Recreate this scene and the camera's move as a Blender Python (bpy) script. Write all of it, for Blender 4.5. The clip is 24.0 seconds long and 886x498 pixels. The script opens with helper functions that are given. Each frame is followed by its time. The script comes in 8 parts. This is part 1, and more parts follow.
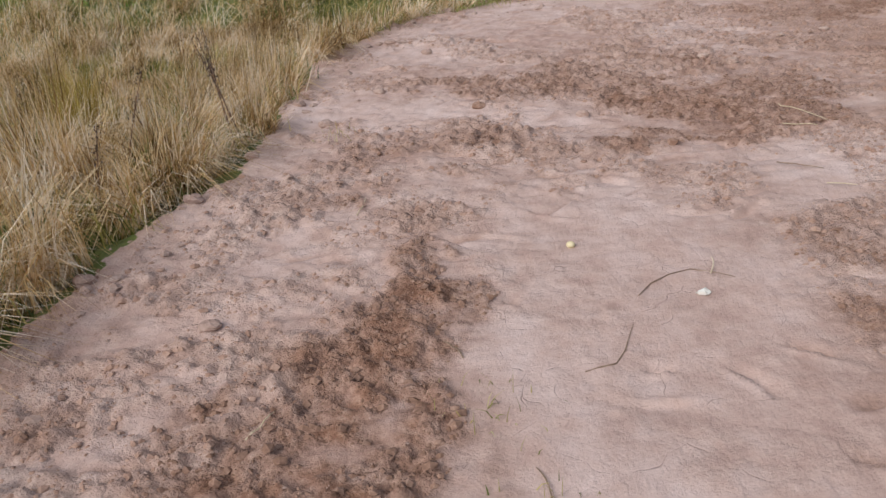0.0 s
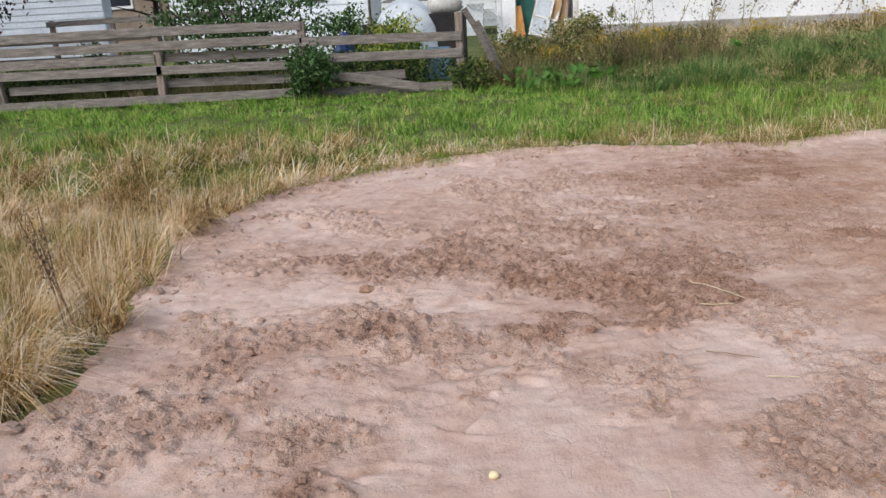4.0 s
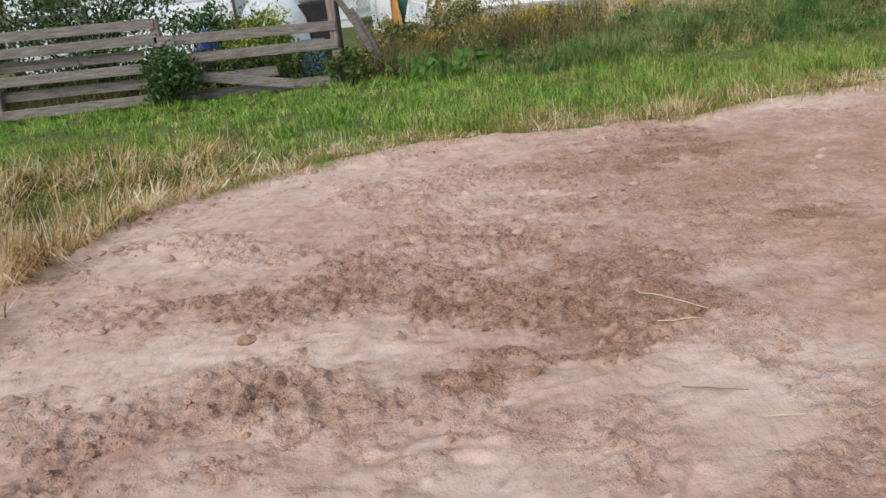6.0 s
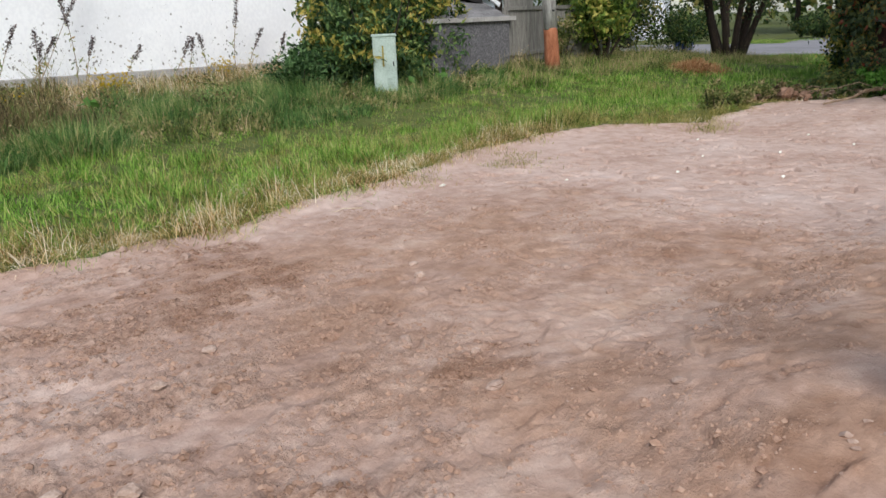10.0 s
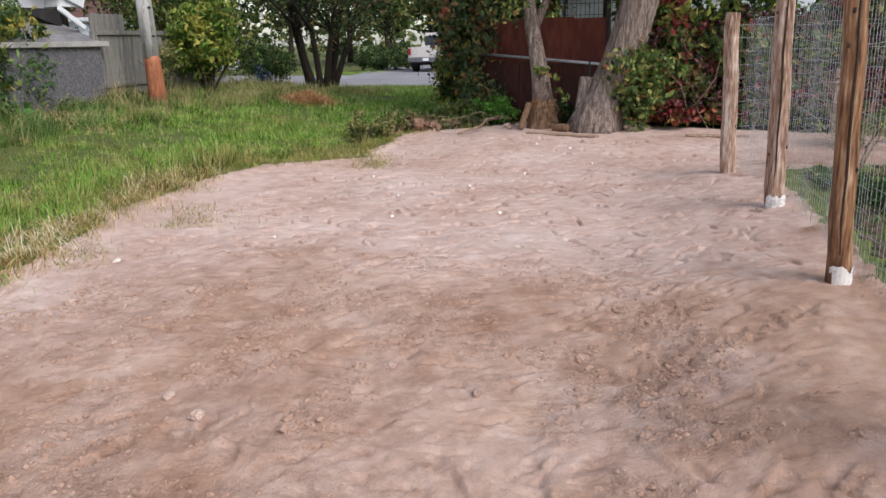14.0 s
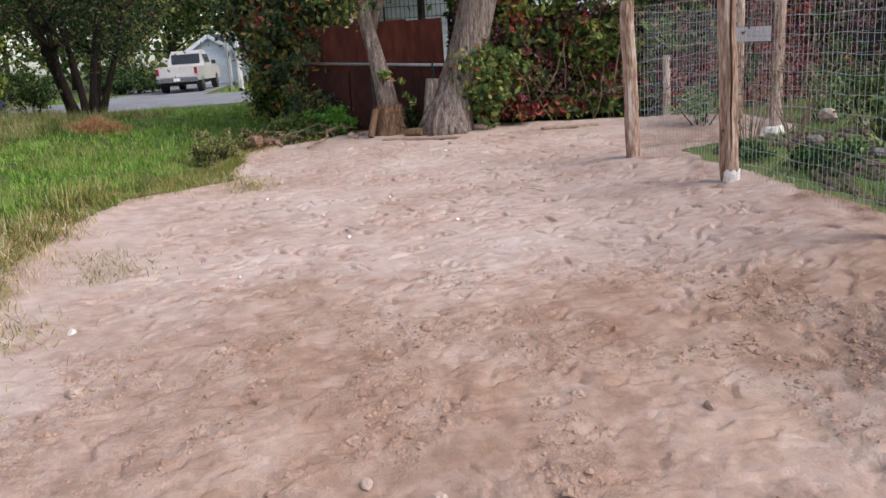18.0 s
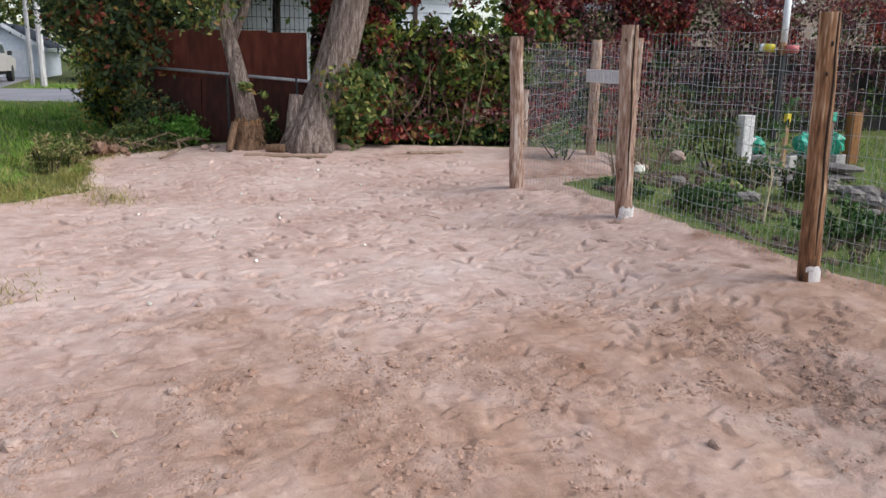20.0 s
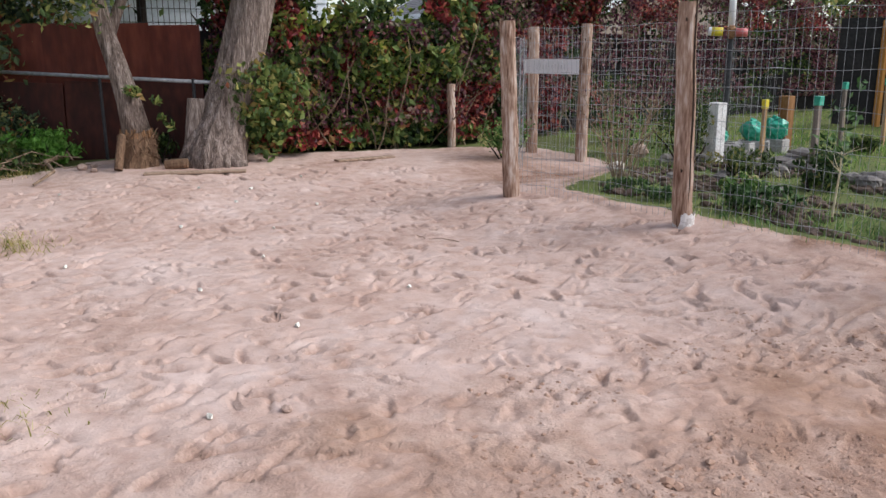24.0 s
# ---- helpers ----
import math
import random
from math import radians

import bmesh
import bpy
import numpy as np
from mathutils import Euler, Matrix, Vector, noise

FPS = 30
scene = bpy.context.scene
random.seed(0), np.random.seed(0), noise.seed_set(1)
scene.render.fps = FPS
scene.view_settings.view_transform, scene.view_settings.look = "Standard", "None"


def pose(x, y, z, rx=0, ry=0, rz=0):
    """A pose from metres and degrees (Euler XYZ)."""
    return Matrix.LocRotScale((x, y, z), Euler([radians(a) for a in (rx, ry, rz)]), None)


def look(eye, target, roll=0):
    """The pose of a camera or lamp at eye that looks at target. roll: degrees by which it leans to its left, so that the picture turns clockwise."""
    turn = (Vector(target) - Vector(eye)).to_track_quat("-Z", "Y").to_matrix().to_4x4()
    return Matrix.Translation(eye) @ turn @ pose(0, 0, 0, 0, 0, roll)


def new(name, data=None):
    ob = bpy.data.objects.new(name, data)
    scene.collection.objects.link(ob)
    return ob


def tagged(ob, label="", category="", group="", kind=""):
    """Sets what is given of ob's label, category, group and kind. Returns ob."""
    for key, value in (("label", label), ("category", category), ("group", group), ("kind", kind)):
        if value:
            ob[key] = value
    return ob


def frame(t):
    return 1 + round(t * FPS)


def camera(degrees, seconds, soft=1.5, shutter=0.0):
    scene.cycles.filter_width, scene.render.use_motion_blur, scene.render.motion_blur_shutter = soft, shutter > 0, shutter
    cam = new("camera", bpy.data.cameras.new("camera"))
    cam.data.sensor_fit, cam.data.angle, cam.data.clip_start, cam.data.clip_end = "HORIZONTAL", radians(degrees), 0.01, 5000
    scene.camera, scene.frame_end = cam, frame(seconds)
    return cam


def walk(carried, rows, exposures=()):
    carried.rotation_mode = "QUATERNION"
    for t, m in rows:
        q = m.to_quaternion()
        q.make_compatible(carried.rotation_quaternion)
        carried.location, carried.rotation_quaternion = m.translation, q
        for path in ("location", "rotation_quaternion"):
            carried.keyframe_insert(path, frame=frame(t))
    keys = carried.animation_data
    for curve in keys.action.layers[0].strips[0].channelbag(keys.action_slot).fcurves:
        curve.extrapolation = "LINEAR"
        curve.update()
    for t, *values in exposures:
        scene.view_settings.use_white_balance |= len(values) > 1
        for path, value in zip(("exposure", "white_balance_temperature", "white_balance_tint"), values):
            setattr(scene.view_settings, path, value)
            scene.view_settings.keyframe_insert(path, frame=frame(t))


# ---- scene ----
cam = camera(57.5, 24.0, soft=1.5)
PATH = [
    (0, (0.485, -0.562, 1.605), (0.004, 1.329, 0.587), -5.1),
    (0.5, (0.479, -0.557, 1.653), (0.007, 1.411, 0.790), -4.7),
    (1, (0.470, -0.573, 1.675), (-0.083, 1.455, 1.027), -3.5),
    (1.5, (0.452, -0.594, 1.655), (-0.109, 1.482, 1.187), -2.9),
    (2, (0.505, -0.549, 1.627), (0.123, 1.541, 1.059), -2.4),
    (2.5, (0.454, -0.481, 1.636), (0.145, 1.603, 1.000), -4.1),
    (4.5, (0.207, 0.400, 1.530), (0.184, 2.495, 0.856), -2.4),
    (5, (0.136, 0.615, 1.504), (0.242, 2.682, 0.759), -2.2),
    (5.5, (0.266, 0.881, 1.502), (0.208, 2.988, 0.869), -7.5),
    (6, (0.229, 1.122, 1.444), (0.366, 3.203, 0.745), -6.1),
    (6.5, (0.145, 1.386, 1.430), (0.518, 3.409, 0.649), -2.2),
    (6.8, (0.180, 1.524, 1.455), (0.488, 3.570, 0.707), -4.4),
    (7, (0.389, 1.620, 1.442), (0.693, 3.650, 0.648), -7.3),
    (7.5, (0.420, 1.846, 1.426), (1.023, 3.797, 0.607), -6.0),
    (7.6, (0.437, 1.896, 1.420), (1.110, 3.831, 0.619), -4.8),
    (8, (0.367, 2.155, 1.459), (1.233, 4.057, 0.769), -2.8),
    (8.5, (0.276, 2.382, 1.480), (1.262, 4.243, 0.842), -0.7),
    (9, (0.378, 2.593, 1.427), (1.299, 4.531, 0.943), -5.4),
    (9.5, (0.413, 2.905, 1.403), (1.474, 4.726, 0.772), -5.2),
    (10, (0.426, 3.268, 1.367), (1.850, 4.837, 0.774), -2.5),
    (10.5, (0.525, 3.522, 1.394), (2.109, 4.931, 0.805), -2.1),
    (11, (0.759, 3.744, 1.332), (2.506, 5.003, 0.878), -4.3),
    (11.2, (0.729, 3.853, 1.360), (2.571, 4.969, 0.903), -3.0),
    (11.5, (0.759, 3.981, 1.346), (2.703, 4.908, 0.894), -1.7),
    (13.5, (0.923, 4.745, 1.364), (2.889, 5.565, 0.814), -1.5),
    (14, (0.917, 5.103, 1.345), (2.956, 5.721, 0.795), -1.1),
    (14.5, (0.924, 5.400, 1.403), (3.001, 5.988, 0.978), -2.5),
    (14.7, (0.959, 5.403, 1.357), (3.010, 6.083, 0.942), -5.6),
    (15, (0.969, 5.562, 1.320), (3.023, 6.222, 0.889), -3.9),
    (15.5, (0.960, 5.812, 1.305), (3.066, 6.236, 0.826), -1.6),
    (16, (0.855, 6.184, 1.276), (2.925, 6.607, 0.662), 4.9),
    (16.5, (1.008, 6.428, 1.262), (3.057, 6.885, 0.602), -0.8),
    (17, (1.134, 6.631, 1.273), (3.270, 6.849, 0.795), 1.4),
    (17.5, (1.133, 6.841, 1.300), (3.257, 6.768, 0.735), 2.0),
    (18, (1.254, 7.040, 1.279), (3.385, 6.978, 0.735), -4.1),
    (18.5, (1.371, 7.296, 1.285), (3.486, 7.039, 0.737), 2.1),
    (19, (1.354, 7.586, 1.324), (3.469, 7.260, 0.817), 2.5),
    (19.5, (1.444, 7.703, 1.351), (3.537, 7.233, 0.860), 2.0),
    (21.5, (1.969, 8.561, 1.323), (3.974, 7.839, 0.778), -0.6),
    (22, (2.276, 8.693, 1.362), (4.327, 8.104, 0.828), -2.6),
    (22.5, (2.509, 8.763, 1.275), (4.529, 8.045, 0.778), -1.2),
    (23, (2.837, 8.908, 1.293), (4.783, 8.058, 0.718), -0.9),
    (23.5, (3.192, 8.931, 1.274), (5.111, 8.006, 0.721), -3.4),
    (24, (3.488, 8.969, 1.279), (5.354, 7.926, 0.761), -0.4),
]

walk(cam, [(t, look(eye, target, roll)) for t, eye, target, roll in PATH], [(0.0, 0.33, 6600, 10), (1.0, 0.48, 6850, 10), (1.6, 0.57, 6750, 10), (2.5, 0.56, 6700, 10), (5.0, 0.52, 6750, 8), (7.0, 0.49, 6850, 6), (9.0, 0.5, 6450, 6), (10.0, 0.52, 6650, 6), (13.0, 0.67, 6650, 10), (19.0, 0.67, 6500, 9), (24.0, 0.71, 6550, 10)])

# ---------------------------------------------------------------- light
SUN_EL, SUN_AZ = 42.0, 215.0          # degrees; azimuth from +y towards +x
world = bpy.data.worlds.new("sky")
scene.world = world
world.use_nodes = True
wn, wl = world.node_tree.nodes, world.node_tree.links
bg = wn["Background"]
skyt = wn.new("ShaderNodeTexSky")
skyt.sky_type, skyt.sun_disc = "NISHITA", False
skyt.sun_elevation, skyt.sun_rotation = radians(SUN_EL), radians(SUN_AZ)
skyt.dust_density, skyt.air_density, skyt.ozone_density = 1.2, 1.0, 1.5
grey = wn.new("ShaderNodeHueSaturation")
grey.inputs["Saturation"].default_value = 0.55
wl.new(skyt.outputs[0], grey.inputs["Color"])
wl.new(grey.outputs[0], bg.inputs[0])
bg.inputs[1].default_value = 0.126
sun = new("sun", bpy.data.lights.new("sun", "SUN"))
sun.data.energy, sun.data.angle, sun.data.color = 1.5, radians(32), (1.0, 0.975, 0.955)
_az, _el = radians(SUN_AZ), radians(SUN_EL)
sun.matrix_world = look((math.sin(_az) * math.cos(_el) * 50, math.cos(_az) * math.cos(_el) * 50, math.sin(_el) * 50), (0, 0, 0))

# ---------------------------------------------------------------- helpers
rng = np.random.default_rng(7)


def rgb(r, g, b):
    f = lambda c: (c / 255 / 12.92) if c <= 10 else ((c / 255 + 0.055) / 1.055) ** 2.4
    return (f(r), f(g), f(b), 1.0)


def _ramp(nt, stops):
    r = nt.nodes.new("ShaderNodeValToRGB")
    while len(r.color_ramp.elements) < len(stops):
        r.color_ramp.elements.new(0.5)
    for e, (p, c) in zip(r.color_ramp.elements, stops):
        e.position, e.color = p, c
    return r


def surface(name, dark, mid, light, rough=0.8, scale=6.0, fine=40.0, stretch=(1, 1, 1), bump=0.3, metal=0.0, lo=0.3, hi=0.7, dist=0.01, mix=0.5):
    """A worn surface: coarse and fine noise between three colours, with relief from the fine one."""
    m = bpy.data.materials.new(name)
    m.use_nodes = True
    nt = m.node_tree
    n, l = nt.nodes, nt.links
    bs = n["Principled BSDF"]
    tc, oi, mp = n.new("ShaderNodeTexCoord"), n.new("ShaderNodeObjectInfo"), n.new("ShaderNodeMapping")
    mul = n.new("ShaderNodeMath")
    mul.operation = "MULTIPLY"
    mul.inputs[1].default_value = 37.0
    l.new(oi.outputs["Random"], mul.inputs[0])
    l.new(tc.outputs["Object"], mp.inputs["Vector"])
    l.new(mul.outputs[0], mp.inputs["Location"])
    mp.inputs["Scale"].default_value = stretch
    a, b = n.new("ShaderNodeTexNoise"), n.new("ShaderNodeTexNoise")
    a.inputs["Scale"].default_value, b.inputs["Scale"].default_value = scale, fine
    a.inputs["Detail"].default_value, b.inputs["Detail"].default_value = 4, 5
    l.new(mp.outputs[0], a.inputs["Vector"])
    l.new(mp.outputs[0], b.inputs["Vector"])
    mx = n.new("ShaderNodeMix")
    mx.inputs[0].default_value = mix
    l.new(a.outputs[0], mx.inputs[2])
    l.new(b.outputs[0], mx.inputs[3])
    r = _ramp(nt, ((lo, dark), (0.5, mid), (hi, light)))
    l.new(mx.outputs[0], r.inputs[0])
    l.new(r.outputs[0], bs.inputs["Base Color"])
    bs.inputs["Roughness"].default_value, bs.inputs["Metallic"].default_value = rough, metal
    if bump:
        bp = n.new("ShaderNodeBump")
        bp.inputs["Strength"].default_value, bp.inputs["Distance"].default_value = bump, dist
        l.new(mx.outputs[0], bp.inputs["Height"])
        l.new(bp.outputs[0], bs.inputs["Normal"])
    return m


def foliage(name, stops, rough=0.6, glow=0.3, patch=0.0):
    """Leaves or blades: each island its own colour out of the stops, some light through it; patch: how far a slow drift over the ground shifts it."""
    m = bpy.data.materials.new(name)
    m.use_nodes = True
    nt = m.node_tree
    n, l = nt.nodes, nt.links
    bs, out = n["Principled BSDF"], n["Material Output"]
    ge = n.new("ShaderNodeNewGeometry")
    r = _ramp(nt, [(p, (c[0], c[1], min(1.0, c[2] * 1.1), 1.0)) for p, c in stops])
    if patch:
        ns, tc, mr, ad = n.new("ShaderNodeTexNoise"), n.new("ShaderNodeTexCoord"), n.new("ShaderNodeMapRange"), n.new("ShaderNodeMath")
        ns.inputs["Scale"].default_value, ns.inputs["Detail"].default_value = 2.2, 4
        l.new(tc.outputs["Object"], ns.inputs["Vector"])
        mr.inputs[1].default_value, mr.inputs[2].default_value, mr.inputs[3].default_value, mr.inputs[4].default_value = 0.36, 0.64, -1.5 * patch, 1.5 * patch
        l.new(ns.outputs[0], mr.inputs[0])
        l.new(ge.outputs["Random Per Island"], ad.inputs[0])
        l.new(mr.outputs[0], ad.inputs[1])
        l.new(ad.outputs[0], r.inputs[0])
    else:
        l.new(ge.outputs["Random Per Island"], r.inputs[0])
    l.new(r.outputs[0], bs.inputs["Base Color"])
    bs.inputs["Roughness"].default_value = rough
    bs.inputs["Specular IOR Level"].default_value = 0.25
    tr, mx = n.new("ShaderNodeBsdfTranslucent"), n.new("ShaderNodeMixShader")
    l.new(r.outputs[0], tr.inputs[0])
    mx.inputs[0].default_value = glow
    l.new(bs.outputs[0], mx.inputs[1])
    l.new(tr.outputs[0], mx.inputs[2])
    l.new(mx.outputs[0], out.inputs[0])
    return m


class Geo:
    """Vertices and faces of one part, in world metres."""

    def __init__(self):
        self.v, self.f = [], []

    def add(self, v, f):
        o = len(self.v)
        self.v += [tuple(p) for p in v]
        self.f += [tuple(i + o for i in q) for q in f]
        return self

    def box(self, c, s, rot=None, b=0.0):
        """A box round c of size s; rot: Euler degrees or a Matrix; b: chamfer."""
        hx, hy, hz = s[0] / 2, s[1] / 2, s[2] / 2
        b = min(b, 0.45 * min(s))
        R = Matrix.Identity(3) if rot is None else (rot.to_3x3() if isinstance(rot, Matrix) else Euler([radians(a) for a in rot]).to_matrix())
        C = Vector(c)
        if b <= 0:
            v = [C + R @ Vector((x * hx, y * hy, z * hz)) for x in (-1, 1) for y in (-1, 1) for z in (-1, 1)]
            return self.add(v, [(0, 1, 3, 2), (4, 6, 7, 5), (0, 4, 5, 1), (2, 3, 7, 6), (0, 2, 6, 4), (1, 5, 7, 3)])
        v, idx = [], {}
        for x in (-1, 1):
            for y in (-1, 1):
                for z in (-1, 1):
                    for a in range(3):
                        p = [x * hx, y * hy, z * hz]
                        for q, sg in ((0, x), (1, y), (2, z)):
                            if q != a:
                                p[q] -= sg * b
                        idx[(x, y, z, a)] = len(v)
                        v.append(C + R @ Vector(p))
        f = []
        for a in range(3):
            u, w = (a + 1) % 3, (a + 2) % 3
            for sg in (-1, 1):
                q = []
                for su, sw in ((-1, -1), (1, -1), (1, 1), (-1, 1)):
                    k = [0, 0, 0]
                    k[a], k[u], k[w] = sg, su, sw
                    q.append(idx[(*k, a)])
                f.append(q if sg > 0 else q[::-1])
            for su in (-1, 1):
                for sw in (-1, 1):
                    k0, k1 = [0, 0, 0], [0, 0, 0]
                    k0[u], k0[w], k0[a] = su, sw, -1
                    k1[u], k1[w], k1[a] = su, sw, 1
                    q = [idx[(*k0, u)], idx[(*k0, w)], idx[(*k1, w)], idx[(*k1, u)]]
                    f.append(q if su * sw < 0 else q[::-1])
        for x in (-1, 1):
            for y in (-1, 1):
                for z in (-1, 1):
                    q = [idx[(x, y, z, 0)], idx[(x, y, z, 1)], idx[(x, y, z, 2)]]
                    f.append(q if x * y * z > 0 else q[::-1])
        return self.add(v, f)

    def beam(self, p, q, w, h, b=0.004, up=(0, 0, 1)):
        """A squared bar from p to q, w across and h deep along up."""
        p, q = Vector(p), Vector(q)
        d = q - p
        x = d.normalized()
        y = Vector(up).cross(x)
        y = y.normalized() if y.length > 1e-4 else Vector((0, 1, 0))
        z = x.cross(y)
        R = Matrix((x, y, z)).transposed()
        return self.box((p + q) / 2, (d.length, w, h), R, b)

    def tube(self, pts, rad, n=8, wob=0.0, seed=0, cap=True):
        """A tube through pts with radius rad (a number or one for each point); wob: unevenness."""
        pts = [Vector(p) for p in pts]
        rad = [rad] * len(pts) if isinstance(rad, (int, float)) else rad
        rr = random.Random(seed)
        d0 = (pts[1] - pts[0]).normalized()
        side = d0.cross(Vector((0.31, 0.95, 0.05))).normalized()
        v, f = [], []
        prof = [1 + wob * rr.uniform(-1, 1) for _ in range(n)]
        for i, p in enumerate(pts):
            d = (pts[min(i + 1, len(pts) - 1)] - pts[max(i - 1, 0)]).normalized()
            side = (side - d * side.dot(d)).normalized()
            o = d.cross(side)
            for k in range(n):
                a = 2 * math.pi * k / n
                r = rad[i] * prof[k] * (1 + 0.5 * wob * rr.uniform(-1, 1))
                v.append(p + (side * math.cos(a) + o * math.sin(a)) * r)
        for i in range(len(pts) - 1):
            for k in range(n):
                k2 = (k + 1) % n
                f.append((i * n + k, i * n + k2, (i + 1) * n + k2, (i + 1) * n + k))
        if cap:
            f.append(tuple(range(n - 1, -1, -1)))
            f.append(tuple((len(pts) - 1) * n + k for k in range(n)))
        return self.add(v, f)

    def lump(self, c, s, seed=0, rough=0.18, n=7, rings=5):
        """An uneven stone-like lump round c with half sizes s."""
        rr = random.Random(seed)
        v, f = [], []
        for i in range(1, rings):
            th = math.pi * i / rings
            for k in range(n):
                a = 2 * math.pi * (k + 0.5 * (i % 2)) / n
                q = 1 + rough * rr.uniform(-1, 1)
                v.append((c[0] + s[0] * q * math.sin(th) * math.cos(a), c[1] + s[1] * q * math.sin(th) * math.sin(a), c[2] + s[2] * q * math.cos(th)))
        t, b = len(v), len(v) + 1
        v += [(c[0], c[1], c[2] + s[2] * 0.95), (c[0], c[1], c[2] - s[2] * 0.95)]
        for i in range(rings - 2):
            for k in range(n):
                k2 = (k + 1) % n
                f.append((i * n + k, (i + 1) * n + k, (i + 1) * n + k2, i * n + k2))
        for k in range(n):
            f.append((t, k, (k + 1) % n))
            f.append((b, (rings - 2) * n + (k + 1) % n, (rings - 2) * n + k))
        return self.add(v, f)

    def prism(self, poly, y0, y1):
        """The outline poly of (x, z), from y0 to y1."""
        n = len(poly)
        v = [(x, y0, z) for x, z in poly] + [(x, y1, z) for x, z in poly]
        f = [tuple(range(n)), tuple(range(2 * n - 1, n - 1, -1))] + [(k, (k + 1) % n + 0, (k + 1) % n + n, k + n)[::-1] for k in range(n)]
        return self.add(v, f)


def raw_mesh(name, V, F, mat, smooth=False):
    """A mesh from arrays: V (n, 3), F (m, 3)."""
    me = bpy.data.meshes.new(name)
    V, F = np.asarray(V, np.float32), np.asarray(F, np.int32)
    me.vertices.add(len(V))
    me.vertices.foreach_set("co", V.ravel())
    me.loops.add(F.size)
    me.loops.foreach_set("vertex_index", F.ravel())
    me.polygons.add(len(F))
    me.polygons.foreach_set("loop_start", np.arange(0, F.size, F.shape[1], dtype=np.int32))
    me.polygons.foreach_set("use_smooth", np.full(len(F), smooth))
    me.update(calc_edges=True)
    me.materials.append(mat)
    return me


BASE = {}


def thing(name, at, label, category, group="", kind=""):
    """An Empty at the thing's base."""
    ob = new(name)
    ob.location = at
    BASE[ob] = Vector(at)
    return tagged(ob, label, category, group, kind)


def part(name, geo, mat, parent=None, label="", smooth=False):
    """One mesh object, under parent, from a Geo or from arrays (V, F)."""
    off = BASE[parent] if parent is not None else Vector((0, 0, 0))
    if isinstance(geo, Geo):
        me = bpy.data.meshes.new(name)
        me.from_pydata([(x - off.x, y - off.y, z - off.z) for x, y, z in geo.v], [], geo.f)
        bm = bmesh.new()
        bm.from_mesh(me)
        bmesh.ops.recalc_face_normals(bm, faces=bm.faces)
        bm.to_mesh(me)
        bm.free()
        me.materials.append(mat)
        if smooth:
            me.polygons.foreach_set("use_smooth", np.full(len(me.polygons), True))
        me.update()
    else:
        me = raw_mesh(name, np.asarray(geo[0]) - np.array(off), geo[1], mat, smooth)
    ob = new(name, me)
    ob.parent = parent
    BASE[ob] = off
    if label:
        tagged(ob, label)
    return ob


def single(name, geo, mat, at, label, category, group="", kind="", smooth=False):
    """A thing that is one mesh with its origin at its base."""
    BASE[None] = Vector(at)
    off = Vector(at)
    if isinstance(geo, Geo):
        g2 = Geo()
        g2.v, g2.f = [(x - off.x, y - off.y, z - off.z) for x, y, z in geo.v], geo.f
        ob = part(name, g2, mat, None, "", smooth)
    else:
        ob = new(name, raw_mesh(name, np.asarray(geo[0]) - np.array(off), geo[1], mat, smooth))
    ob.location = at
    BASE[ob] = off
    return tagged(ob, label, category, group, kind)


# ---------------------------------------------------------------- lie of the land
def sst(a, b, v):
    u = np.clip((v - a) / (b - a), 0, 1)
    return u * u * (3 - 2 * u)


def land(x, y):
    """Height of the ground, without its small relief."""
    x, y = np.asarray(x, float), np.asarray(y, float)
    z = -0.19 + 0.18 * sst(5.7, 4.2, y) * sst(2.2, 3.4, x) * sst(11.5, 10, x)
    z = z + 0.12 * sst(10, 13, x) * sst(10, 7, y)
    z = z + 0.08 * sst(8.6, 10.5, y) + 0.11 * sst(11, 14, y) * sst(3, 0.5, x)
    z = z + 0.45 * sst(0.5, 4, x) * sst(12, 18, y) * sst(26, 20, x)
    z = z + 0.25 * sst(10.5, 13.5, x) * sst(11.5, 14.2, y) * sst(22, 16, x)
    return z - 0.1 * sst(20, 27, x)


def G(x, y):
    return float(land(x, y))


_lat = rng.random((512, 512))


def vnoise(x, y):
    xi, yi = np.floor(x).astype(int), np.floor(y).astype(int)
    u, v = x - xi, y - yi
    u, v = u * u * (3 - 2 * u), v * v * (3 - 2 * v)
    q = lambda i, j: _lat[i & 511, j & 511]
    return (q(xi, yi) * (1 - u) + q(xi + 1, yi) * u) * (1 - v) + (q(xi, yi + 1) * (1 - u) + q(xi + 1, yi + 1) * u) * v


def fbm(x, y, octaves=4):
    s, a, t = 0, 1.0, 0
    for k in range(octaves):
        s = s + a * vnoise(x * 2**k + 17 * k, y * 2**k + 31 * k)
        t, a = t + a, a * 0.55
    return s / t


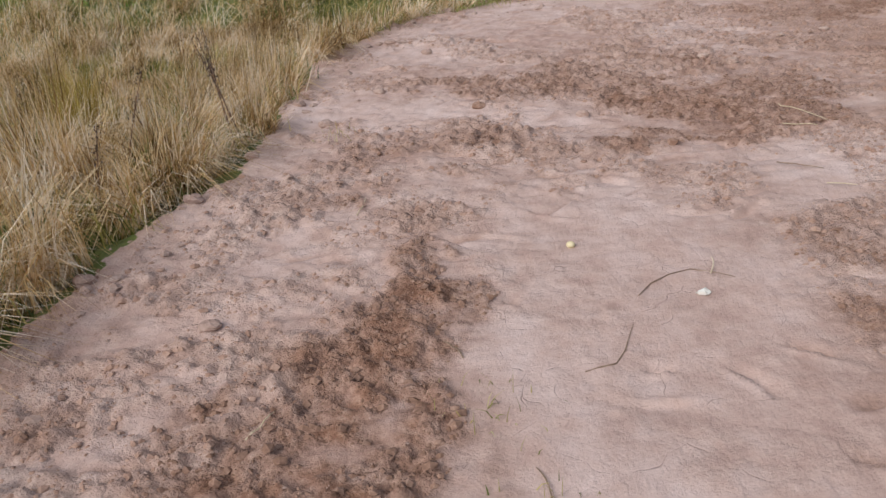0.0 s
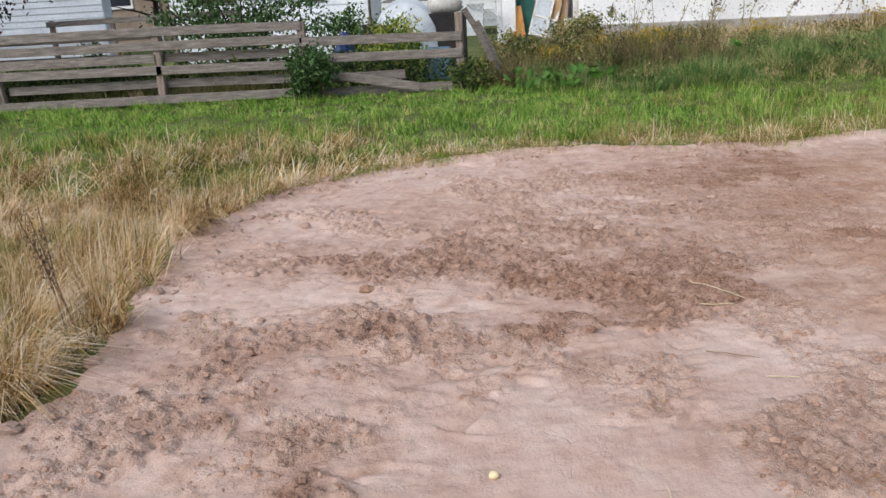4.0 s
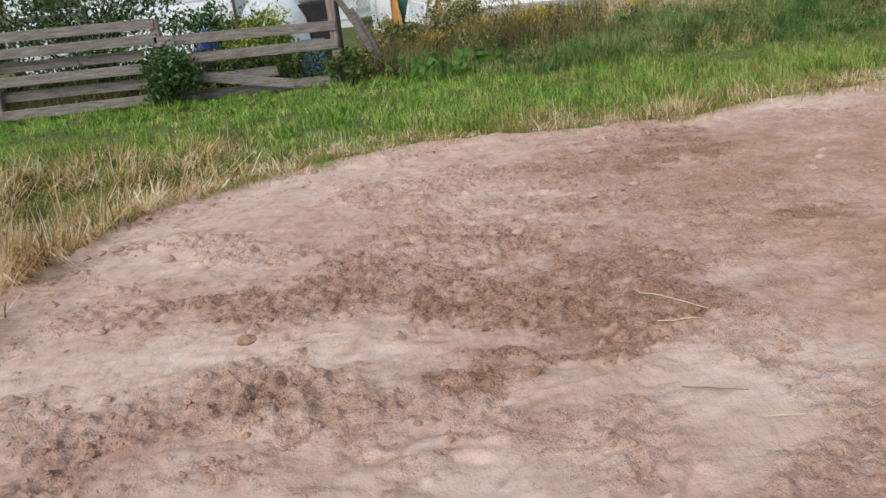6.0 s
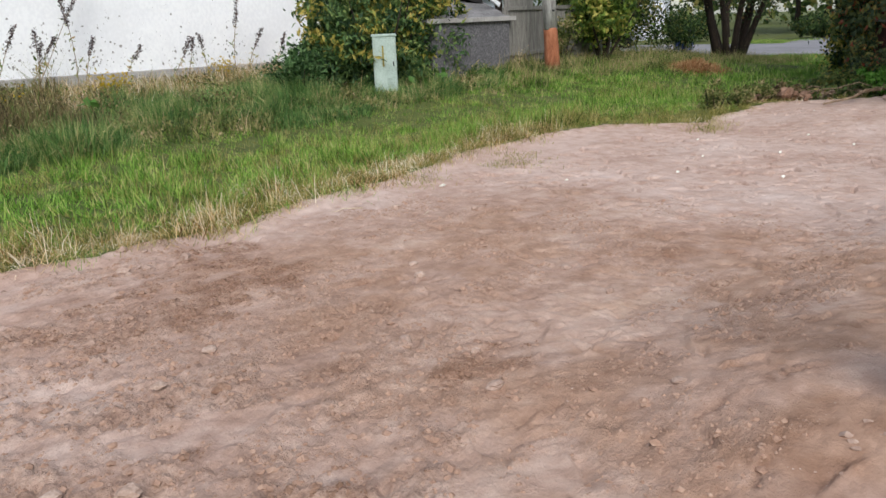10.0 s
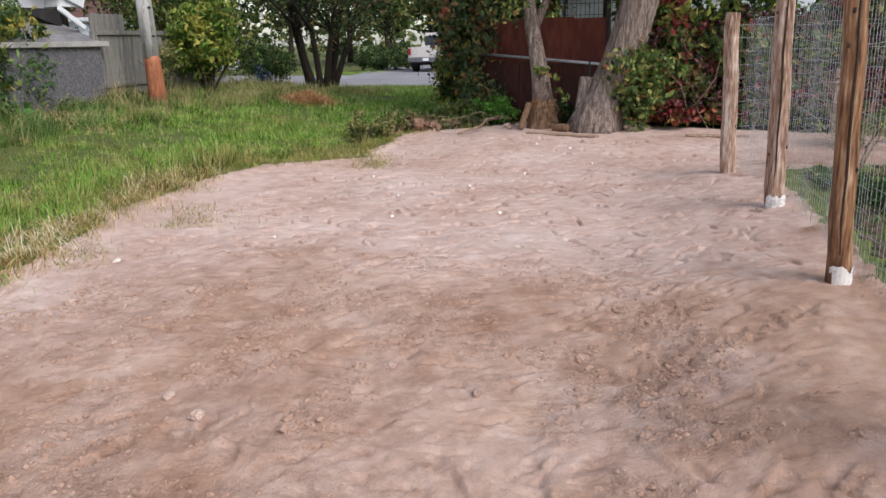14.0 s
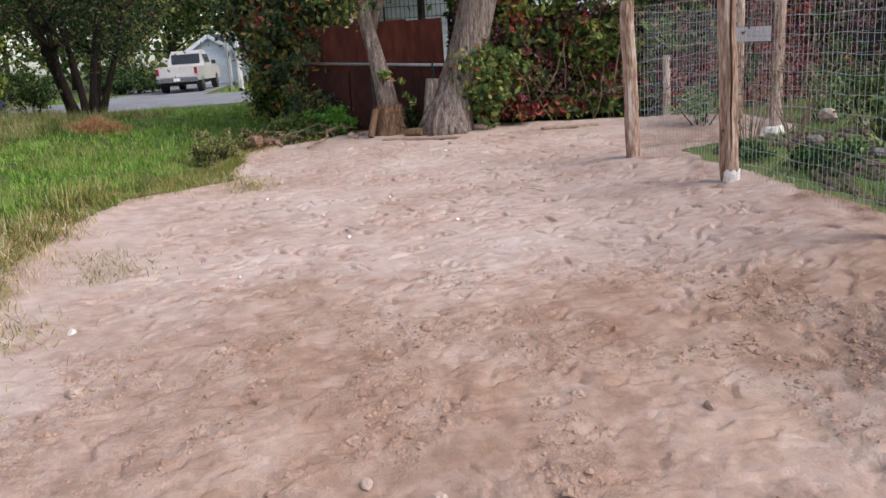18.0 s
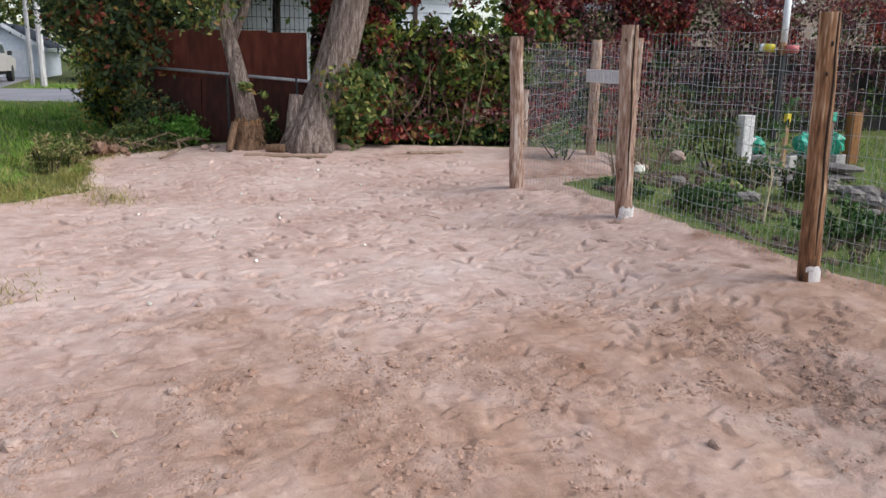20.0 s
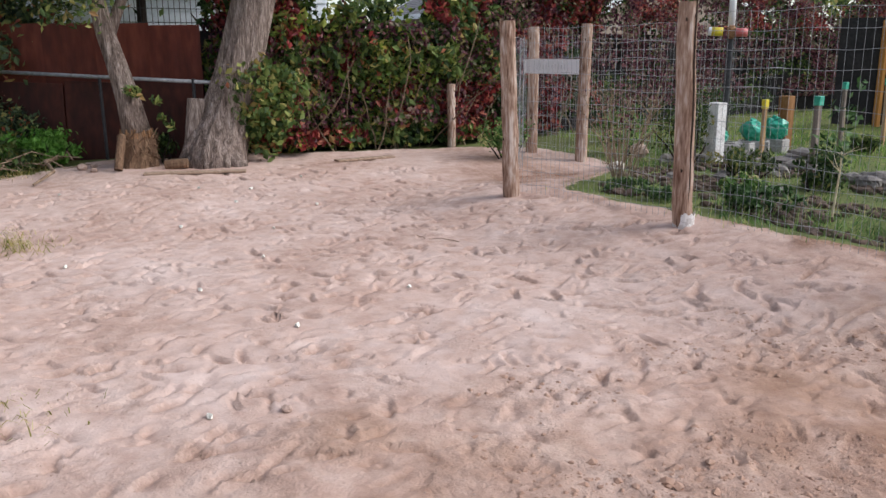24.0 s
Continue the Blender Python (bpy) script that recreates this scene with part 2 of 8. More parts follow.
EDGE = np.array([(-2.6, -7), (-2.3, -1.5), (-2.1, 1.4), (-2.05, 2.9), (-1.85, 3.6), (-1.95, 4.4), (-2.3, 6.1), (-2.1, 7.0), (-1.75, 8.0), (-1.1, 8.5), (-0.4, 8.9), (0.4, 9.25),
                 (1.5, 9.3), (2.5, 9.1), (3.4, 9.1), (4.4, 9.45), (5.4, 9.5), (6.2, 9.75), (7.1, 10.0), (8.9, 10.17), (9.7, 10.1), (10.4, 9.55), (10.9, 9.2), (11.6, 9.3), (13.3, 9.5), (14.0, 9.3), (14.6, 8.3), (15.0, 7.4), (14.5, 6.0),
                 (13.9, 4.5), (13.6, 3.1), (13.0, 2.2), (11.7, 2.0), (10.4, 2.8), (9.6, 4.25), (7.9, 4.16), (5.7, 4.02), (3.5, 3.75), (2.6, 3.1), (2.5, -7)])


def inside(x, y):
    """Signed distance to the edge of the bare earth: positive on it."""
    x, y = np.asarray(x, float), np.asarray(y, float)
    d = np.full(x.shape, 1e9)
    c = np.zeros(x.shape, bool)
    for (ax, ay), (bx, by) in zip(EDGE, np.roll(EDGE, -1, 0)):
        ex, ey = bx - ax, by - ay
        t = np.clip(((x - ax) * ex + (y - ay) * ey) / (ex * ex + ey * ey), 0, 1)
        d = np.minimum(d, np.hypot(x - ax - t * ex, y - ay - t * ey))
        c ^= ((ay > y) != (by > y)) & (x < ex * (y - ay) / (ey if ey else 1e-9) + ax)
    return np.where(c, d, -d)


# patches: x, y, half length, half width, turn, strength
DAMP_NEAR = [(-0.47, 2.65, 0.17, 0.3, 8, 0.8), (-0.42, 2.1, 0.25, 0.4, 0, 0.95), (-0.4, 1.6, 0.3, 0.42, 0, 1.0), (-0.36, 1.15, 0.36, 0.4, 0, 1.0), (-0.75, 1.25, 0.3, 0.2, 30, 0.6), (-0.95, 1.5, 0.12, 0.1, 0, 0.8), (-1.55, 1.4, 0.14, 0.1, 20, 0.6),
             (1.5, 2.35, 0.3, 0.22, 10, 0.5), (1.45, 2.9, 0.35, 0.25, 0, 0.45), (1.75, 3.2, 0.5, 0.2, -5, 0.4)]
DAMP_MIDDLE = [(1.05, 4.95, 0.72, 0.36, -8, 0.95), (1.3, 4.55, 0.45, 0.26, 0, 1.0), (0.72, 4.38, 0.42, 0.2, 15, 0.85), (1.55, 5.25, 0.5, 0.35, 0, 0.8), (-0.55, 5.4, 0.72, 0.34, -4, 0.75), (-0.1, 5.75, 0.5, 0.3, 0, 0.6), (0.5, 5.45, 0.6, 0.3, 0, 0.6), (-1.0, 5.9, 0.4, 0.2, 20, 0.4),
               (-1.0, 4.0, 0.42, 0.18, 20, 0.55), (-0.45, 4.42, 0.45, 0.16, 12, 0.6), (-1.1, 3.3, 0.3, 0.14, 25, 0.5), (-0.6, 3.1, 0.3, 0.14, 10, 0.45), (0.1, 4.05, 0.35, 0.14, 0, 0.35)]
DAMP_FAR = [(1.9, 7.75, 0.75, 0.4, 30, 0.65), (2.8, 8.3, 0.75, 0.32, -2, 0.7), (3.4, 8.15, 0.4, 0.25, -20, 0.6), (1.2, 5.85, 0.8, 0.38, -15, 0.62), (0.5, 6.25, 0.5, 0.3, -25, 0.5), (2.1, 5.5, 0.6, 0.3, -10, 0.55), (3.25, 5.95, 0.4, 0.2, 20, 0.6), (4.1, 6.1, 0.6, 0.2, 0, 0.5),
            (1.9, 6.7, 1.5, 0.8, 25, 0.42), (4.45, 5.12, 0.3, 0.22, -20, 0.85), (4.0, 5.1, 0.5, 0.25, 0, 0.5), (5.3, 6.3, 0.6, 0.4, 20, 0.4), (3.6, 5.4, 0.7, 0.5, 0, 0.35), (7.0, 3.98, 2.2, 0.16, 3, 1.1), (11.6, 3.3, 1.2, 0.6, -20, 0.6), (4.95, 6.9, 0.7, 0.5, 0, 0.4), (2.8, 7.82, 0.5, 0.28, 25, 1.15), (2.35, 7.5, 0.4, 0.25, 40, 0.9), (2.9, 5.72, 0.36, 0.16, 20, 0.85), (10.9, 3.6, 0.9, 0.6, -30, 1.2), (3.2, 8.55, 0.8, 0.3, -10, 0.7), (2.3, 8.1, 0.5, 0.35, 10, 0.7)]
LOOSE = [(-1.45, 1.7, 0.75, 1.3, 0, 1.0), (-1.2, 3.3, 0.7, 0.6, 0, 0.75), (1.65, 2.5, 0.5, 0.85, 0, 1.0), (1.9, 3.25, 0.8, 0.3, -5, 0.9), (-0.8, 4.2, 0.8, 0.35, 12, 0.8), (1.6, 6.6, 1.9, 1.2, 20, 0.75), (3.0, 6.6, 0.9, 0.6, 0, 0.7), (4.5, 8.4, 0.8, 0.5, 0, 0.7), (4.9, 7.4, 0.7, 0.5, 0, 0.6), (4.6, 5.3, 0.6, 0.5, 0, 0.85), (3.2, 4.9, 0.8, 0.6, 0, 0.7)]


def patches(x, y, table, jag=0.7):
    s = np.zeros(np.shape(x))
    wx = (fbm(x * 2.6, y * 2.6) - 0.5) * 0.5
    wy = (fbm(x * 2.6 + 60, y * 2.6 + 9) - 0.5) * 0.5
    rip = jag * (fbm(x * 5.3 + 3, y * 6.1 + 70, 4) - 0.5)
    for cx, cy, a, b, turn, k in table:
        c, q = math.cos(radians(turn)), math.sin(radians(turn))
        u, v = ((x + wx - cx) * c + (y + wy - cy) * q) / a, (-(x + wx - cx) * q + (y + wy - cy) * c) / b
        s = np.maximum(s, k * sst(1.75, 0.4, np.hypot(u, v) + rip))
    return s


def damp(x, y):
    """How damp and freshly turned the earth is."""
    s = np.maximum(np.maximum(0.95 * patches(x, y, DAMP_NEAR, 1.0), 0.72 * patches(x, y, DAMP_MIDDLE, 1.1)), 0.62 * patches(x, y, DAMP_FAR, 1.1))
    return np.clip(s * (0.25 + 1.3 * fbm(x * 7, y * 9, 5)) + 0.12 * sst(0.52, 0.68, fbm(x * 1.6 + 5, y * 1.9 + 3)), 0, 1)


def trodden(x, y):
    """Warm brown trodden soil between the turned corner and the sandy end."""
    return sst(1.6, 2.8, x + 0.6 * (fbm(x * 1.3, y * 1.3 + 8) - 0.5)) * sst(6.5, 5.5, x + 1.6 * (fbm(x * 1.4 + 9, y * 1.4, 4) - 0.5)) * sst(9.0, 7.8, y) * (0.55 + 0.75 * sst(0.35, 0.62, fbm(x * 2.2 + 40, y * 2.8, 4)))


def clay(x, y):
    """Smooth cracked clay crust."""
    return sst(-0.35, 0.1, x) * sst(1.5, 1.0, x) * sst(3.6, 2.8, y)

# ---------------------------------------------------------------- materials
def earth_material():
    m = bpy.data.materials.new("bare_earth")
    m.use_nodes = True
    nt = m.node_tree
    n, l = nt.nodes, nt.links
    bs = n["Principled BSDF"]
    tc = n.new("ShaderNodeTexCoord")

    def field(name):
        q = n.new("ShaderNodeAttribute")
        q.attribute_name = name
        return q.outputs["Fac"]

    def noise(scale, detail, rough=0.5, stretch=None):
        t = n.new("ShaderNodeTexNoise")
        t.inputs["Scale"].default_value, t.inputs["Detail"].default_value, t.inputs["Roughness"].default_value = scale, detail, rough
        if stretch:
            mp = n.new("ShaderNodeMapping")
            mp.inputs["Scale"].default_value = stretch
            l.new(tc.outputs["Object"], mp.inputs[0])
            l.new(mp.outputs[0], t.inputs["Vector"])
        else:
            l.new(tc.outputs["Object"], t.inputs["Vector"])
        return t.outputs[0]

    def sums(op, p, q, r=None):
        t = n.new("ShaderNodeMath")
        t.operation = op
        for k, w in enumerate((p, q, r)):
            if w is None:
                continue
            if isinstance(w, (int, float)):
                t.inputs[k].default_value = w
            else:
                l.new(w, t.inputs[k])
        return t.outputs[0]

    def blend(f, p, q, how="MIX"):
        t = n.new("ShaderNodeMix")
        t.data_type, t.blend_type = "RGBA", how
        if isinstance(f, float):
            t.inputs[0].default_value = f
        else:
            l.new(f, t.inputs[0])
        l.new(p, t.inputs[6])
        l.new(q, t.inputs[7])
        return t.outputs[2]

    def ramp(f, stops):
        r = _ramp(nt, stops)
        l.new(f, r.inputs[0])
        return r.outputs[0]

    grey = lambda v: (v, v, v, 1)
    big, mid, fin, clod = noise(0.8, 3), noise(7.0, 5, 0.6), noise(85.0, 6, 0.65), noise(34.0, 4, 0.6)
    # the damp field holds damp patches and the shade painted in dents
    wet_and_shade, loose, trod, crust = field("damp"), field("crumb"), field("trodden"), field("clay")
    drift = sums("ADD", sums("MULTIPLY", big, 0.5), sums("MULTIPLY", mid, 0.5))
    grain = sums("ADD", sums("MULTIPLY", mid, 0.35), sums("MULTIPLY", clod, 0.65))
    dry = ramp(drift, ((0.34, rgb(180, 150, 137)), (0.46, rgb(197, 169, 157)), (0.56, rgb(207, 182, 172)), (0.68, rgb(216, 195, 187))))
    drab = ramp(grain, ((0.32, rgb(130, 104, 90)), (0.45, rgb(168, 140, 124)), (0.55, rgb(190, 163, 147)), (0.7, rgb(210, 186, 172))))
    tan = ramp(drift, ((0.34, rgb(150, 117, 98)), (0.5, rgb(180, 146, 126)), (0.66, rgb(204, 173, 154))))
    wet = ramp(grain, ((0.32, rgb(98, 70, 55)), (0.47, rgb(140, 104, 85)), (0.6, rgb(168, 133, 113)), (0.72, rgb(190, 159, 140))))
    col = blend(sums("MULTIPLY", loose, 0.5), dry, drab)
    col = blend(sums("MULTIPLY", trod, 0.7), col, tan)
    col = blend(wet_and_shade, col, wet)
    # grit: fine dark and pale grains, more of it where the crust is broken
    sp = ramp(fin, ((0.3, grey(0.5)), (0.4, grey(0.93)), (0.58, grey(1.0)), (0.7, grey(1.14))))
    col = blend(sums("MULTIPLY_ADD", loose, 0.3, 0.4), col, sp, "MULTIPLY")
    # hair cracks of the clay crust
    wob = n.new("ShaderNodeMix")
    wob.data_type, wob.blend_type = "RGBA", "LINEAR_LIGHT"
    wob.inputs[0].default_value = 0.3
    wn_ = n.new("ShaderNodeTexNoise")
    wn_.inputs["Scale"].default_value = 3.0
    l.new(tc.outputs["Object"], wn_.inputs["Vector"])
    l.new(tc.outputs["Object"], wob.inputs[6])
    l.new(wn_.outputs["Color"], wob.inputs[7])
    vo = n.new("ShaderNodeTexVoronoi")
    vo.feature = "DISTANCE_TO_EDGE"
    vo.inputs["Scale"].default_value = 2.6
    l.new(wob.outputs[2], vo.inputs["Vector"])
    line = ramp(vo.outputs["Distance"], ((0.0, grey(1)), (0.009, grey(0))))
    line = sums("MULTIPLY", sums("MULTIPLY", line, crust), ramp(mid, ((0.5, grey(0)), (0.62, grey(1)))))
    dark = n.new("ShaderNodeRGB")
    dark.outputs[0].default_value = rgb(128, 100, 88)
    col = blend(sums("MULTIPLY", line, 0.45), col, dark.outputs[0])
    l.new(col, bs.inputs["Base Color"])
    bs.inputs["Roughness"].default_value = 0.95
    bs.inputs["Specular IOR Level"].default_value = 0.15
    # relief: granules where it is loose, scuffs and fine grit elsewhere
    gran = sums("MULTIPLY", sums("ADD", noise(62.0, 2, 0.6), sums("MULTIPLY", fin, 0.6)), sums("MULTIPLY_ADD", loose, 0.65, 0.14))
    scuff = sums("MULTIPLY", noise(10.0, 5, 0.62, (1.0, 0.55, 1.0)), 1.1)
    h = sums("ADD", gran, scuff)
    h = sums("MULTIPLY_ADD", fin, 0.22, h)
    h = sums("MULTIPLY_ADD", line, -0.3, h)
    bp = n.new("ShaderNodeBump")
    bp.inputs["Strength"].default_value, bp.inputs["Distance"].default_value = 0.9, 0.016
    l.new(h, bp.inputs["Height"])
    l.new(bp.outputs[0], bs.inputs["Normal"])
    return m


M_EARTH = earth_material()
M_TURF = surface("turf_soil", rgb(58, 60, 28), rgb(88, 98, 44), rgb(116, 120, 62), 0.95, 2.5, 26, bump=0.8, dist=0.03)
M_CLOD = surface("earth_clod", rgb(104, 76, 60), rgb(140, 108, 90), rgb(172, 142, 124), 0.95, 9, 60, bump=0.4)
M_CLOD_DRY = surface("dry_clod", rgb(140, 114, 102), rgb(172, 146, 133), rgb(196, 174, 162), 0.95, 9, 60, bump=0.4)
M_STONE = surface("field_stone", rgb(140, 116, 102), rgb(184, 158, 144), rgb(208, 188, 176), 0.85, 12, 70, bump=0.3)
M_ROCK = surface("garden_rock", rgb(82, 78, 75), rgb(124, 118, 114), rgb(160, 152, 144), 0.85, 6, 45, bump=0.4)
M_GREYWOOD = surface("weathered_board", rgb(68, 62, 60), rgb(120, 112, 108), rgb(164, 156, 151), 0.85, 3, 26, (1.2, 10, 10), 0.35)
M_GREYPOST = surface("weathered_post", rgb(84, 74, 68), rgb(134, 120, 112), rgb(172, 158, 148), 0.85, 3, 24, (10, 10, 1.2), 0.35)
M_PLANK = surface("plank_fence_wood", rgb(78, 76, 73), rgb(122, 119, 114), rgb(158, 154, 149), 0.85, 3, 26, (9, 9, 0.8), 0.35)
M_LOG = surface("peeled_log", rgb(98, 66, 48), rgb(170, 140, 122), rgb(214, 198, 187), 0.8, 1.6, 9, (6, 6, 0.9), 0.6, lo=0.36, hi=0.62)
M_LOG_BROWN = surface("oiled_log", rgb(66, 40, 24), rgb(146, 104, 72), rgb(196, 166, 138), 0.75, 1.8, 9, (6, 6, 0.7), 0.6, lo=0.36, hi=0.62)
M_CRACK = surface("split_in_wood", rgb(40, 29, 22), rgb(58, 44, 35), rgb(80, 62, 50), 0.95, 8, 40)
M_WHITEPAINT = surface("worn_white_paint", rgb(168, 160, 156), rgb(214, 210, 208), rgb(232, 230, 229), 0.7, 5, 50, bump=0.25, lo=0.22, hi=0.5)
M_SIGN = surface("white_sign_board", rgb(226, 226, 232), rgb(238, 238, 243), rgb(244, 244, 248), 0.5, 3, 30, bump=0.05)
M_REDINK = surface("red_marker", rgb(150, 40, 48), rgb(180, 60, 66), rgb(200, 90, 90), 0.6, 20, 80, bump=0)
M_GREYINK = surface("grey_marker", rgb(150, 150, 158), rgb(170, 170, 178), rgb(186, 186, 192), 0.6, 20, 80, bump=0)
M_WIRE = surface("galvanised_wire", rgb(124, 126, 131), rgb(162, 164, 169), rgb(192, 194, 198), 0.5, 20, 80, metal=0.15, bump=0)
M_BARK = surface("ridged_bark", rgb(70, 58, 52), rgb(136, 119, 110), rgb(190, 174, 165), 0.95, 3.0, 14, (6, 6, 0.6), 1.0, dist=0.07, lo=0.34, hi=0.64)
M_DARKBARK = surface("dark_bark", rgb(26, 20, 17), rgb(48, 38, 32), rgb(76, 62, 52), 0.95, 4, 20, (5, 5, 0.8), 0.7, dist=0.03)
M_CUTWOOD = surface("cut_stump_wood", rgb(96, 66, 44), rgb(150, 112, 80), rgb(186, 150, 116), 0.9, 7, 40, bump=0.5)
M_POLE = surface("grey_utility_pole", rgb(128, 122, 120), rgb(196, 192, 192), rgb(224, 222, 222), 0.85, 2.4, 18, (6, 6, 0.5), 0.4, lo=0.36, hi=0.62)
M_SCAR = surface("orange_bare_wood", rgb(112, 66, 44), rgb(160, 98, 68), rgb(190, 132, 102), 0.85, 4, 22, (5, 5, 0.8), 0.4)
M_RUST = surface("rusted_sheet", rgb(66, 31, 25), rgb(106, 49, 37), rgb(138, 72, 54), 0.75, 1.2, 9, (1, 1, 0.35), 0.15, metal=0.15)
M_STUCCO = surface("white_painted_plaster", rgb(226, 226, 231), rgb(235, 235, 240), rgb(241, 241, 245), 0.8, 0.8, 18, (1, 1, 0.7), 0.1, lo=0.25, hi=0.6)
M_FLAKE = surface("flaked_paint", rgb(112, 108, 108), rgb(150, 146, 146), rgb(180, 176, 176), 0.9, 9, 40)
M_CONCRETE = surface("concrete", rgb(128, 124, 122), rgb(166, 162, 160), rgb(190, 187, 185), 0.9, 3, 40, bump=0.3)
M_PEBBLE = surface("pebbledash", rgb(52, 50, 54), rgb(100, 98, 102), rgb(150, 148, 152), 0.95, 30, 90, bump=0.9, dist=0.02)
M_SIDING = surface("white_siding", rgb(196, 202, 212), rgb(220, 226, 235), rgb(232, 236, 243), 0.55, 1.5, 12, bump=0.05)
M_SIDING_BLUE = surface("pale_blue_siding", rgb(158, 165, 180), rgb(176, 184, 198), rgb(190, 197, 210), 0.55, 1.5, 12, bump=0.05)
M_BEIGE = surface("beige_render", rgb(128, 112, 102), rgb(152, 136, 124), rgb(168, 152, 140), 0.85, 2, 20, bump=0.15)
M_TRIM = surface("dark_trim", rgb(58, 42, 40), rgb(78, 58, 54), rgb(98, 76, 70), 0.6, 5, 30, bump=0.1)
M_WHITETRIM = surface("white_trim", rgb(212, 214, 220), rgb(230, 232, 236), rgb(240, 241, 244), 0.5, 5, 30, bump=0.05)
M_ROOF_BROWN = surface("brown_shingles", rgb(78, 54, 52), rgb(112, 80, 78), rgb(140, 106, 102), 0.9, 3, 24, (1, 1, 3), 0.5)
M_ROOF_GREY = surface("grey_shingles", rgb(92, 90, 92), rgb(124, 122, 124), rgb(152, 150, 152), 0.9, 3, 24, (1, 1, 3), 0.5)
M_ROOF_DARK = surface("dark_shingles", rgb(40, 44, 56), rgb(60, 66, 80), rgb(84, 90, 104), 0.9, 3, 24, (1, 1, 3), 0.5)
M_GLASS = surface("window_glass", rgb(34, 38, 44), rgb(46, 50, 58), rgb(60, 66, 74), 0.06, 2, 6, bump=0)
# near-black for dark parts and for pieces that stand in for shade
M_DARK_AND_SHADE = surface("dark_parts_and_shade", rgb(26, 24, 26), rgb(40, 37, 38), rgb(58, 54, 54), 0.9, 3, 20)
M_BOX = surface("pale_green_cabinet", rgb(134, 150, 142), rgb(168, 184, 176), rgb(188, 202, 195), 0.55, 4, 40, bump=0.08)
M_BOXVENT = surface("cabinet_label", rgb(120, 110, 50), rgb(150, 136, 62), rgb(176, 160, 84), 0.6, 8, 40, bump=0)
M_ASPHALT = surface("worn_asphalt", rgb(116, 114, 118), rgb(142, 140, 146), rgb(164, 162, 168), 0.9, 0.8, 50, bump=0.2)
M_CARPAINT = surface("champagne_car_paint", rgb(196, 188, 186), rgb(212, 204, 202), rgb(222, 216, 214), 0.3, 2, 10, metal=0.1, bump=0)
M_CHROME = surface("chrome_bumper", rgb(150, 150, 154), rgb(180, 180, 184), rgb(206, 206, 210), 0.25, 4, 20, metal=0.9, bump=0)
M_TYRE = surface("tyre_rubber", rgb(16, 16, 17), rgb(26, 26, 27), rgb(40, 40, 41), 0.85, 8, 40, bump=0.2)
M_TAIL = surface("red_tail_lamp", rgb(110, 26, 28), rgb(140, 40, 40), rgb(165, 60, 56), 0.25, 8, 30, bump=0)
M_GREENBAG = surface("green_plastic_bag", rgb(16, 120, 96), rgb(46, 168, 140), rgb(112, 206, 184), 0.35, 7, 22, bump=0.5, dist=0.03)
M_GREENPANEL = surface("dark_green_panel", rgb(14, 70, 62), rgb(22, 92, 82), rgb(36, 110, 98), 0.6, 3, 20, bump=0.1)
M_ORANGEWOOD = surface("orange_stained_wood", rgb(150, 96, 40), rgb(190, 130, 62), rgb(214, 160, 92), 0.7, 3, 24, (6, 6, 0.6), 0.25)
M_RAWWOOD = surface("raw_timber", rgb(140, 106, 72), rgb(186, 150, 110), rgb(212, 182, 144), 0.75, 3, 24, (6, 6, 0.6), 0.25)
M_YELLOW = surface("yellow_plastic", rgb(196, 172, 20), rgb(222, 200, 44), rgb(234, 218, 90), 0.45, 5, 30, bump=0.05)
M_PINK = surface("faded_red_plastic", rgb(176, 84, 84), rgb(204, 110, 108), rgb(220, 140, 136), 0.5, 5, 30, bump=0.05)
M_BLUE = surface("blue_tarpaulin", rgb(20, 30, 62), rgb(32, 48, 96), rgb(58, 80, 132), 0.5, 5, 26, bump=0.4)
M_TEALBOX = surface("blue_plastic_crate", rgb(60, 92, 116), rgb(84, 116, 140), rgb(120, 150, 170), 0.5, 5, 26, bump=0.1)
M_DARKMETAL = surface("dark_metal", rgb(30, 30, 33), rgb(48, 48, 52), rgb(70, 70, 74), 0.6, 8, 40, metal=0.0, bump=0.1)
M_TANK = surface("stained_tank", rgb(150, 142, 138), rgb(196, 192, 190), rgb(216, 214, 212), 0.6, 5, 25, bump=0.2)
M_FILM = surface("clear_plastic_cover", rgb(168, 176, 186), rgb(196, 204, 212), rgb(216, 222, 228), 0.3, 4, 20, bump=0.3)
M_STRAW = foliage("straw", ((0.0, rgb(140, 96, 58)), (0.5, rgb(180, 132, 86)), (1.0, rgb(206, 168, 124))), 0.7, 0.2)
M_LANEGRASS = foliage("lane_grass", ((0.0, rgb(66, 96, 34)), (0.3, rgb(106, 150, 56)), (0.65, rgb(148, 188, 80)), (0.88, rgb(176, 198, 98)), (1.0, rgb(210, 198, 134))), 0.55, 0.35, 0.13)
M_EDGEGRASS = foliage("yellowing_grass", ((0.0, rgb(90, 100, 41)), (0.35, rgb(142, 139, 67)), (0.7, rgb(180, 165, 96)), (1.0, rgb(194, 186, 129))), 0.6, 0.3, 0.2)
M_DRYGRASS = foliage("dry_grass", ((0.0, rgb(122, 92, 52)), (0.3, rgb(200, 166, 106)), (0.6, rgb(234, 208, 156)), (1.0, rgb(250, 238, 210))), 0.5, 0.35, 0.25)
M_OLIVEGRASS = foliage("olive_grass", ((0.0, rgb(56, 68, 26)), (0.4, rgb(122, 132, 60)), (0.75, rgb(176, 164, 92)), (1.0, rgb(210, 190, 128))), 0.6, 0.3, 0.25)
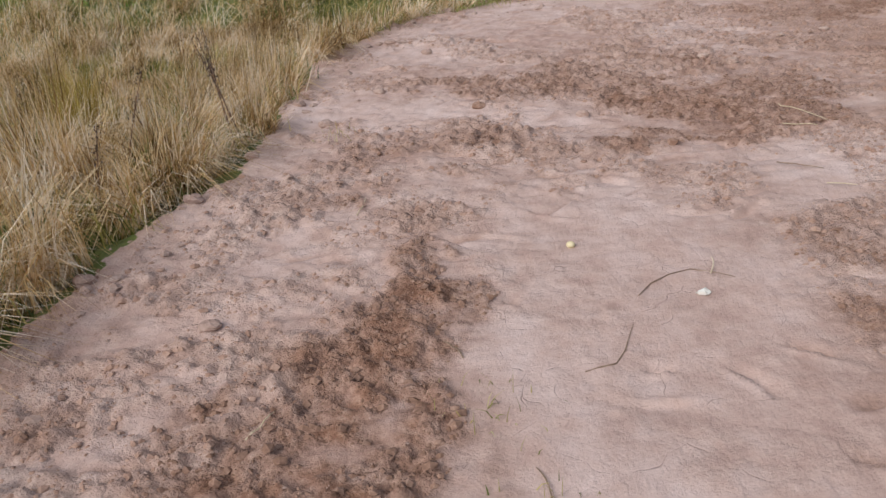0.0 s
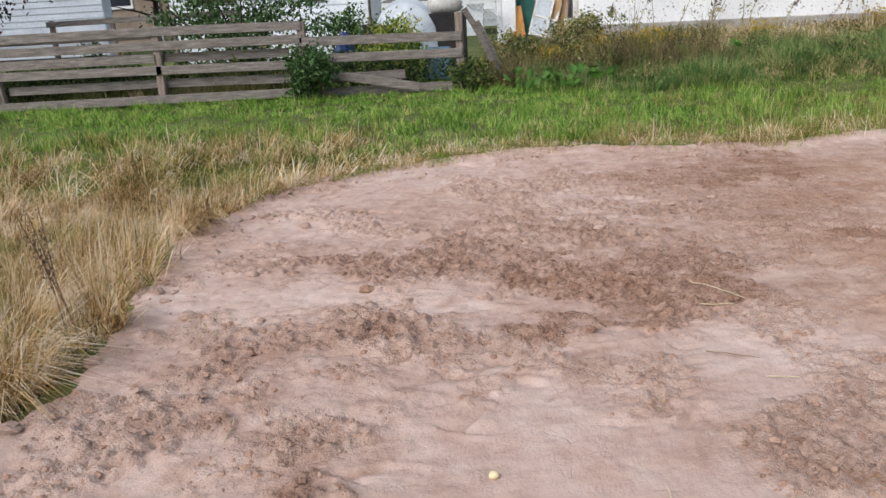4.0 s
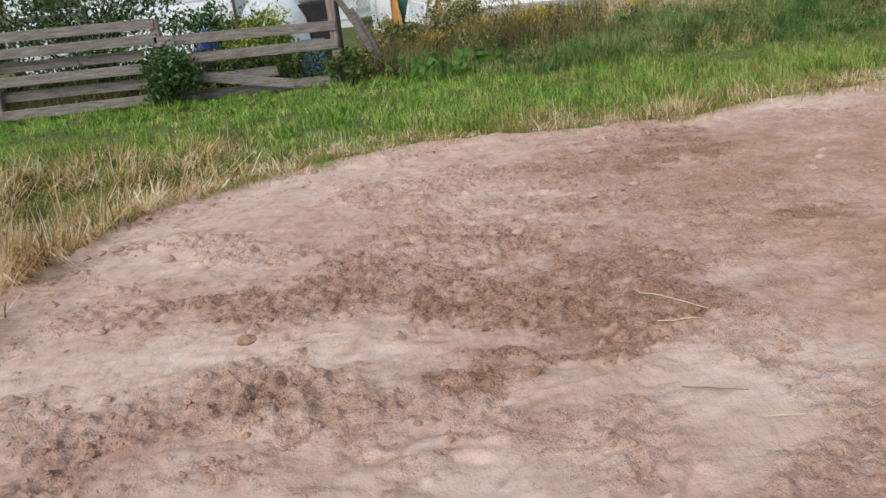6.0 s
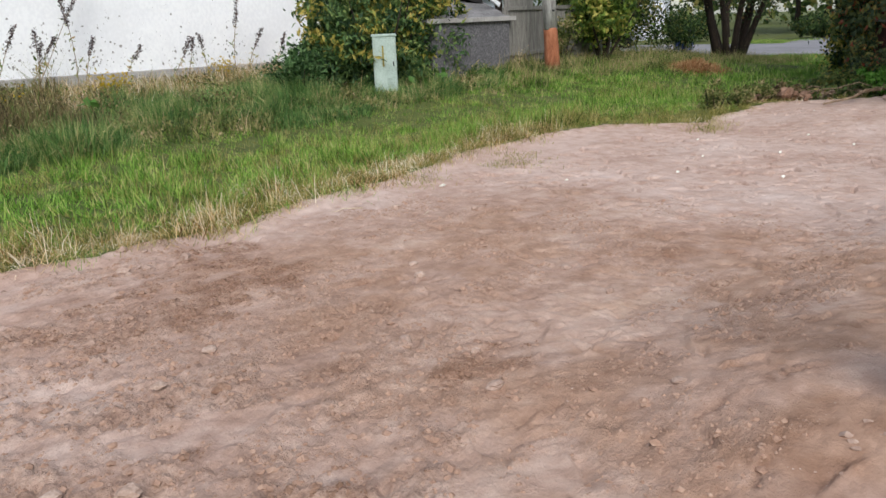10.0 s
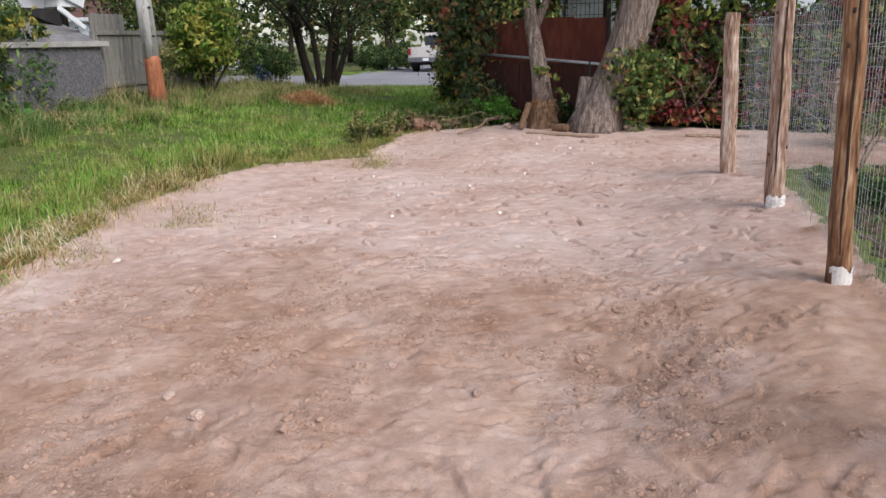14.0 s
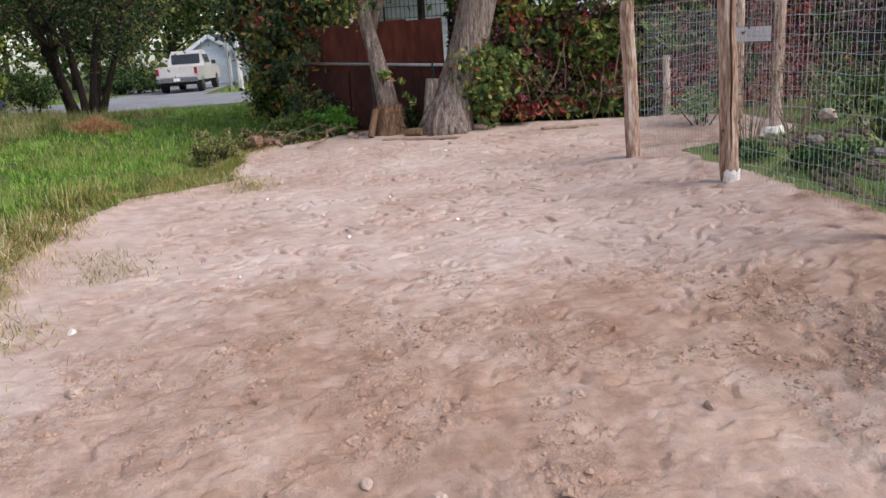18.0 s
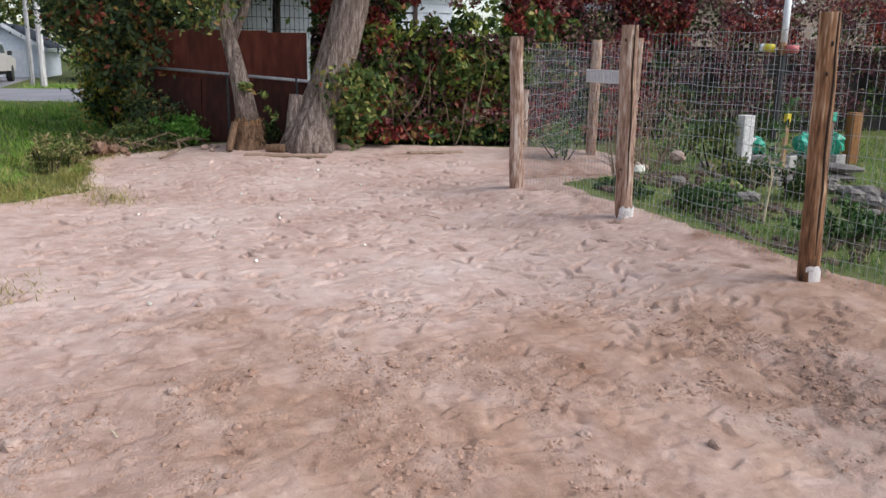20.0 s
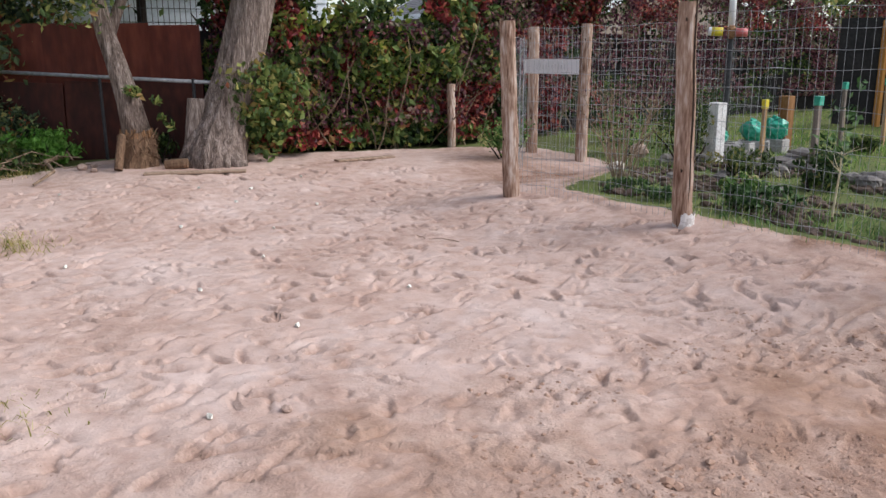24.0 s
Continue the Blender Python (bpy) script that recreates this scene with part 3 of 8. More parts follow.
M_WEED = foliage("weed_grass", ((0.0, rgb(66, 80, 40)), (0.35, rgb(112, 126, 64)), (0.7, rgb(160, 152, 94)), (1.0, rgb(194, 172, 130))), 0.6, 0.3, 0.3)
M_SEDGE = foliage("bluish_grass", ((0.0, rgb(58, 90, 42)), (0.45, rgb(96, 134, 68)), (0.8, rgb(142, 168, 92)), (1.0, rgb(194, 184, 126))), 0.55, 0.3, 0.2)
M_GOLD = foliage("goldenrod", ((0.0, rgb(150, 120, 20)), (0.6, rgb(196, 166, 34)), (1.0, rgb(216, 190, 70))), 0.6, 0.3)
M_SEED = foliage("brown_seed_heads", ((0.0, rgb(44, 36, 36)), (0.6, rgb(76, 64, 60)), (1.0, rgb(110, 94, 86))), 0.8, 0.1)
M_BROADLEAF = foliage("broad_leaves", ((0.0, rgb(62, 104, 32)), (0.6, rgb(104, 156, 60)), (1.0, rgb(142, 186, 92))), 0.5, 0.3)
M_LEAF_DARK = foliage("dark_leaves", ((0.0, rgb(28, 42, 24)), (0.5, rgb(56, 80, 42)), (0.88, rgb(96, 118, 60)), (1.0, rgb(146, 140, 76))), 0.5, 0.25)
M_LEAF_CORNER = foliage("corner_leaves", ((0.0, rgb(50, 64, 46)), (0.45, rgb(92, 110, 72)), (0.72, rgb(132, 142, 86)), (0.88, rgb(180, 158, 86)), (1.0, rgb(164, 88, 68))), 0.45, 0.25, 0.2)
M_LEAF_CEDAR = foliage("cedar_sprays", ((0.0, rgb(28, 42, 26)), (0.5, rgb(54, 76, 44)), (0.8, rgb(86, 100, 56)), (1.0, rgb(128, 102, 66))), 0.6, 0.2, 0.2)
M_LEAF_YELLOW = foliage("yellow_green_leaves", ((0.0, rgb(58, 82, 34)), (0.45, rgb(108, 136, 54)), (0.8, rgb(150, 162, 70)), (1.0, rgb(186, 176, 90))), 0.5, 0.35, 0.3)
M_LEAF_ELDER = foliage("bush_leaves", ((0.0, rgb(32, 52, 28)), (0.4, rgb(66, 94, 44)), (0.6, rgb(126, 136, 58)), (0.82, rgb(172, 158, 70)), (1.0, rgb(202, 182, 96))), 0.5, 0.3, 0.25)
M_LEAF_LILAC = foliage("lilac_leaves", ((0.0, rgb(34, 58, 30)), (0.6, rgb(70, 102, 54)), (1.0, rgb(118, 148, 92))), 0.5, 0.3)
M_LEAF_MID = foliage("tree_leaves", ((0.0, rgb(46, 62, 32)), (0.5, rgb(82, 102, 52)), (0.85, rgb(124, 136, 74)), (1.0, rgb(160, 150, 84))), 0.55, 0.3, 0.25)
M_LEAF_ROWAN = foliage("rowan_leaves", ((0.0, rgb(50, 52, 54)), (0.5, rgb(86, 86, 88)), (0.8, rgb(112, 96, 96)), (1.0, rgb(150, 86, 86))), 0.55, 0.25)
M_BERRY = foliage("red_berries", ((0.0, rgb(120, 30, 34)), (0.6, rgb(158, 48, 48)), (1.0, rgb(176, 80, 70))), 0.45, 0.1)
M_VINE_RED = foliage("red_vine_leaves", ((0.0, rgb(72, 34, 38)), (0.4, rgb(126, 54, 54)), (0.75, rgb(172, 72, 66)), (1.0, rgb(196, 132, 104))), 0.5, 0.3)
M_VINE_MAROON = foliage("maroon_vine_leaves", ((0.0, rgb(64, 38, 46)), (0.4, rgb(108, 64, 72)), (0.7, rgb(142, 94, 94)), (0.85, rgb(96, 104, 72)), (1.0, rgb(150, 130, 108))), 0.5, 0.3, 0.2)
M_VINE_GREEN = foliage("green_vine_leaves", ((0.0, rgb(48, 66, 36)), (0.45, rgb(92, 116, 60)), (0.75, rgb(138, 152, 80)), (0.9, rgb(174, 162, 94)), (1.0, rgb(164, 92, 70))), 0.5, 0.3)
M_TWIG = surface("dry_twig", rgb(96, 78, 62), rgb(136, 114, 94), rgb(178, 158, 134), 0.85, 10, 50, bump=0.2)
M_PALETWIG = surface("pale_straw_stem", rgb(176, 156, 124), rgb(206, 190, 160), rgb(226, 214, 190), 0.8, 10, 50, bump=0.1)
M_LITTER = surface("pale_litter", rgb(206, 200, 188), rgb(228, 224, 214), rgb(240, 238, 232), 0.7, 12, 50, bump=0.1)
M_YOLK = surface("yellow_fruit", rgb(204, 180, 116), rgb(226, 210, 164), rgb(238, 228, 204), 0.6, 12, 50, bump=0.2)
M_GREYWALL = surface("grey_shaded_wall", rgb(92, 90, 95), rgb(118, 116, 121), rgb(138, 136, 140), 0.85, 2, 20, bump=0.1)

M_THICKET = foliage("withered_weeds", ((0.0, rgb(66, 58, 38)), (0.4, rgb(110, 98, 64)), (0.75, rgb(150, 134, 92)), (1.0, rgb(116, 132, 70))), 0.7, 0.2, 0.25)
M_SCUFF = surface("scuffed_earth", rgb(138, 106, 89), rgb(168, 135, 117), rgb(190, 161, 144), 0.95, 9, 60, bump=0.4)
M_DARKSOIL = surface("dark_garden_soil", rgb(54, 43, 37), rgb(84, 68, 58), rgb(112, 94, 82), 0.95, 9, 50, bump=0.5)
M_STUB = surface("splintered_stub", rgb(62, 44, 32), rgb(112, 86, 66), rgb(156, 126, 100), 0.9, 6, 30, (6, 6, 0.8), 0.6)
# rust darkened by the shade low on the fence
M_RUST_SHADE = surface("shaded_rusted_sheet", rgb(44, 23, 20), rgb(70, 34, 28), rgb(94, 48, 38), 0.8, 1.5, 12, (1, 1, 0.4), 0.15, metal=0.1)
M_GOLDGRASS = foliage("golden_grass", ((0.0, rgb(120, 104, 44)), (0.5, rgb(176, 152, 70)), (1.0, rgb(210, 190, 112))), 0.6, 0.3)
M_BUSHGREEN = foliage("bush_green_leaves", ((0.0, rgb(48, 70, 46)), (0.5, rgb(84, 114, 66)), (0.85, rgb(120, 146, 82)), (1.0, rgb(150, 162, 92))), 0.5, 0.3, 0.2)
M_OLIVEBOARD = surface("olive_board", rgb(96, 92, 48), rgb(120, 116, 62), rgb(142, 138, 84), 0.6, 3, 20, bump=0.1)
M_DOCK = foliage("dock_leaves", ((0.0, rgb(52, 84, 34)), (0.6, rgb(86, 126, 54)), (1.0, rgb(124, 158, 82))), 0.5, 0.25)
M_TANPLANK = surface("tan_plank", rgb(110, 88, 72), rgb(158, 134, 114), rgb(192, 170, 152), 0.85, 3, 24, (1.2, 9, 9), 0.3)
M_BROWNPOST = surface("brown_timber", rgb(104, 68, 36), rgb(146, 100, 58), rgb(174, 130, 86), 0.75, 3, 24, (6, 6, 0.6), 0.3)

# ---------------------------------------------------------------- ground
def crumb(x, y):
    """How far the crust is broken into crumbs, in ragged patches."""
    k = fbm(x * 2.1 + 30, y * 2.9 + 12, 5)
    s = 0.65 * sst(0.46, 0.64, k) + 0.8 * patches(x, y, LOOSE, 1.3) * sst(0.28, 0.56, fbm(x * 3.1 + 7, y * 3.9 + 2, 4)) + 1.1 * sst(0.25, 0.6, damp(x, y)) * sst(0.3, 0.48, fbm(x * 4 + 80, y * 5, 4))
    return np.clip(s * (1 - 0.8 * clay(x, y)) * (1 - 0.5 * sst(6.0, 7.5, x)) * (1 - 0.42 * sst(2.3, 3.4, x) * sst(0.4, 0.9, np.hypot(x - 4.45, y - 5.1))), 0, 1)


def relief(x, y, on, wet, cr):
    """Small relief of the bare earth: scuffed crust in low steps, lumps where it is turned."""
    z = 0.03 * (fbm(x * 0.9, y * 0.9, 3) - 0.5)
    w = 0.35 * (fbm(x * 1.7 + 20, y * 1.7, 3) - 0.5)
    t = 9.0 * fbm(x * 1.6 + w + 3, y * 2.2 + w, 5)
    fr = t - np.floor(t)
    calm = 1 - 0.55 * clay(x, y)
    z = z + 0.006 * calm * (1 - 0.5 * sst(3.0, 4.5, x)) * (np.floor(t) + sst(0.4, 0.52, fr) - 4.5)
    z = z + 0.014 * calm * (fbm(x * 7 + 40, y * 8 + 11, 3) - 0.5)
    # raked furrows on the near slope
    z = z + 0.014 * calm * sst(4.4, 3.0, x) * sst(0.45, 0.6, fbm(x * 0.8 + 60, y * 0.8, 3)) * (1 - 2 * np.abs(fbm((x + 0.5 * y) * 1.6, (y - 0.4 * x) * 8 + 3, 3) - 0.5) - 0.8)
    lump = 0.05 * np.clip(vnoise(x * 14, y * 14 + 50) - 0.5, 0, 1) + 0.036 * (vnoise(x * 25, y * 25) - 0.5) + 0.03 * np.clip(vnoise(x * 38 + 9, y * 38) - 0.45, 0, 1)
    return (z + cr * (0.003 + (1.25 - 0.8 * sst(0.5, 3.2, x)) * lump) + 0.03 * (1 - 0.6 * sst(1, 3, x)) * wet * np.clip(fbm(x * 11, y * 11 + 50, 3) - 0.46, 0, 1)) * on


def dents():
    """Foot dents and scuffs: x, y, half sizes, turn, depth."""
    out = []
    for _ in range(2300):
        x, y = rng.uniform(3.3, 13.2), rng.uniform(4.4, 9.3)
        out.append((x, y, rng.uniform(0.025, 0.11), rng.uniform(0.008, 0.024), rng.normal(95, 42), rng.uniform(0.006, 0.015) * (1 if x < 6 else 1.8)))
    for _ in range(520):
        x, y = rng.uniform(-1.8, 3.6), rng.uniform(1.0, 8.8)
        if clay(x, y) < 0.5:
            out.append((x, y, rng.uniform(0.04, 0.14), rng.uniform(0.012, 0.035), rng.uniform(-30, 60), rng.uniform(0.006, 0.018)))
    # heel holes in the clay crust and by the turned corner
    out += [(0.03, 2.32, 0.035, 0.03, 0, 0.03), (0.62, 1.9, 0.05, 0.022, 8, 0.026), (0.95, 1.87, 0.09, 0.022, -50, 0.024), (1.17, 2.07, 0.09, 0.025, -20, 0.026), (0.64, 1.68, 0.11, 0.03, 10, 0.014), (-0.9, 1.49, 0.07, 0.04, 10, 0.03)]
    for _ in range(170):
        x, y = rng.uniform(4.2, 6.6), rng.uniform(4.7, 7.0)
        out.append((x, y, rng.uniform(0.03, 0.1), rng.uniform(0.01, 0.024), rng.uniform(60, 170), rng.uniform(0.008, 0.018)))
    return out


def grow(a, b, first, lim):
    o, s = [], first
    while a < lim:
        o.append(a)
        a += s
        s *= b
    return o


xs = np.concatenate([-np.array(grow(2.62, 1.25, 0.05, 420))[::-1], np.arange(-2.6, 9.2, 0.0155), np.arange(9.2, 10.0, 0.021), np.arange(10.0, 14.0, 0.03), np.array(grow(14.03, 1.22, 0.06, 420))])
ys = np.concatenate([-np.array(grow(-0.68, 1.25, 0.05, 420))[::-1], np.arange(0.7, 9.5, 0.0155), np.arange(9.5, 10.3, 0.03), np.array(grow(10.33, 1.22, 0.06, 420))])
X, Y = np.meshgrid(xs, ys)
sd = inside(X, Y)
rag = sd + 0.28 * (fbm(X * 2.2 + 8, Y * 2.2) - 0.5) + 0.12 * (fbm(X * 9, Y * 9 + 4) - 0.5)
on = sst(-0.1, 0.25, rag)
WET_AND_SHADE = np.clip(damp(X, Y) + 0.14 * sst(0.56, 0.68, fbm(X * 5 + 30, Y * 7, 4)) * (1 - clay(X, Y)), 0, 1) * (rag > -0.3)
CRUMB = crumb(X, Y)
Z = land(X, Y) - (0.14 + 0.16 * sst(3.5, 5, Y)) * sst(0.14, -0.5, rag) * sst(0.2, -1.2, X) * sst(9.3, 8.2, Y) + relief(X, Y, on, WET_AND_SHADE, CRUMB) + 0.03 * sst(-0.35, 0.0, rag) * sst(0.25, 0.0, rag)
Z += rng.normal(0, 0.0028, Z.shape) * on * (0.25 + CRUMB)
for dx, dy, da, db, dt, dd in dents():
    i0, i1 = np.searchsorted(xs, (dx - 0.3, dx + 0.3))
    j0, j1 = np.searchsorted(ys, (dy - 0.3, dy + 0.3))
    px, py = X[j0:j1, i0:i1] - dx, Y[j0:j1, i0:i1] - dy
    c, q = math.cos(radians(dt)), math.sin(radians(dt))
    bow = rng.uniform(-0.8, 0.8)
    u, v = (px * c + py * q) / da, (-px * q + py * c) / db
    v = (v + bow * u * u) * (1 if rng.random() < 0.5 else -1)
    cut = sst(-3.0, 0.6, v) * sst(1.15, 0.75, v) - 0.6 * sst(0.8, 1.25, v) * sst(2.4, 1.25, v)
    Z[j0:j1, i0:i1] -= dd * np.exp(-(u**4)) * cut * on[j0:j1, i0:i1]
    # nearly half the dents are darkened in colour, standing in for their shade
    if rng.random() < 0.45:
        WET_AND_SHADE[j0:j1, i0:i1] = np.maximum(WET_AND_SHADE[j0:j1, i0:i1], 0.4 * np.exp(-(u**4)) * np.clip(cut, 0, 1))


def surf(x, y):
    """Height of the finished ground at points."""
    x, y = np.atleast_1d(np.asarray(x, float)), np.atleast_1d(np.asarray(y, float))
    i, j = np.clip(np.searchsorted(xs, x) - 1, 0, len(xs) - 2), np.clip(np.searchsorted(ys, y) - 1, 0, len(ys) - 2)
    u, v = (x - xs[i]) / (xs[i + 1] - xs[i]), (y - ys[j]) / (ys[j + 1] - ys[j])
    return (Z[j, i] * (1 - u) + Z[j, i + 1] * u) * (1 - v) + (Z[j + 1, i] * (1 - u) + Z[j + 1, i + 1] * u) * v


def S(x, y):
    return float(surf(x, y)[0])


# fine squares on the earth; under the grass eight by eight of them join into one face
nx, ny = len(xs), len(ys)
idx = np.arange(nx * ny).reshape(ny, nx)
BL = 8
fine = np.ones((ny - 1, nx - 1), bool)
joined = []
for j in range(0, ny - 1 - BL, BL):
    for i in range(0, nx - 1 - BL, BL):
        if rag[j:j + BL + 1, i:i + BL + 1].max() < -0.12:
            fine[j:j + BL, i:i + BL] = False
            joined.append(np.concatenate([idx[j, i:i + BL], idx[j:j + BL, i + BL], idx[j + BL, i + BL:i:-1], idx[j + BL:j:-1, i]]))
quads = np.stack([idx[:-1, :-1], idx[:-1, 1:], idx[1:, 1:], idx[1:, :-1]], -1)[fine]
used = np.zeros(nx * ny, bool)
used[quads.ravel()] = True
joined = np.array(joined)
used[joined.ravel()] = True
order = np.cumsum(used) - 1
loops = np.concatenate([order[quads].ravel(), order[joined].ravel()]).astype(np.int32)
starts = np.concatenate([np.arange(len(quads)) * 4, len(quads) * 4 + np.arange(len(joined)) * 4 * BL]).astype(np.int32)
gme = bpy.data.meshes.new("ground")
gme.vertices.add(int(used.sum()))
gme.vertices.foreach_set("co", np.stack([X, Y, Z], -1).reshape(-1, 3)[used].astype(np.float32).ravel())
gme.loops.add(len(loops))
gme.loops.foreach_set("vertex_index", loops)
gme.polygons.add(len(starts))
gme.polygons.foreach_set("loop_start", starts)
gme.polygons.foreach_set("use_smooth", np.full(len(starts), True))
face_rag = ((rag[:-1, :-1] + rag[1:, 1:]) / 2)[fine]
gme.materials.append(M_EARTH)
gme.materials.append(M_TURF)
gme.polygons.foreach_set("material_index", np.concatenate([face_rag < 0, np.ones(len(joined), bool)]).astype(np.int32))
gme.update(calc_edges=True)
# the first field is damp earth plus the dents' painted shade
for nm_, fl_ in (("damp", WET_AND_SHADE), ("crumb", CRUMB), ("trodden", trodden(X, Y)), ("clay", clay(X, Y))):
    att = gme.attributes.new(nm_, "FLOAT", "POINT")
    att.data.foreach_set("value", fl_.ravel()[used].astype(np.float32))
ground = tagged(new("ground", gme), "bare pinkish-brown earth with damp patches, turf around it", "ground", kind="structure")


# ---------------------------------------------------------------- blades and leaves
def blades(P, h, w, lean, az, curl=0.5, short=False):
    """Blades from base points P: heights, widths, lean (radians), azimuth; three triangles each."""
    n = len(P)
    d = np.stack([np.cos(az), np.sin(az)], -1)
    s = np.stack([-d[:, 1], d[:, 0]], -1)
    tw = rng.uniform(-1.2, 1.2, n)
    s = s * np.cos(tw)[:, None] + d * np.sin(tw)[:, None]
    m1, m2 = np.sin(lean * (1 - curl * 0.6)), np.sin(np.minimum(lean * (1 + curl), 1.5))
    mid = np.concatenate([P[:, :2] + d * (h * 0.5 * m1)[:, None], (P[:, 2] + h * 0.5 * np.cos(lean * 0.6))[:, None]], 1)
    tip = np.concatenate([mid[:, :2] + d * (h * 0.5 * m2)[:, None], (mid[:, 2] + h * 0.5 * np.cos(np.minimum(lean * (1 + curl), 1.9)))[:, None]], 1)
    o = np.concatenate([s * (w / 2)[:, None], np.zeros((n, 1))], 1)
    if short:
        return np.stack([P - o, P + o, tip], 1).reshape(-1, 3), np.arange(3 * n).reshape(-1, 3)
    V = np.stack([P - o, P + o, mid - o * 0.75, mid + o * 0.75, tip], 1).reshape(-1, 3)
    b = np.arange(n)[:, None] * 5
    F = np.concatenate([b + np.array([[0, 1, 3]]), b + np.array([[0, 3, 2]]), b + np.array([[2, 3, 4]])], 1).reshape(-1, 3)
    return V, F


def meadow(name, n, x0, x1, y0, y1, keep, h, w, lean, mat, label, tuft=12, spread=0.09, wind=None, short=False, tall=None, own=0.8, lodge=None):
    """Grass as one object: tufts of blades where keep(x, y) says so."""
    k = max(1, n // tuft)
    cx, cy = rng.uniform(x0, x1, 4 * k), rng.uniform(y0, y1, 4 * k)
    ok = keep(cx, cy)
    cx, cy = cx[ok][:k], cy[ok][:k]
    k = len(cx)
    az0 = rng.uniform(0, 2 * np.pi, k) if wind is None else rng.normal(wind, 0.7, k)
    hs = rng.uniform(0.45, 1.0, k) + 0.7 * sst(0.42, 0.66, fbm(cx * 1.1 + 50, cy * 1.1, 3))
    if tall is not None:
        hs = hs * tall(cx, cy)
    x, y = np.repeat(cx, tuft) + rng.normal(0, spread, k * tuft), np.repeat(cy, tuft) + rng.normal(0, spread, k * tuft)
    n = len(x)
    hh = rng.uniform(h[0], h[1], n) * np.repeat(hs, tuft)
    P = np.stack([x, y, surf(x, y) - 0.01], -1)
    bend = np.abs(rng.normal(lean, lean * 0.5, n))
    if lodge is not None:
        f_ = lodge(x, y)
        bend, own = np.minimum(bend * f_, 1.5), own * f_
        P[:, 2] += 0.12 * (f_ - 1) * rng.random(n)
    V, F = blades(P, hh, rng.uniform(w[0], w[1], n), bend, np.repeat(az0, tuft) + rng.normal(0, own, n), short=short)
    ob = new(name, raw_mesh(name, V, F, mat))
    return tagged(ob, label, "grass", kind="stuff")


def leaves(C, size, up=0.3, squash=0.6, n=None):
    """A folded leaf of four corners round each point of C."""
    C = np.asarray(C, float)
    n = len(C)
    a = rng.normal(size=(n, 3))
    a[:, 2] -= up
    a /= np.linalg.norm(a, axis=1)[:, None]
    b = np.cross(a, rng.normal(size=(n, 3)))
    b /= np.linalg.norm(b, axis=1)[:, None]
    c = np.cross(a, b)
    s = rng.uniform(size[0], size[1], n)[:, None]
    V = np.stack([C - a * s * 0.5, C + b * s * 0.5 * squash + c * s * 0.08, C + a * s * 0.5, C - b * s * 0.5 * squash + c * s * 0.08], 1).reshape(-1, 3)
    q = np.arange(n)[:, None] * 4
    F = np.concatenate([q + np.array([[0, 1, 2]]), q + np.array([[0, 2, 3]])], 1).reshape(-1, 3)
    return V, F


def clumps(c, r, k, per, flat=0.8, inner=0.55, cl=0.28):
    """Leaf points: k clumps in the outer part of an ellipsoid, per leaves each."""
    u = rng.normal(size=(k, 3))
    u /= np.linalg.norm(u, axis=1)[:, None]
    lobe = rng.normal(size=(6, 3))
    lobe /= np.linalg.norm(lobe, axis=1)[:, None]
    rad = (rng.uniform(inner, 1.0, k) * (0.74 + 0.4 * np.clip((u @ lobe.T).max(1), 0, 1) ** 4))[:, None]
    cc = np.array(c) + u * rad * np.array(r)
    sz = cl * min(r) * rng.uniform(0.6, 1.4, k)
    p = rng.normal(size=(k, per, 3)) * 0.55
    return (cc[:, None, :] + p * sz[:, None, None] * np.array([1, 1, flat])).reshape(-1, 3)


# tall dry grass beside the earth
left = lambda x, y: (inside(x, y) < 0.02 - 0.16 * rng.random(np.shape(x))) & (x < 0.2)
lodged = lambda x, y: 1 + 0.75 * sst(2.6, 4.6, y) * sst(-5.6, -4.4, x) * sst(0.36, 0.52, fbm(x * 0.9 + 6, y * 0.9, 3))
fall = lambda x, y: np.interp(y, [0, 3, 4.5, 7.5], [1.0, 1.0, 0.58, 0.36])
meadow("tall_dry_grass", 52000, -6.2, -1.6, 0.2, 8.6, lambda x, y: left(x, y) & (fbm(x * 1.3, y * 1.3) > 0.42), (0.5, 1.02), (0.005, 0.011), 0.75, M_DRYGRASS, "tall dry straw-coloured grass leaning over the edge", 84, 0.055, -0.35, tall=fall, own=0.24, lodge=lodged)
meadow("tall_green_grass", 11000, -6.0, -1.7, -0.6, 8.4, left, (0.35, 0.75), (0.005, 0.01), 0.6, M_OLIVEGRASS, "olive green grass among the dry stems", 40, 0.09, tall=fall, own=0.5)
meadow("rough_grass", 34000, -16, -1.2, 4.2, 11.0, lambda x, y: left(x, y) & (x < 0.2), (0.12, 0.3), (0.006, 0.012), 0.8, M_OLIVEGRASS, "rough olive and straw grass", 40, 0.12, own=0.6)
n_ = 4500
lx, ly_ = rng.uniform(-6.0, -1.6, n_), rng.uniform(0.6, 8.8, n_)
k_ = left(lx, ly_) & (fbm(lx * 1.2 + 15, ly_ * 1.2, 3) > 0.46)
lx, ly_ = lx[k_], ly_[k_]
n_ = len(lx)
lz = surf(lx, ly_) + rng.uniform(0.08, 0.34, n_) * fall(lx, ly_)
tagged(new("fallen_straw", raw_mesh("fallen_straw", *blades(np.stack([lx, ly_, lz], -1), rng.uniform(0.35, 0.85, n_), rng.uniform(0.003, 0.006, n_), rng.uniform(1.1, 1.5, n_), rng.normal(-0.5, 1.0, n_), 0.2), M_DRYGRASS)), "fallen pale straw lodged in the standing grass", "grass", kind="stuff")
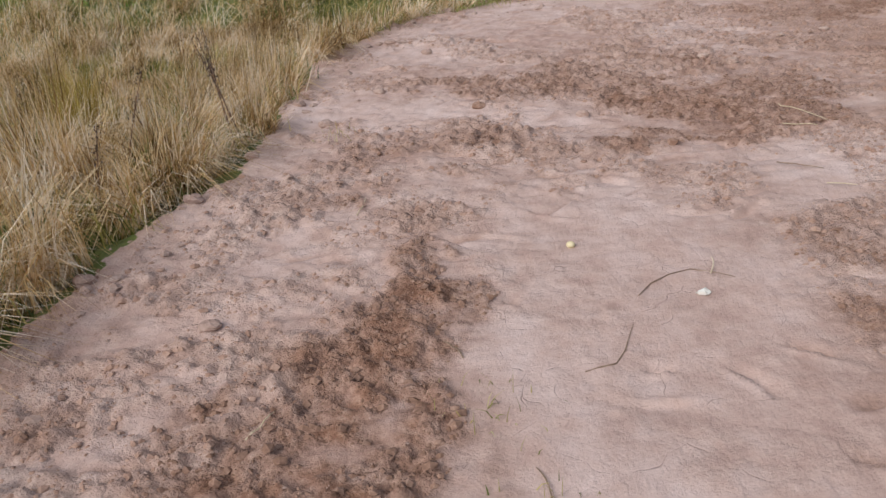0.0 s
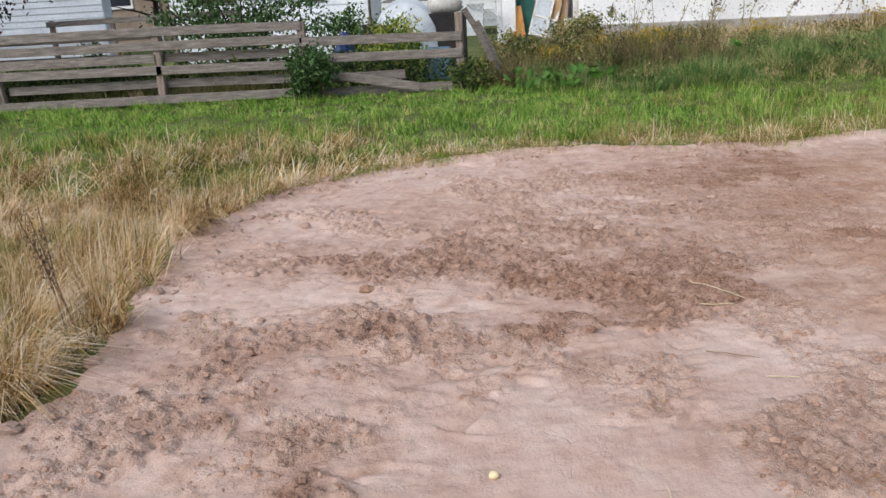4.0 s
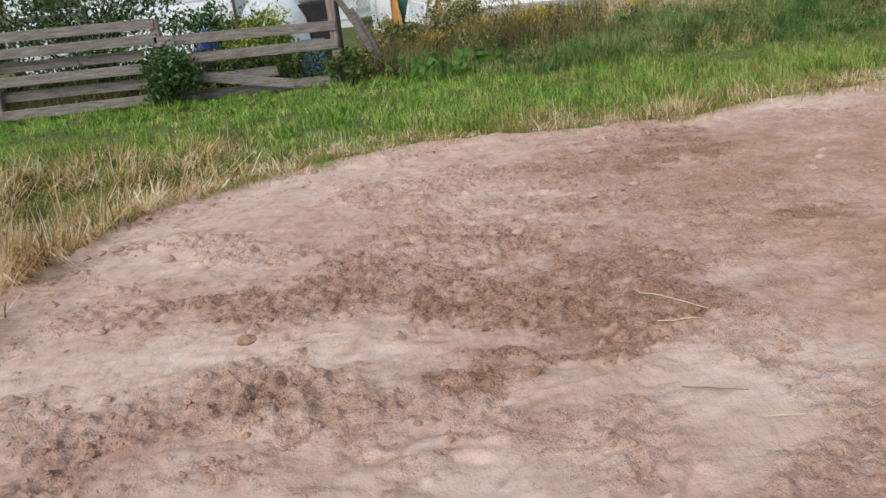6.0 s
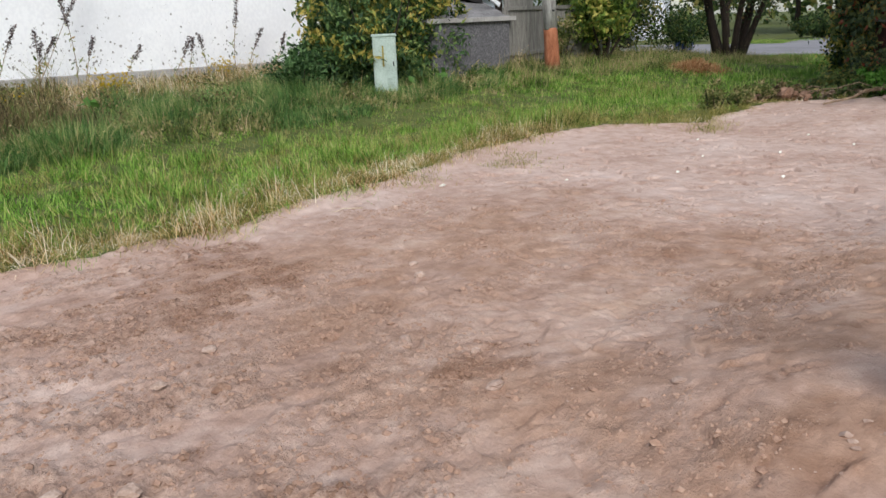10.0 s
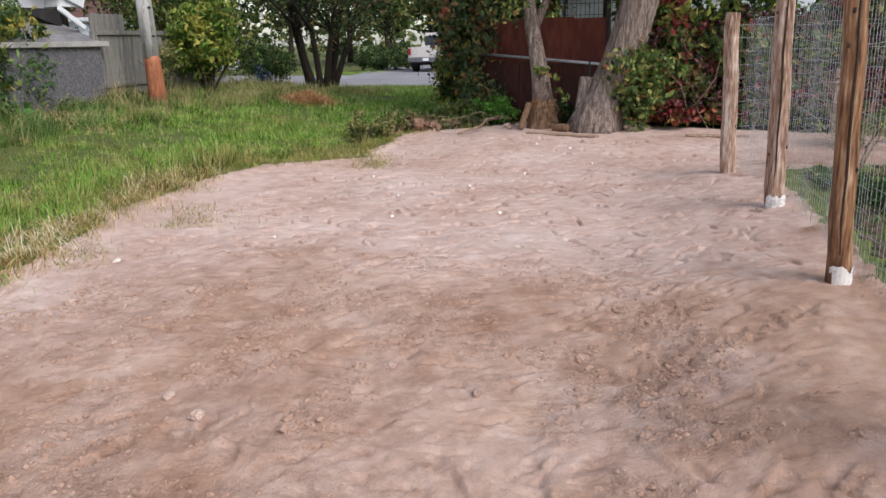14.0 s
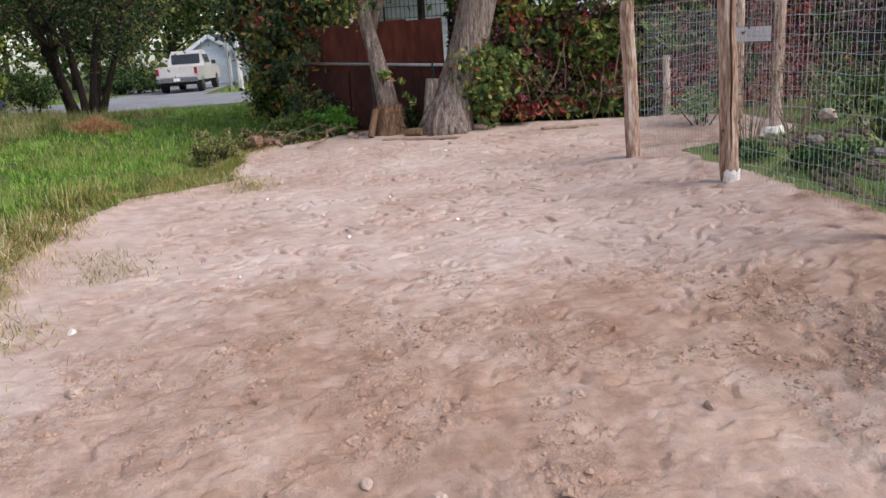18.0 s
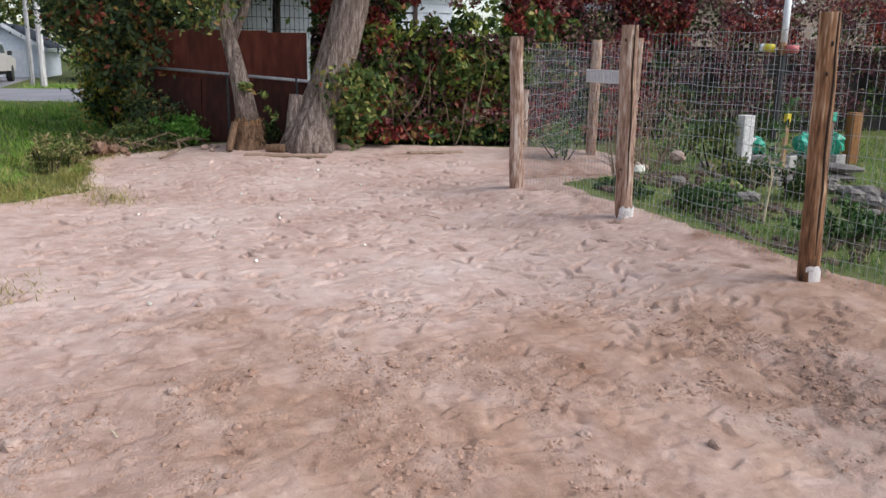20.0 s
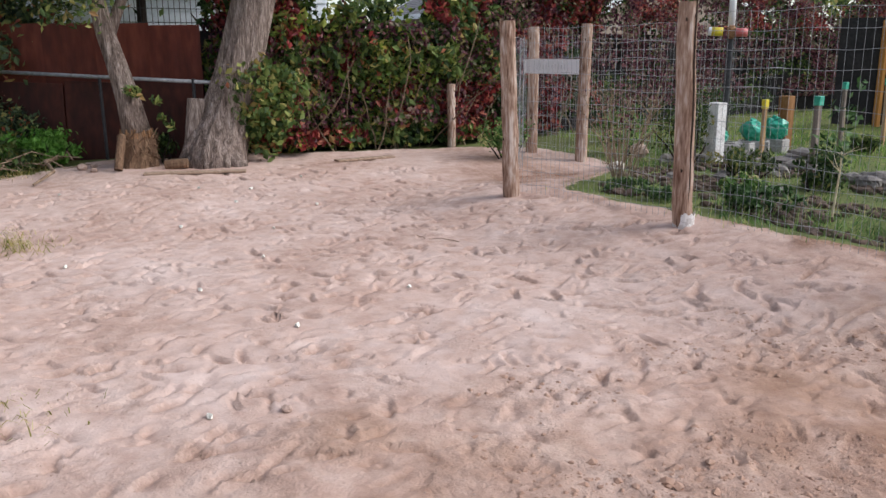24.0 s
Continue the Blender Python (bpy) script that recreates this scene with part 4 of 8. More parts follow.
meadow("rough_dry_grass", 26000, -16, -1.2, 5.0, 10.0, lambda x, y: left(x, y) & (fbm(x * 0.7 + 9, y * 0.7) > 0.44), (0.18, 0.42), (0.006, 0.012), 1.0, M_DRYGRASS, "flattened pale dry grass", 40, 0.12, -0.3, own=0.6, lodge=lodged)
# mown lane
lane_y = lambda x: np.interp(x, [-16, -2, 1, 4, 8, 12, 16, 20, 30], [9.8, 9.6, 9.6, 9.6, 10.0, 10.4, 10.0, 10.4, 10.6])
lane = lambda x, y: (inside(x, y) < -0.35) & (y > lane_y(x) - 0.5 + 0.5 * rng.random(np.shape(x)))
meadow("lane_grass", 135000, -16, 14, 9.2, 14.6, lane, (0.06, 0.16), (0.011, 0.02), 0.8, M_LANEGRASS, "bright green mown grass of the lane", 34, 0.06, short=True)
meadow("lane_grass", 48000, 12, 27, 9.4, 15.6, lambda x, y: lane(x, y) | (x > 16.5), (0.06, 0.16), (0.013, 0.024), 0.8, M_LANEGRASS, "bright green grass of the lane towards the street", 10, 0.12, short=True)
meadow("edge_grass", 46000, -2.2, 14, 8.4, 11.4, lambda x, y: (inside(x, y) < 0.02) & (inside(x, y) > -1.3 * rng.random(np.shape(x)) - 0.05), (0.05, 0.15), (0.004, 0.009), 1.0, M_EDGEGRASS, "yellowed trampled grass along the bare earth", 14, 0.08, short=True)
meadow("overhanging_grass", 7000, 6.0, 10.6, 8.4, 10.6, lambda x, y: (inside(x, y) < -0.14) & (inside(x, y) > -0.75) & (fbm(x * 1.1 + 4, y * 1.1, 3) > 0.47), (0.16, 0.34), (0.005, 0.01), 1.15, M_OLIVEGRASS, "long yellow-green grass drooping onto the earth", 46, 0.09, own=0.7)
meadow("matted_straw", 7000, -2.0, 9.6, 8.4, 10.8, lambda x, y: (inside(x, y) < 0.03) & (inside(x, y) > -0.6) & (fbm(x * 0.9 + 31, y * 0.9, 3) > 0.45), (0.12, 0.28), (0.004, 0.008), 1.3, M_DRYGRASS, "matted pale straw at the edge of the earth", 34, 0.09, own=0.9)
# rough bank below the white shed
bank = lambda x, y: y > 12.9 + 1.0 * fbm(x * 0.9, y * 0.2) + 0.8 * sst(3, 0, x) + 0.9 * sst(7, 11, x)
meadow("thicket_grass", 16000, 0.3, 12, 14.9, 19.6, lambda x, y: fbm(x * 0.9 + 2, y * 0.9) > 0.4, (0.14, 0.34), (0.007, 0.014), 0.8, M_THICKET, "brown withered grass under the wall", 22, 0.14)
meadow("thicket_grass", 9000, 0.2, 4.6, 14.2, 17.4, lambda x, y: bank(x, y) & (fbm(x * 1.3 + 12, y * 1.3) > 0.36), (0.35, 0.85), (0.007, 0.014), 0.7, M_THICKET, "tall withered brown weeds before the lean-to", 26, 0.12, own=0.7)
meadow("weed_bank", 34000, 0.3, 14.5, 13.2, 19.2, bank, (0.13, 0.34), (0.008, 0.016), 0.7, M_WEED, "rank green and brown weeds below the shed wall", 18, 0.14)
meadow("bank_grass", 56000, 0.8, 14, 12.6, 16.5, lambda x, y: bank(x, y) & (x < 12.5) & (y < 15.0 + 1.3 * sst(3, 6, x)) & (fbm(x * 0.8 + 3, y * 0.8) > 0.4), (0.16, 0.4), (0.007, 0.013), 0.6, M_SEDGE, "lush long green grass with yellowed tips", 60, 0.11, own=0.6)
meadow("bank_dry_grass", 16000, 4, 14, 15.5, 19.2, lambda x, y: fbm(x * 0.9, y * 0.9 + 7) > 0.5, (0.18, 0.42), (0.006, 0.012), 0.7, M_DRYGRASS, "dry pale grass under the wall", 20, 0.15)
meadow("yard_grass", 16000, -16, 0.2, 14.5, 19.5, lambda x, y: x < 1, (0.08, 0.24), (0.01, 0.02), 0.6, M_LANEGRASS, "grass of the yard behind the fence", 12, 0.15, short=True)
meadow("yard_weeds", 9000, -9, -3, 14.4, 15.2, lambda x, y: x < 1, (0.15, 0.5), (0.008, 0.016), 0.5, M_WEED, "weeds behind the fence boards", 14, 0.1)
meadow("verge_grass", 26000, 11.5, 24, 13.3, 16.6, lambda x, y: y > 13.6 - 0.4 * fbm(x, y), (0.1, 0.32), (0.009, 0.016), 0.7, M_WEED, "tangled weeds and grass along the plank fence", 16, 0.15, short=True)
# garden behind the wire
meadow("garden_grass", 40000, 3.5, 13, -4.0, 4.2, lambda x, y: (inside(x, y) < -0.04) & (fbm(x * 0.9, y * 0.9) > 0.33), (0.04, 0.12), (0.006, 0.012), 0.8, M_SEDGE, "uneven green grass of the garden behind the wire", 14, 0.1, short=True)
meadow("garden_lawn", 14000, 8, 18, -9, 0.8, lambda x, y: x > 8, (0.04, 0.12), (0.008, 0.014), 0.5, M_LANEGRASS, "short lawn", 10, 0.12, short=True)
meadow("far_lawn", 12000, 37.3, 42.0, 8, 24, lambda x, y: (y < 15.4) | (y > 20.5), (0.05, 0.14), (0.014, 0.024), 0.5, M_LANEGRASS, "verge across the street", 10, 0.15, short=True)
meadow("far_lawn", 14000, 25.2, 28.3, 4, 24, lambda x, y: x > 0, (0.05, 0.14), (0.012, 0.02), 0.5, M_LANEGRASS, "verge beside the street", 10, 0.15, short=True)


def tussock(x, y, n, h, mat, label, spread=0.1, w=(0.003, 0.007), lean=0.7):
    px, py = x + rng.normal(0, spread, n), y + rng.normal(0, spread, n)
    P = np.stack([px, py, surf(px, py) - 0.005], -1)
    V, F = blades(P, rng.uniform(h * 0.5, h, n), rng.uniform(w[0], w[1], n), np.abs(rng.normal(lean, 0.35, n)), rng.uniform(0, 6.28, n))
    return single("grass_tuft", (V, F), mat, (x, y, S(x, y)), label, "grass", "loose grass tufts", "stuff")


tussock(-3.65, 4.7, 300, 1.0, M_GOLDGRASS, "upright golden tuft of tall grass", 0.1, (0.004, 0.009), 0.16)
tussock(-4.25, 4.3, 200, 0.9, M_GOLDGRASS, "upright golden tuft of tall grass", 0.1, (0.004, 0.009), 0.18)
for tx, ty, tn, th in ((0.05, 1.62, 30, 0.1), (0.28, 1.18, 26, 0.09), (10.5, 8.95, 260, 0.16), (10.9, 9.1, 200, 0.16), (7.0, 9.15, 130, 0.1), (7.3, 9.5, 150, 0.12), (6.8, 9.35, 90, 0.1), (5.5, 9.3, 110, 0.12), (5.7, 9.45, 120, 0.13), (-1.4, 4.3, 18, 0.12), (0.9, 1.0, 20, 0.1)):
    tussock(tx, ty, tn, th, M_EDGEGRASS, "yellowish grass tuft on bare earth", 0.1 if tn < 100 else 0.17, lean=0.7 if tn < 100 else 1.1)
# straggling tufts along the lane's edge
rr = random.Random(33)
E_ = [p for p in EDGE if p[1] > 7.9]
for k in range(64):
    i = rr.randrange(len(E_) - 1)
    u, o = rr.random(), rr.uniform(-0.12, 0.22)
    x, y = E_[i][0] + (E_[i + 1][0] - E_[i][0]) * u, E_[i][1] + (E_[i + 1][1] - E_[i][1]) * u + o
    tussock(x, y, rr.randint(25, 80), rr.uniform(0.1, 0.24), rr.choice((M_EDGEGRASS, M_EDGEGRASS, M_LANEGRASS, M_DRYGRASS)), "straggling grass tuft at the lane's edge", rr.uniform(0.04, 0.14), lean=1.0)


def speckle(name, n, x0, x1, y0, y1, keep, z0, z1, size, mat, label, squash=0.5):
    """Small leaves of low weeds and herbs, standing z0 to z1 above the ground."""
    x, y = rng.uniform(x0, x1, 3 * n), rng.uniform(y0, y1, 3 * n)
    k = keep(x, y)
    x, y = x[k][:n], y[k][:n]
    top = z1(x, y) if callable(z1) else z1
    z = surf(x, y) + z0 + (top - z0) * rng.random(len(x)) ** 0.8
    return tagged(new(name, raw_mesh(name, *leaves(np.stack([x, y, z], -1), size, 0.2, squash), mat)), label, "weeds", kind="stuff")


hill = lambda x, y: (0.78 + 0.22 * sst(4.5, 2.5, x)) * (0.16 + 0.24 * sst(0.45, 0.7, fbm(x * 1.2 + 4, y * 1.2, 3))) * (1 + 0.9 * sst(4, 1.5, x))
speckle("bank_herbs", 15000, 0.4, 12.5, 13.4, 19.3, bank, 0.05, hill, (0.03, 0.08), M_WEED, "mixed leafy weeds on the bank")
speckle("brown_herbs", 9000, 0.2, 9.0, 14.6, 19.4, lambda x, y: bank(x, y) & (fbm(x * 1.1, y * 1.1 + 30) > 0.45), 0.05, lambda x, y: 1.2 * hill(x, y), (0.03, 0.08), M_THICKET, "brown withered weed thicket")
meadow("lane_straw", 30000, 1.5, 15, 9.6, 13.6, lambda x, y: lane(x, y) & (fbm(x * 1.5 + 11, y * 2.4 + 5, 3) > 0.49), (0.06, 0.2), (0.005, 0.01), 1.1, M_EDGEGRASS, "dry straw patches in the lane grass", 16, 0.1, short=True)
speckle("fence_weeds", 9000, -9.0, -0.3, 14.35, 15.3, lambda x, y: fbm(x * 1.2 + 3, y) > 0.42, 0.0, lambda x, y: 0.35 + 0.5 * fbm(x * 1.5, y * 1.5 + 9), (0.04, 0.09), M_LEAF_DARK, "dark leafy weeds behind the fence boards")

# ---------------------------------------------------------------- street
road_geo = Geo()
rx0, rx1 = 28.3, 37.2
rv, rf = [], []
for k in range(41):
    yy = -40 + k * 3
    for xx in (rx0, rx0 + 0.25, (rx0 + rx1) / 2, rx1 - 0.25, rx1):
        rv.append((xx, yy, G(xx, yy) + (0.0 if xx in (rx0, rx1) else 0.05 + 0.04 * (abs(xx - 32.75) < 1))))
for k in range(40):
    for c in range(4):
        a = k * 5 + c
        rf.append((a, a + 1, a + 6, a + 5))
part_road = single("road", Geo().add(rv, rf), M_ASPHALT, (32.75, 20, G(32.75, 20)), "pale worn asphalt street", "road", kind="structure", smooth=True)
dv = [(37.0, 16.0), (52, 17.4), (52, 24.0), (37.0, 20.5)]
drive = Geo().add([(x, y, G(x, y) + 0.03) for x, y in dv] + [(x, y, G(x, y) - 0.1) for x, y in dv], [(0, 1, 2, 3), (0, 4, 5, 1), (1, 5, 6, 2), (2, 6, 7, 3), (3, 7, 4, 0)])
single("pavement", drive, M_ASPHALT, (42, 19, G(42, 19)), "pale paved driveway beyond the street", "driveway", kind="structure")


# ---------------------------------------------------------------- rail fence along the lane
FY = 14.2
fence = thing("rail_fence", (-5.5, FY, G(-5.5, FY)), "weathered grey board fence with loose and sagging rails", "fence")


def fpost(x, top, w=0.13, lean=0.0, y=FY, par=None):
    z0 = G(x, y) - 0.15
    part("post", Geo().beam((x, y, z0), (x + lean, y, top), w, w, 0.012, (0, 1, 0)), M_GREYPOST, par or fence)


def frail(x0, z0, x1, z1, y=FY - 0.085, h=0.15, par=None, mat=None):
    part("rail", Geo().beam((x0, y, z0), (x1, y, z1), 0.03, h, 0.005), mat or M_GREYWOOD, par or fence)


for px, top, ln in ((-11.45, 1.36, 0.03), (-9.65, 1.42, 0.05), (-8.38, 1.46, -0.12), (-5.48, 1.34, 0.03), (-2.92, 1.28, 0.0), (-0.24, 1.3, 0.0), (-14.2, 1.4, 0.02), (-17, 1.4, 0)):
    fpost(px, top, lean=ln)
part("post_stub", Geo().beam((-8.62, FY + 0.02, G(-8.6, FY)), (-8.7, FY + 0.02, 1.02), 0.1, 0.1, 0.01, (0, 1, 0)), M_GREYPOST, fence)
# boards, from the open end to the far end; the lower ones hang down
for a, za, b, zb in ((-8.5, 1.24, -5.48, 1.25), (-5.5, 1.25, -2.9, 1.22), (-8.5, 1.02, -2.9, 1.0), (-2.95, 0.95, -0.2, 0.91), (-2.9, 0.66, -0.2, 0.64), (-8.4, 0.62, -5.4, 0.6), (-5.5, 0.6, -3.2, 0.58),
                     (-8.4, 0.09, -5.4, 0.1), (-5.4, 0.1, -3.1, 0.11), (-2.75, 0.44, -0.95, 0.1), (-8.45, 0.8, -5.5, 0.8)):
    frail(a, za, b, zb)
for a, za, b, zb in ((-8.45, 0.82, -5.6, 0.8), (-5.6, 0.8, -3.2, 0.78), (-8.3, 0.35, -5.5, 0.36), (-5.5, 0.36, -3.2, 0.34), (-8.3, 1.2, -5.5, 1.2), (-2.9, 0.3, -1.2, 0.32), (-2.9, 0.06, -0.4, 0.08)):
    frail(a, za, b, zb, FY + 0.085)
for a, za, b, zb in ((-17, 1.2, -11.4, 1.22), (-11.45, 1.3, -9.6, 1.3), (-17, 0.95, -11.4, 0.97), (-11.45, 1.06, -9.6, 1.08), (-17, 0.5, -11.4, 0.6), (-11.5, 0.6, -9.7, 0.6)):
    frail(a, za, b, zb)
for a, za, b, zb, o in ((-11.3, 0.95, -9.9, 0.02, -0.122), (-13.4, 0.15, -11.5, 0.35, -0.122), (-11.3, 0.75, -9.7, 0.78, 0.085), (-11.3, 0.4, -9.7, 0.42, 0.085), (-13.0, 0.1, -11.4, 0.75, 0.125)):
    frail(a, za, b, zb, FY + o)
gate = thing("wooden_gate", (-9.0, FY, G(-9, FY)), "sagging weathered board gate in the rail fence", "gate")
for za, zb in ((1.34, 1.5), (0.95, 0.86), (0.36, 0.26)):
    part("board", Geo().beam((-9.58, FY - 0.05, za), (-8.42, FY - 0.12, zb), 0.028, 0.14, 0.004), M_GREYWOOD, gate)
part("upright", Geo().beam((-9.5, FY + 0.0, 0.2), (-9.5, FY, 1.42), 0.04, 0.1, 0.004, (0, 1, 0)), M_GREYPOST, gate)
# warped boards leaning at the fence end
warp = thing("loose_boards", (0.15, FY + 0.15, G(0.1, FY)), "warped grey boards leaning against the fence end", "boards")
for k, (x0, z0, x1, z1, yy) in enumerate(((-0.15, 1.34, 0.3, 0.45, 0.1), (0.05, 1.12, 0.42, 0.3, 0.2))):
    g_ = Geo()
    pts = [(x0 + (x1 - x0) * u + 0.03 * math.sin(3.1 * u), FY + yy + 0.1 * u, z0 + (z1 - z0) * u) for u in (0, 0.25, 0.5, 0.75, 1)]
    for p, q in zip(pts, pts[1:]):
        g_.beam(p, q, 0.02, 0.1, 0.003)
    part("board", g_, M_GREYWOOD, warp)
# a second, far paddock fence
back = thing("rail_fence", (-6.5, 18.6, G(-6.5, 18.6)), "distant weathered board fence behind the yard", "fence")
for px in (-9.6, -8.2, -6.8, -5.4):
    fpost(px, 1.5, 0.1, y=18.6, par=back)
for z_ in (1.42, 1.15, 0.8):
    frail(-9.7, z_, -5.2, z_ + 0.05, 18.53, 0.12, back)


# ---------------------------------------------------------------- houses
def window(par, c, w, h, facing, mat=None, bars=1):
    """A framed pane with a sill on a wall that faces -y ('s'), +x ('e') or -x ('w')."""
    mat = mat or M_WHITETRIM
    x, y, z = c
    ax = (1, 0) if facing == "s" else (0, 1)
    n = {"s": (0, -1), "e": (1, 0), "w": (-1, 0)}[facing]

    def bar(u0, v0, u1, v1, d0, d1):
        cu, cv = (u0 + u1) / 2, (v0 + v1) / 2
        su, dm, dd = abs(u1 - u0), (d0 + d1) / 2, abs(d1 - d0)
        return ((x + ax[0] * cu + n[0] * dm, y + ax[1] * cu + n[1] * dm, z + cv), (su if ax[0] else dd, dd if ax[0] else su, abs(v1 - v0)))
    fr = Geo()
    t = 0.09
    for u0, v0, u1, v1 in ((-w / 2 - t, h / 2, w / 2 + t, h / 2 + t), (-w / 2 - t, -h / 2 - t, w / 2 + t, -h / 2), (-w / 2 - t, -h / 2, -w / 2, h / 2), (w / 2, -h / 2, w / 2 + t, h / 2)):
        fr.box(*bar(u0, v0, u1, v1, 0.0, 0.06), b=0.006)
    for k in range(bars):
        v0 = -h / 2 + h * (k + 1) / (bars + 1)
        fr.box(*bar(-w / 2, v0 - 0.025, w / 2, v0 + 0.025, 0.0, 0.04), b=0.004)
    f_ob = part("window", fr, mat, par)
    part("pane", Geo().box(*bar(-w / 2, -h / 2, w / 2, h / 2, 0.004, 0.014)), M_GLASS, f_ob)
    part("sill", Geo().box(*bar(-w / 2 - 0.12, -h / 2 - t - 0.05, w / 2 + 0.12, -h / 2 - t, 0.0, 0.1), b=0.006), mat, f_ob)


def lap(par, mat, x0, x1, y, z0, z1, facing, step=0.2, top=None):
    """Lapped siding boards on a wall, one part each; top(u): upper limit along the wall, for gables."""
    z_ = z0
    while z_ < z1 - 0.02:
        a, b = x0, x1
        zt = min(z_ + step, z1)
        if top:
            us = [x0 + (x1 - x0) * k / 60 for k in range(61)]
            us = [u for u in us if top(u) > zt - 0.3 * step]
            if len(us) < 2:
                break
            a, b = us[0], us[-1]
        pr = ((a, z_, 0.035), (b, z_, 0.035), (b, zt, 0.008), (a, zt, 0.008), (a, z_, 0.0), (b, z_, 0.0), (b, zt, 0.0), (a, zt, 0.0))
        if facing == "s":
            v = [(u, y - d, w) for u, w, d in pr]
        elif facing == "e":
            v = [(y + d, u, w) for u, w, d in pr]
        else:
            v = [(y - d, u, w) for u, w, d in pr]
        part("siding_board", Geo().add(v, [(0, 1, 2, 3), (4, 5, 1, 0), (3, 2, 6, 7), (0, 3, 7, 4), (1, 5, 6, 2)]), mat, par)
        z_ += step


def gable_house(name, at, sx, sy, eave, ridge, along, wall, roof, label, base=None, over=0.35, siding=True, trim=None, cat="house"):
    """A house with its south-west corner at at; the ridge runs along 'x' or 'y'. Returns it."""
    x0, y0, z0 = at
    x1, y1 = x0 + sx, y0 + sy
    h_ = thing(name, ((x0 + x1) / 2, (y0 + y1) / 2, z0), label, cat)
    body = Geo()
    trim = trim or M_WHITETRIM
    if along == "y":
        body.prism([(x0, z0), (x1, z0), (x1, eave), ((x0 + x1) / 2, ridge), (x0, eave)], y0, y1)
    else:
        o = Geo().prism([(y0, z0), (y1, z0), (y1, eave), ((y0 + y1) / 2, ridge), (y0, eave)], x0, x1)
        body.v, body.f = [(y, x, z) for x, y, z in o.v], o.f
    part("wall", body, wall, h_)
    if siding:
        if along == "y":
            xm = (x0 + x1) / 2
            lap(h_, wall, x0, x1, y0, z0 + 0.3, ridge, "s", top=lambda u: ridge - (ridge - eave) * abs(u - xm) / (sx / 2))
            lap(h_, wall, y0, y1, x1, z0 + 0.3, eave, "e")
            lap(h_, wall, y0, y1, x0, z0 + 0.3, eave, "w")
        else:
            lap(h_, wall, x0, x1, y0, z0 + 0.3, eave, "s")
            ym = (y0 + y1) / 2
            for xx, fc in ((x1, "e"), (x0, "w")):
                lap(h_, wall, y0, y1, xx, z0 + 0.3, ridge, fc, top=lambda u: ridge - (ridge - eave) * abs(u - ym) / (sy / 2))
    # two roof slabs with courses
    for sgn in (-1, 1):
        g_ = Geo()
        half = (sx if along == "y" else sy) / 2
        mid = (x0 + x1) / 2 if along == "y" else (y0 + y1) / 2
        ln0, ln1 = (y0 - over, y1 + over) if along == "y" else (x0 - over, x1 + over)
        sl = (ridge - eave) / half
        n_c = 12
        up_, dn_ = [(mid, ridge + 0.12)], []
        for k in range(n_c):
            u0, u1 = (half + over) * k / n_c, (half + over) * (k + 1) / n_c
            zb = ridge + 0.12 - sl * u1
            up_ += [(mid + sgn * u1, zb + 0.025), (mid + sgn * u1, zb)]
        u1 = half + over
        dn_ = [(mid + sgn * u1, ridge - sl * u1), (mid, ridge)]
        o = Geo().prism(up_ + dn_, ln0, ln1)
        g_.add(o.v if along == "y" else [(y, x, z) for x, y, z in o.v], o.f)
        part("roof", g_, roof, h_)
        fz = Geo()
        ue = half + over
        if along == "y":
            fz.beam((mid + sgn * (ue + 0.03), ln0, ridge - sl * ue + 0.02), (mid + sgn * (ue + 0.03), ln1, ridge - sl * ue + 0.02), 0.03, 0.2, 0.004)
            fz.beam((mid, ln0 - 0.03, ridge + 0.02), (mid + sgn * ue, ln0 - 0.03, ridge - sl * ue + 0.02), 0.03, 0.22, 0.004)
        else:
            fz.beam((ln0, mid + sgn * (ue + 0.03), ridge - sl * ue + 0.02), (ln1, mid + sgn * (ue + 0.03), ridge - sl * ue + 0.02), 0.03, 0.2, 0.004)
            for e in (ln0 - 0.03, ln1 + 0.03):
                fz.beam((e, mid, ridge + 0.02), (e, mid + sgn * ue, ridge - sl * ue + 0.02), 0.03, 0.22, 0.004)
        part("fascia", fz, trim, h_)
    return h_


zz = G(-15, 24)
h1 = gable_house("house", (-17.5, 27, zz), 5.2, 0.6, 3.95, 9.3, "y", M_SIDING_BLUE, M_ROOF_BROWN, "pale blue-white sided house with a steep gable", over=0.3)
wing1 = part("side_wing", Geo().box((-21.2, 30.2, 3.0), (7.4, 5.6, 6.0), b=0.01), M_SIDING, h1, "white sided wing")
lap(wing1, M_SIDING, -24.9, -17.55, 27.4, zz + 0.3, 6.0, "s")
part("corner_board", Geo().box((-17.5, 26.95, 3.4), (0.16, 0.06, 6.8), b=0.006), M_WHITETRIM, h1)
window(h1, (-20.9, 27.36, 1.7), 0.8, 1.7, "s", M_TRIM)
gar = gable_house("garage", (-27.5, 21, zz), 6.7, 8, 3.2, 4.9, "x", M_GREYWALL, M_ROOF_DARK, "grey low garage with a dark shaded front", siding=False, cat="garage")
# flat slab on the wall; its near-black carries the shade of an opening
part("door", Geo().box((-23.8, 20.97, 1.2), (5.0, 0.06, 2.3), b=0.01), M_DARK_AND_SHADE, gar, "dark slab as the shade of an open garage front")
part("eave_board", Geo().box((-24.2, 20.5, 2.92), (7.4, 0.06, 0.2), b=0.01), M_WHITETRIM, gar)
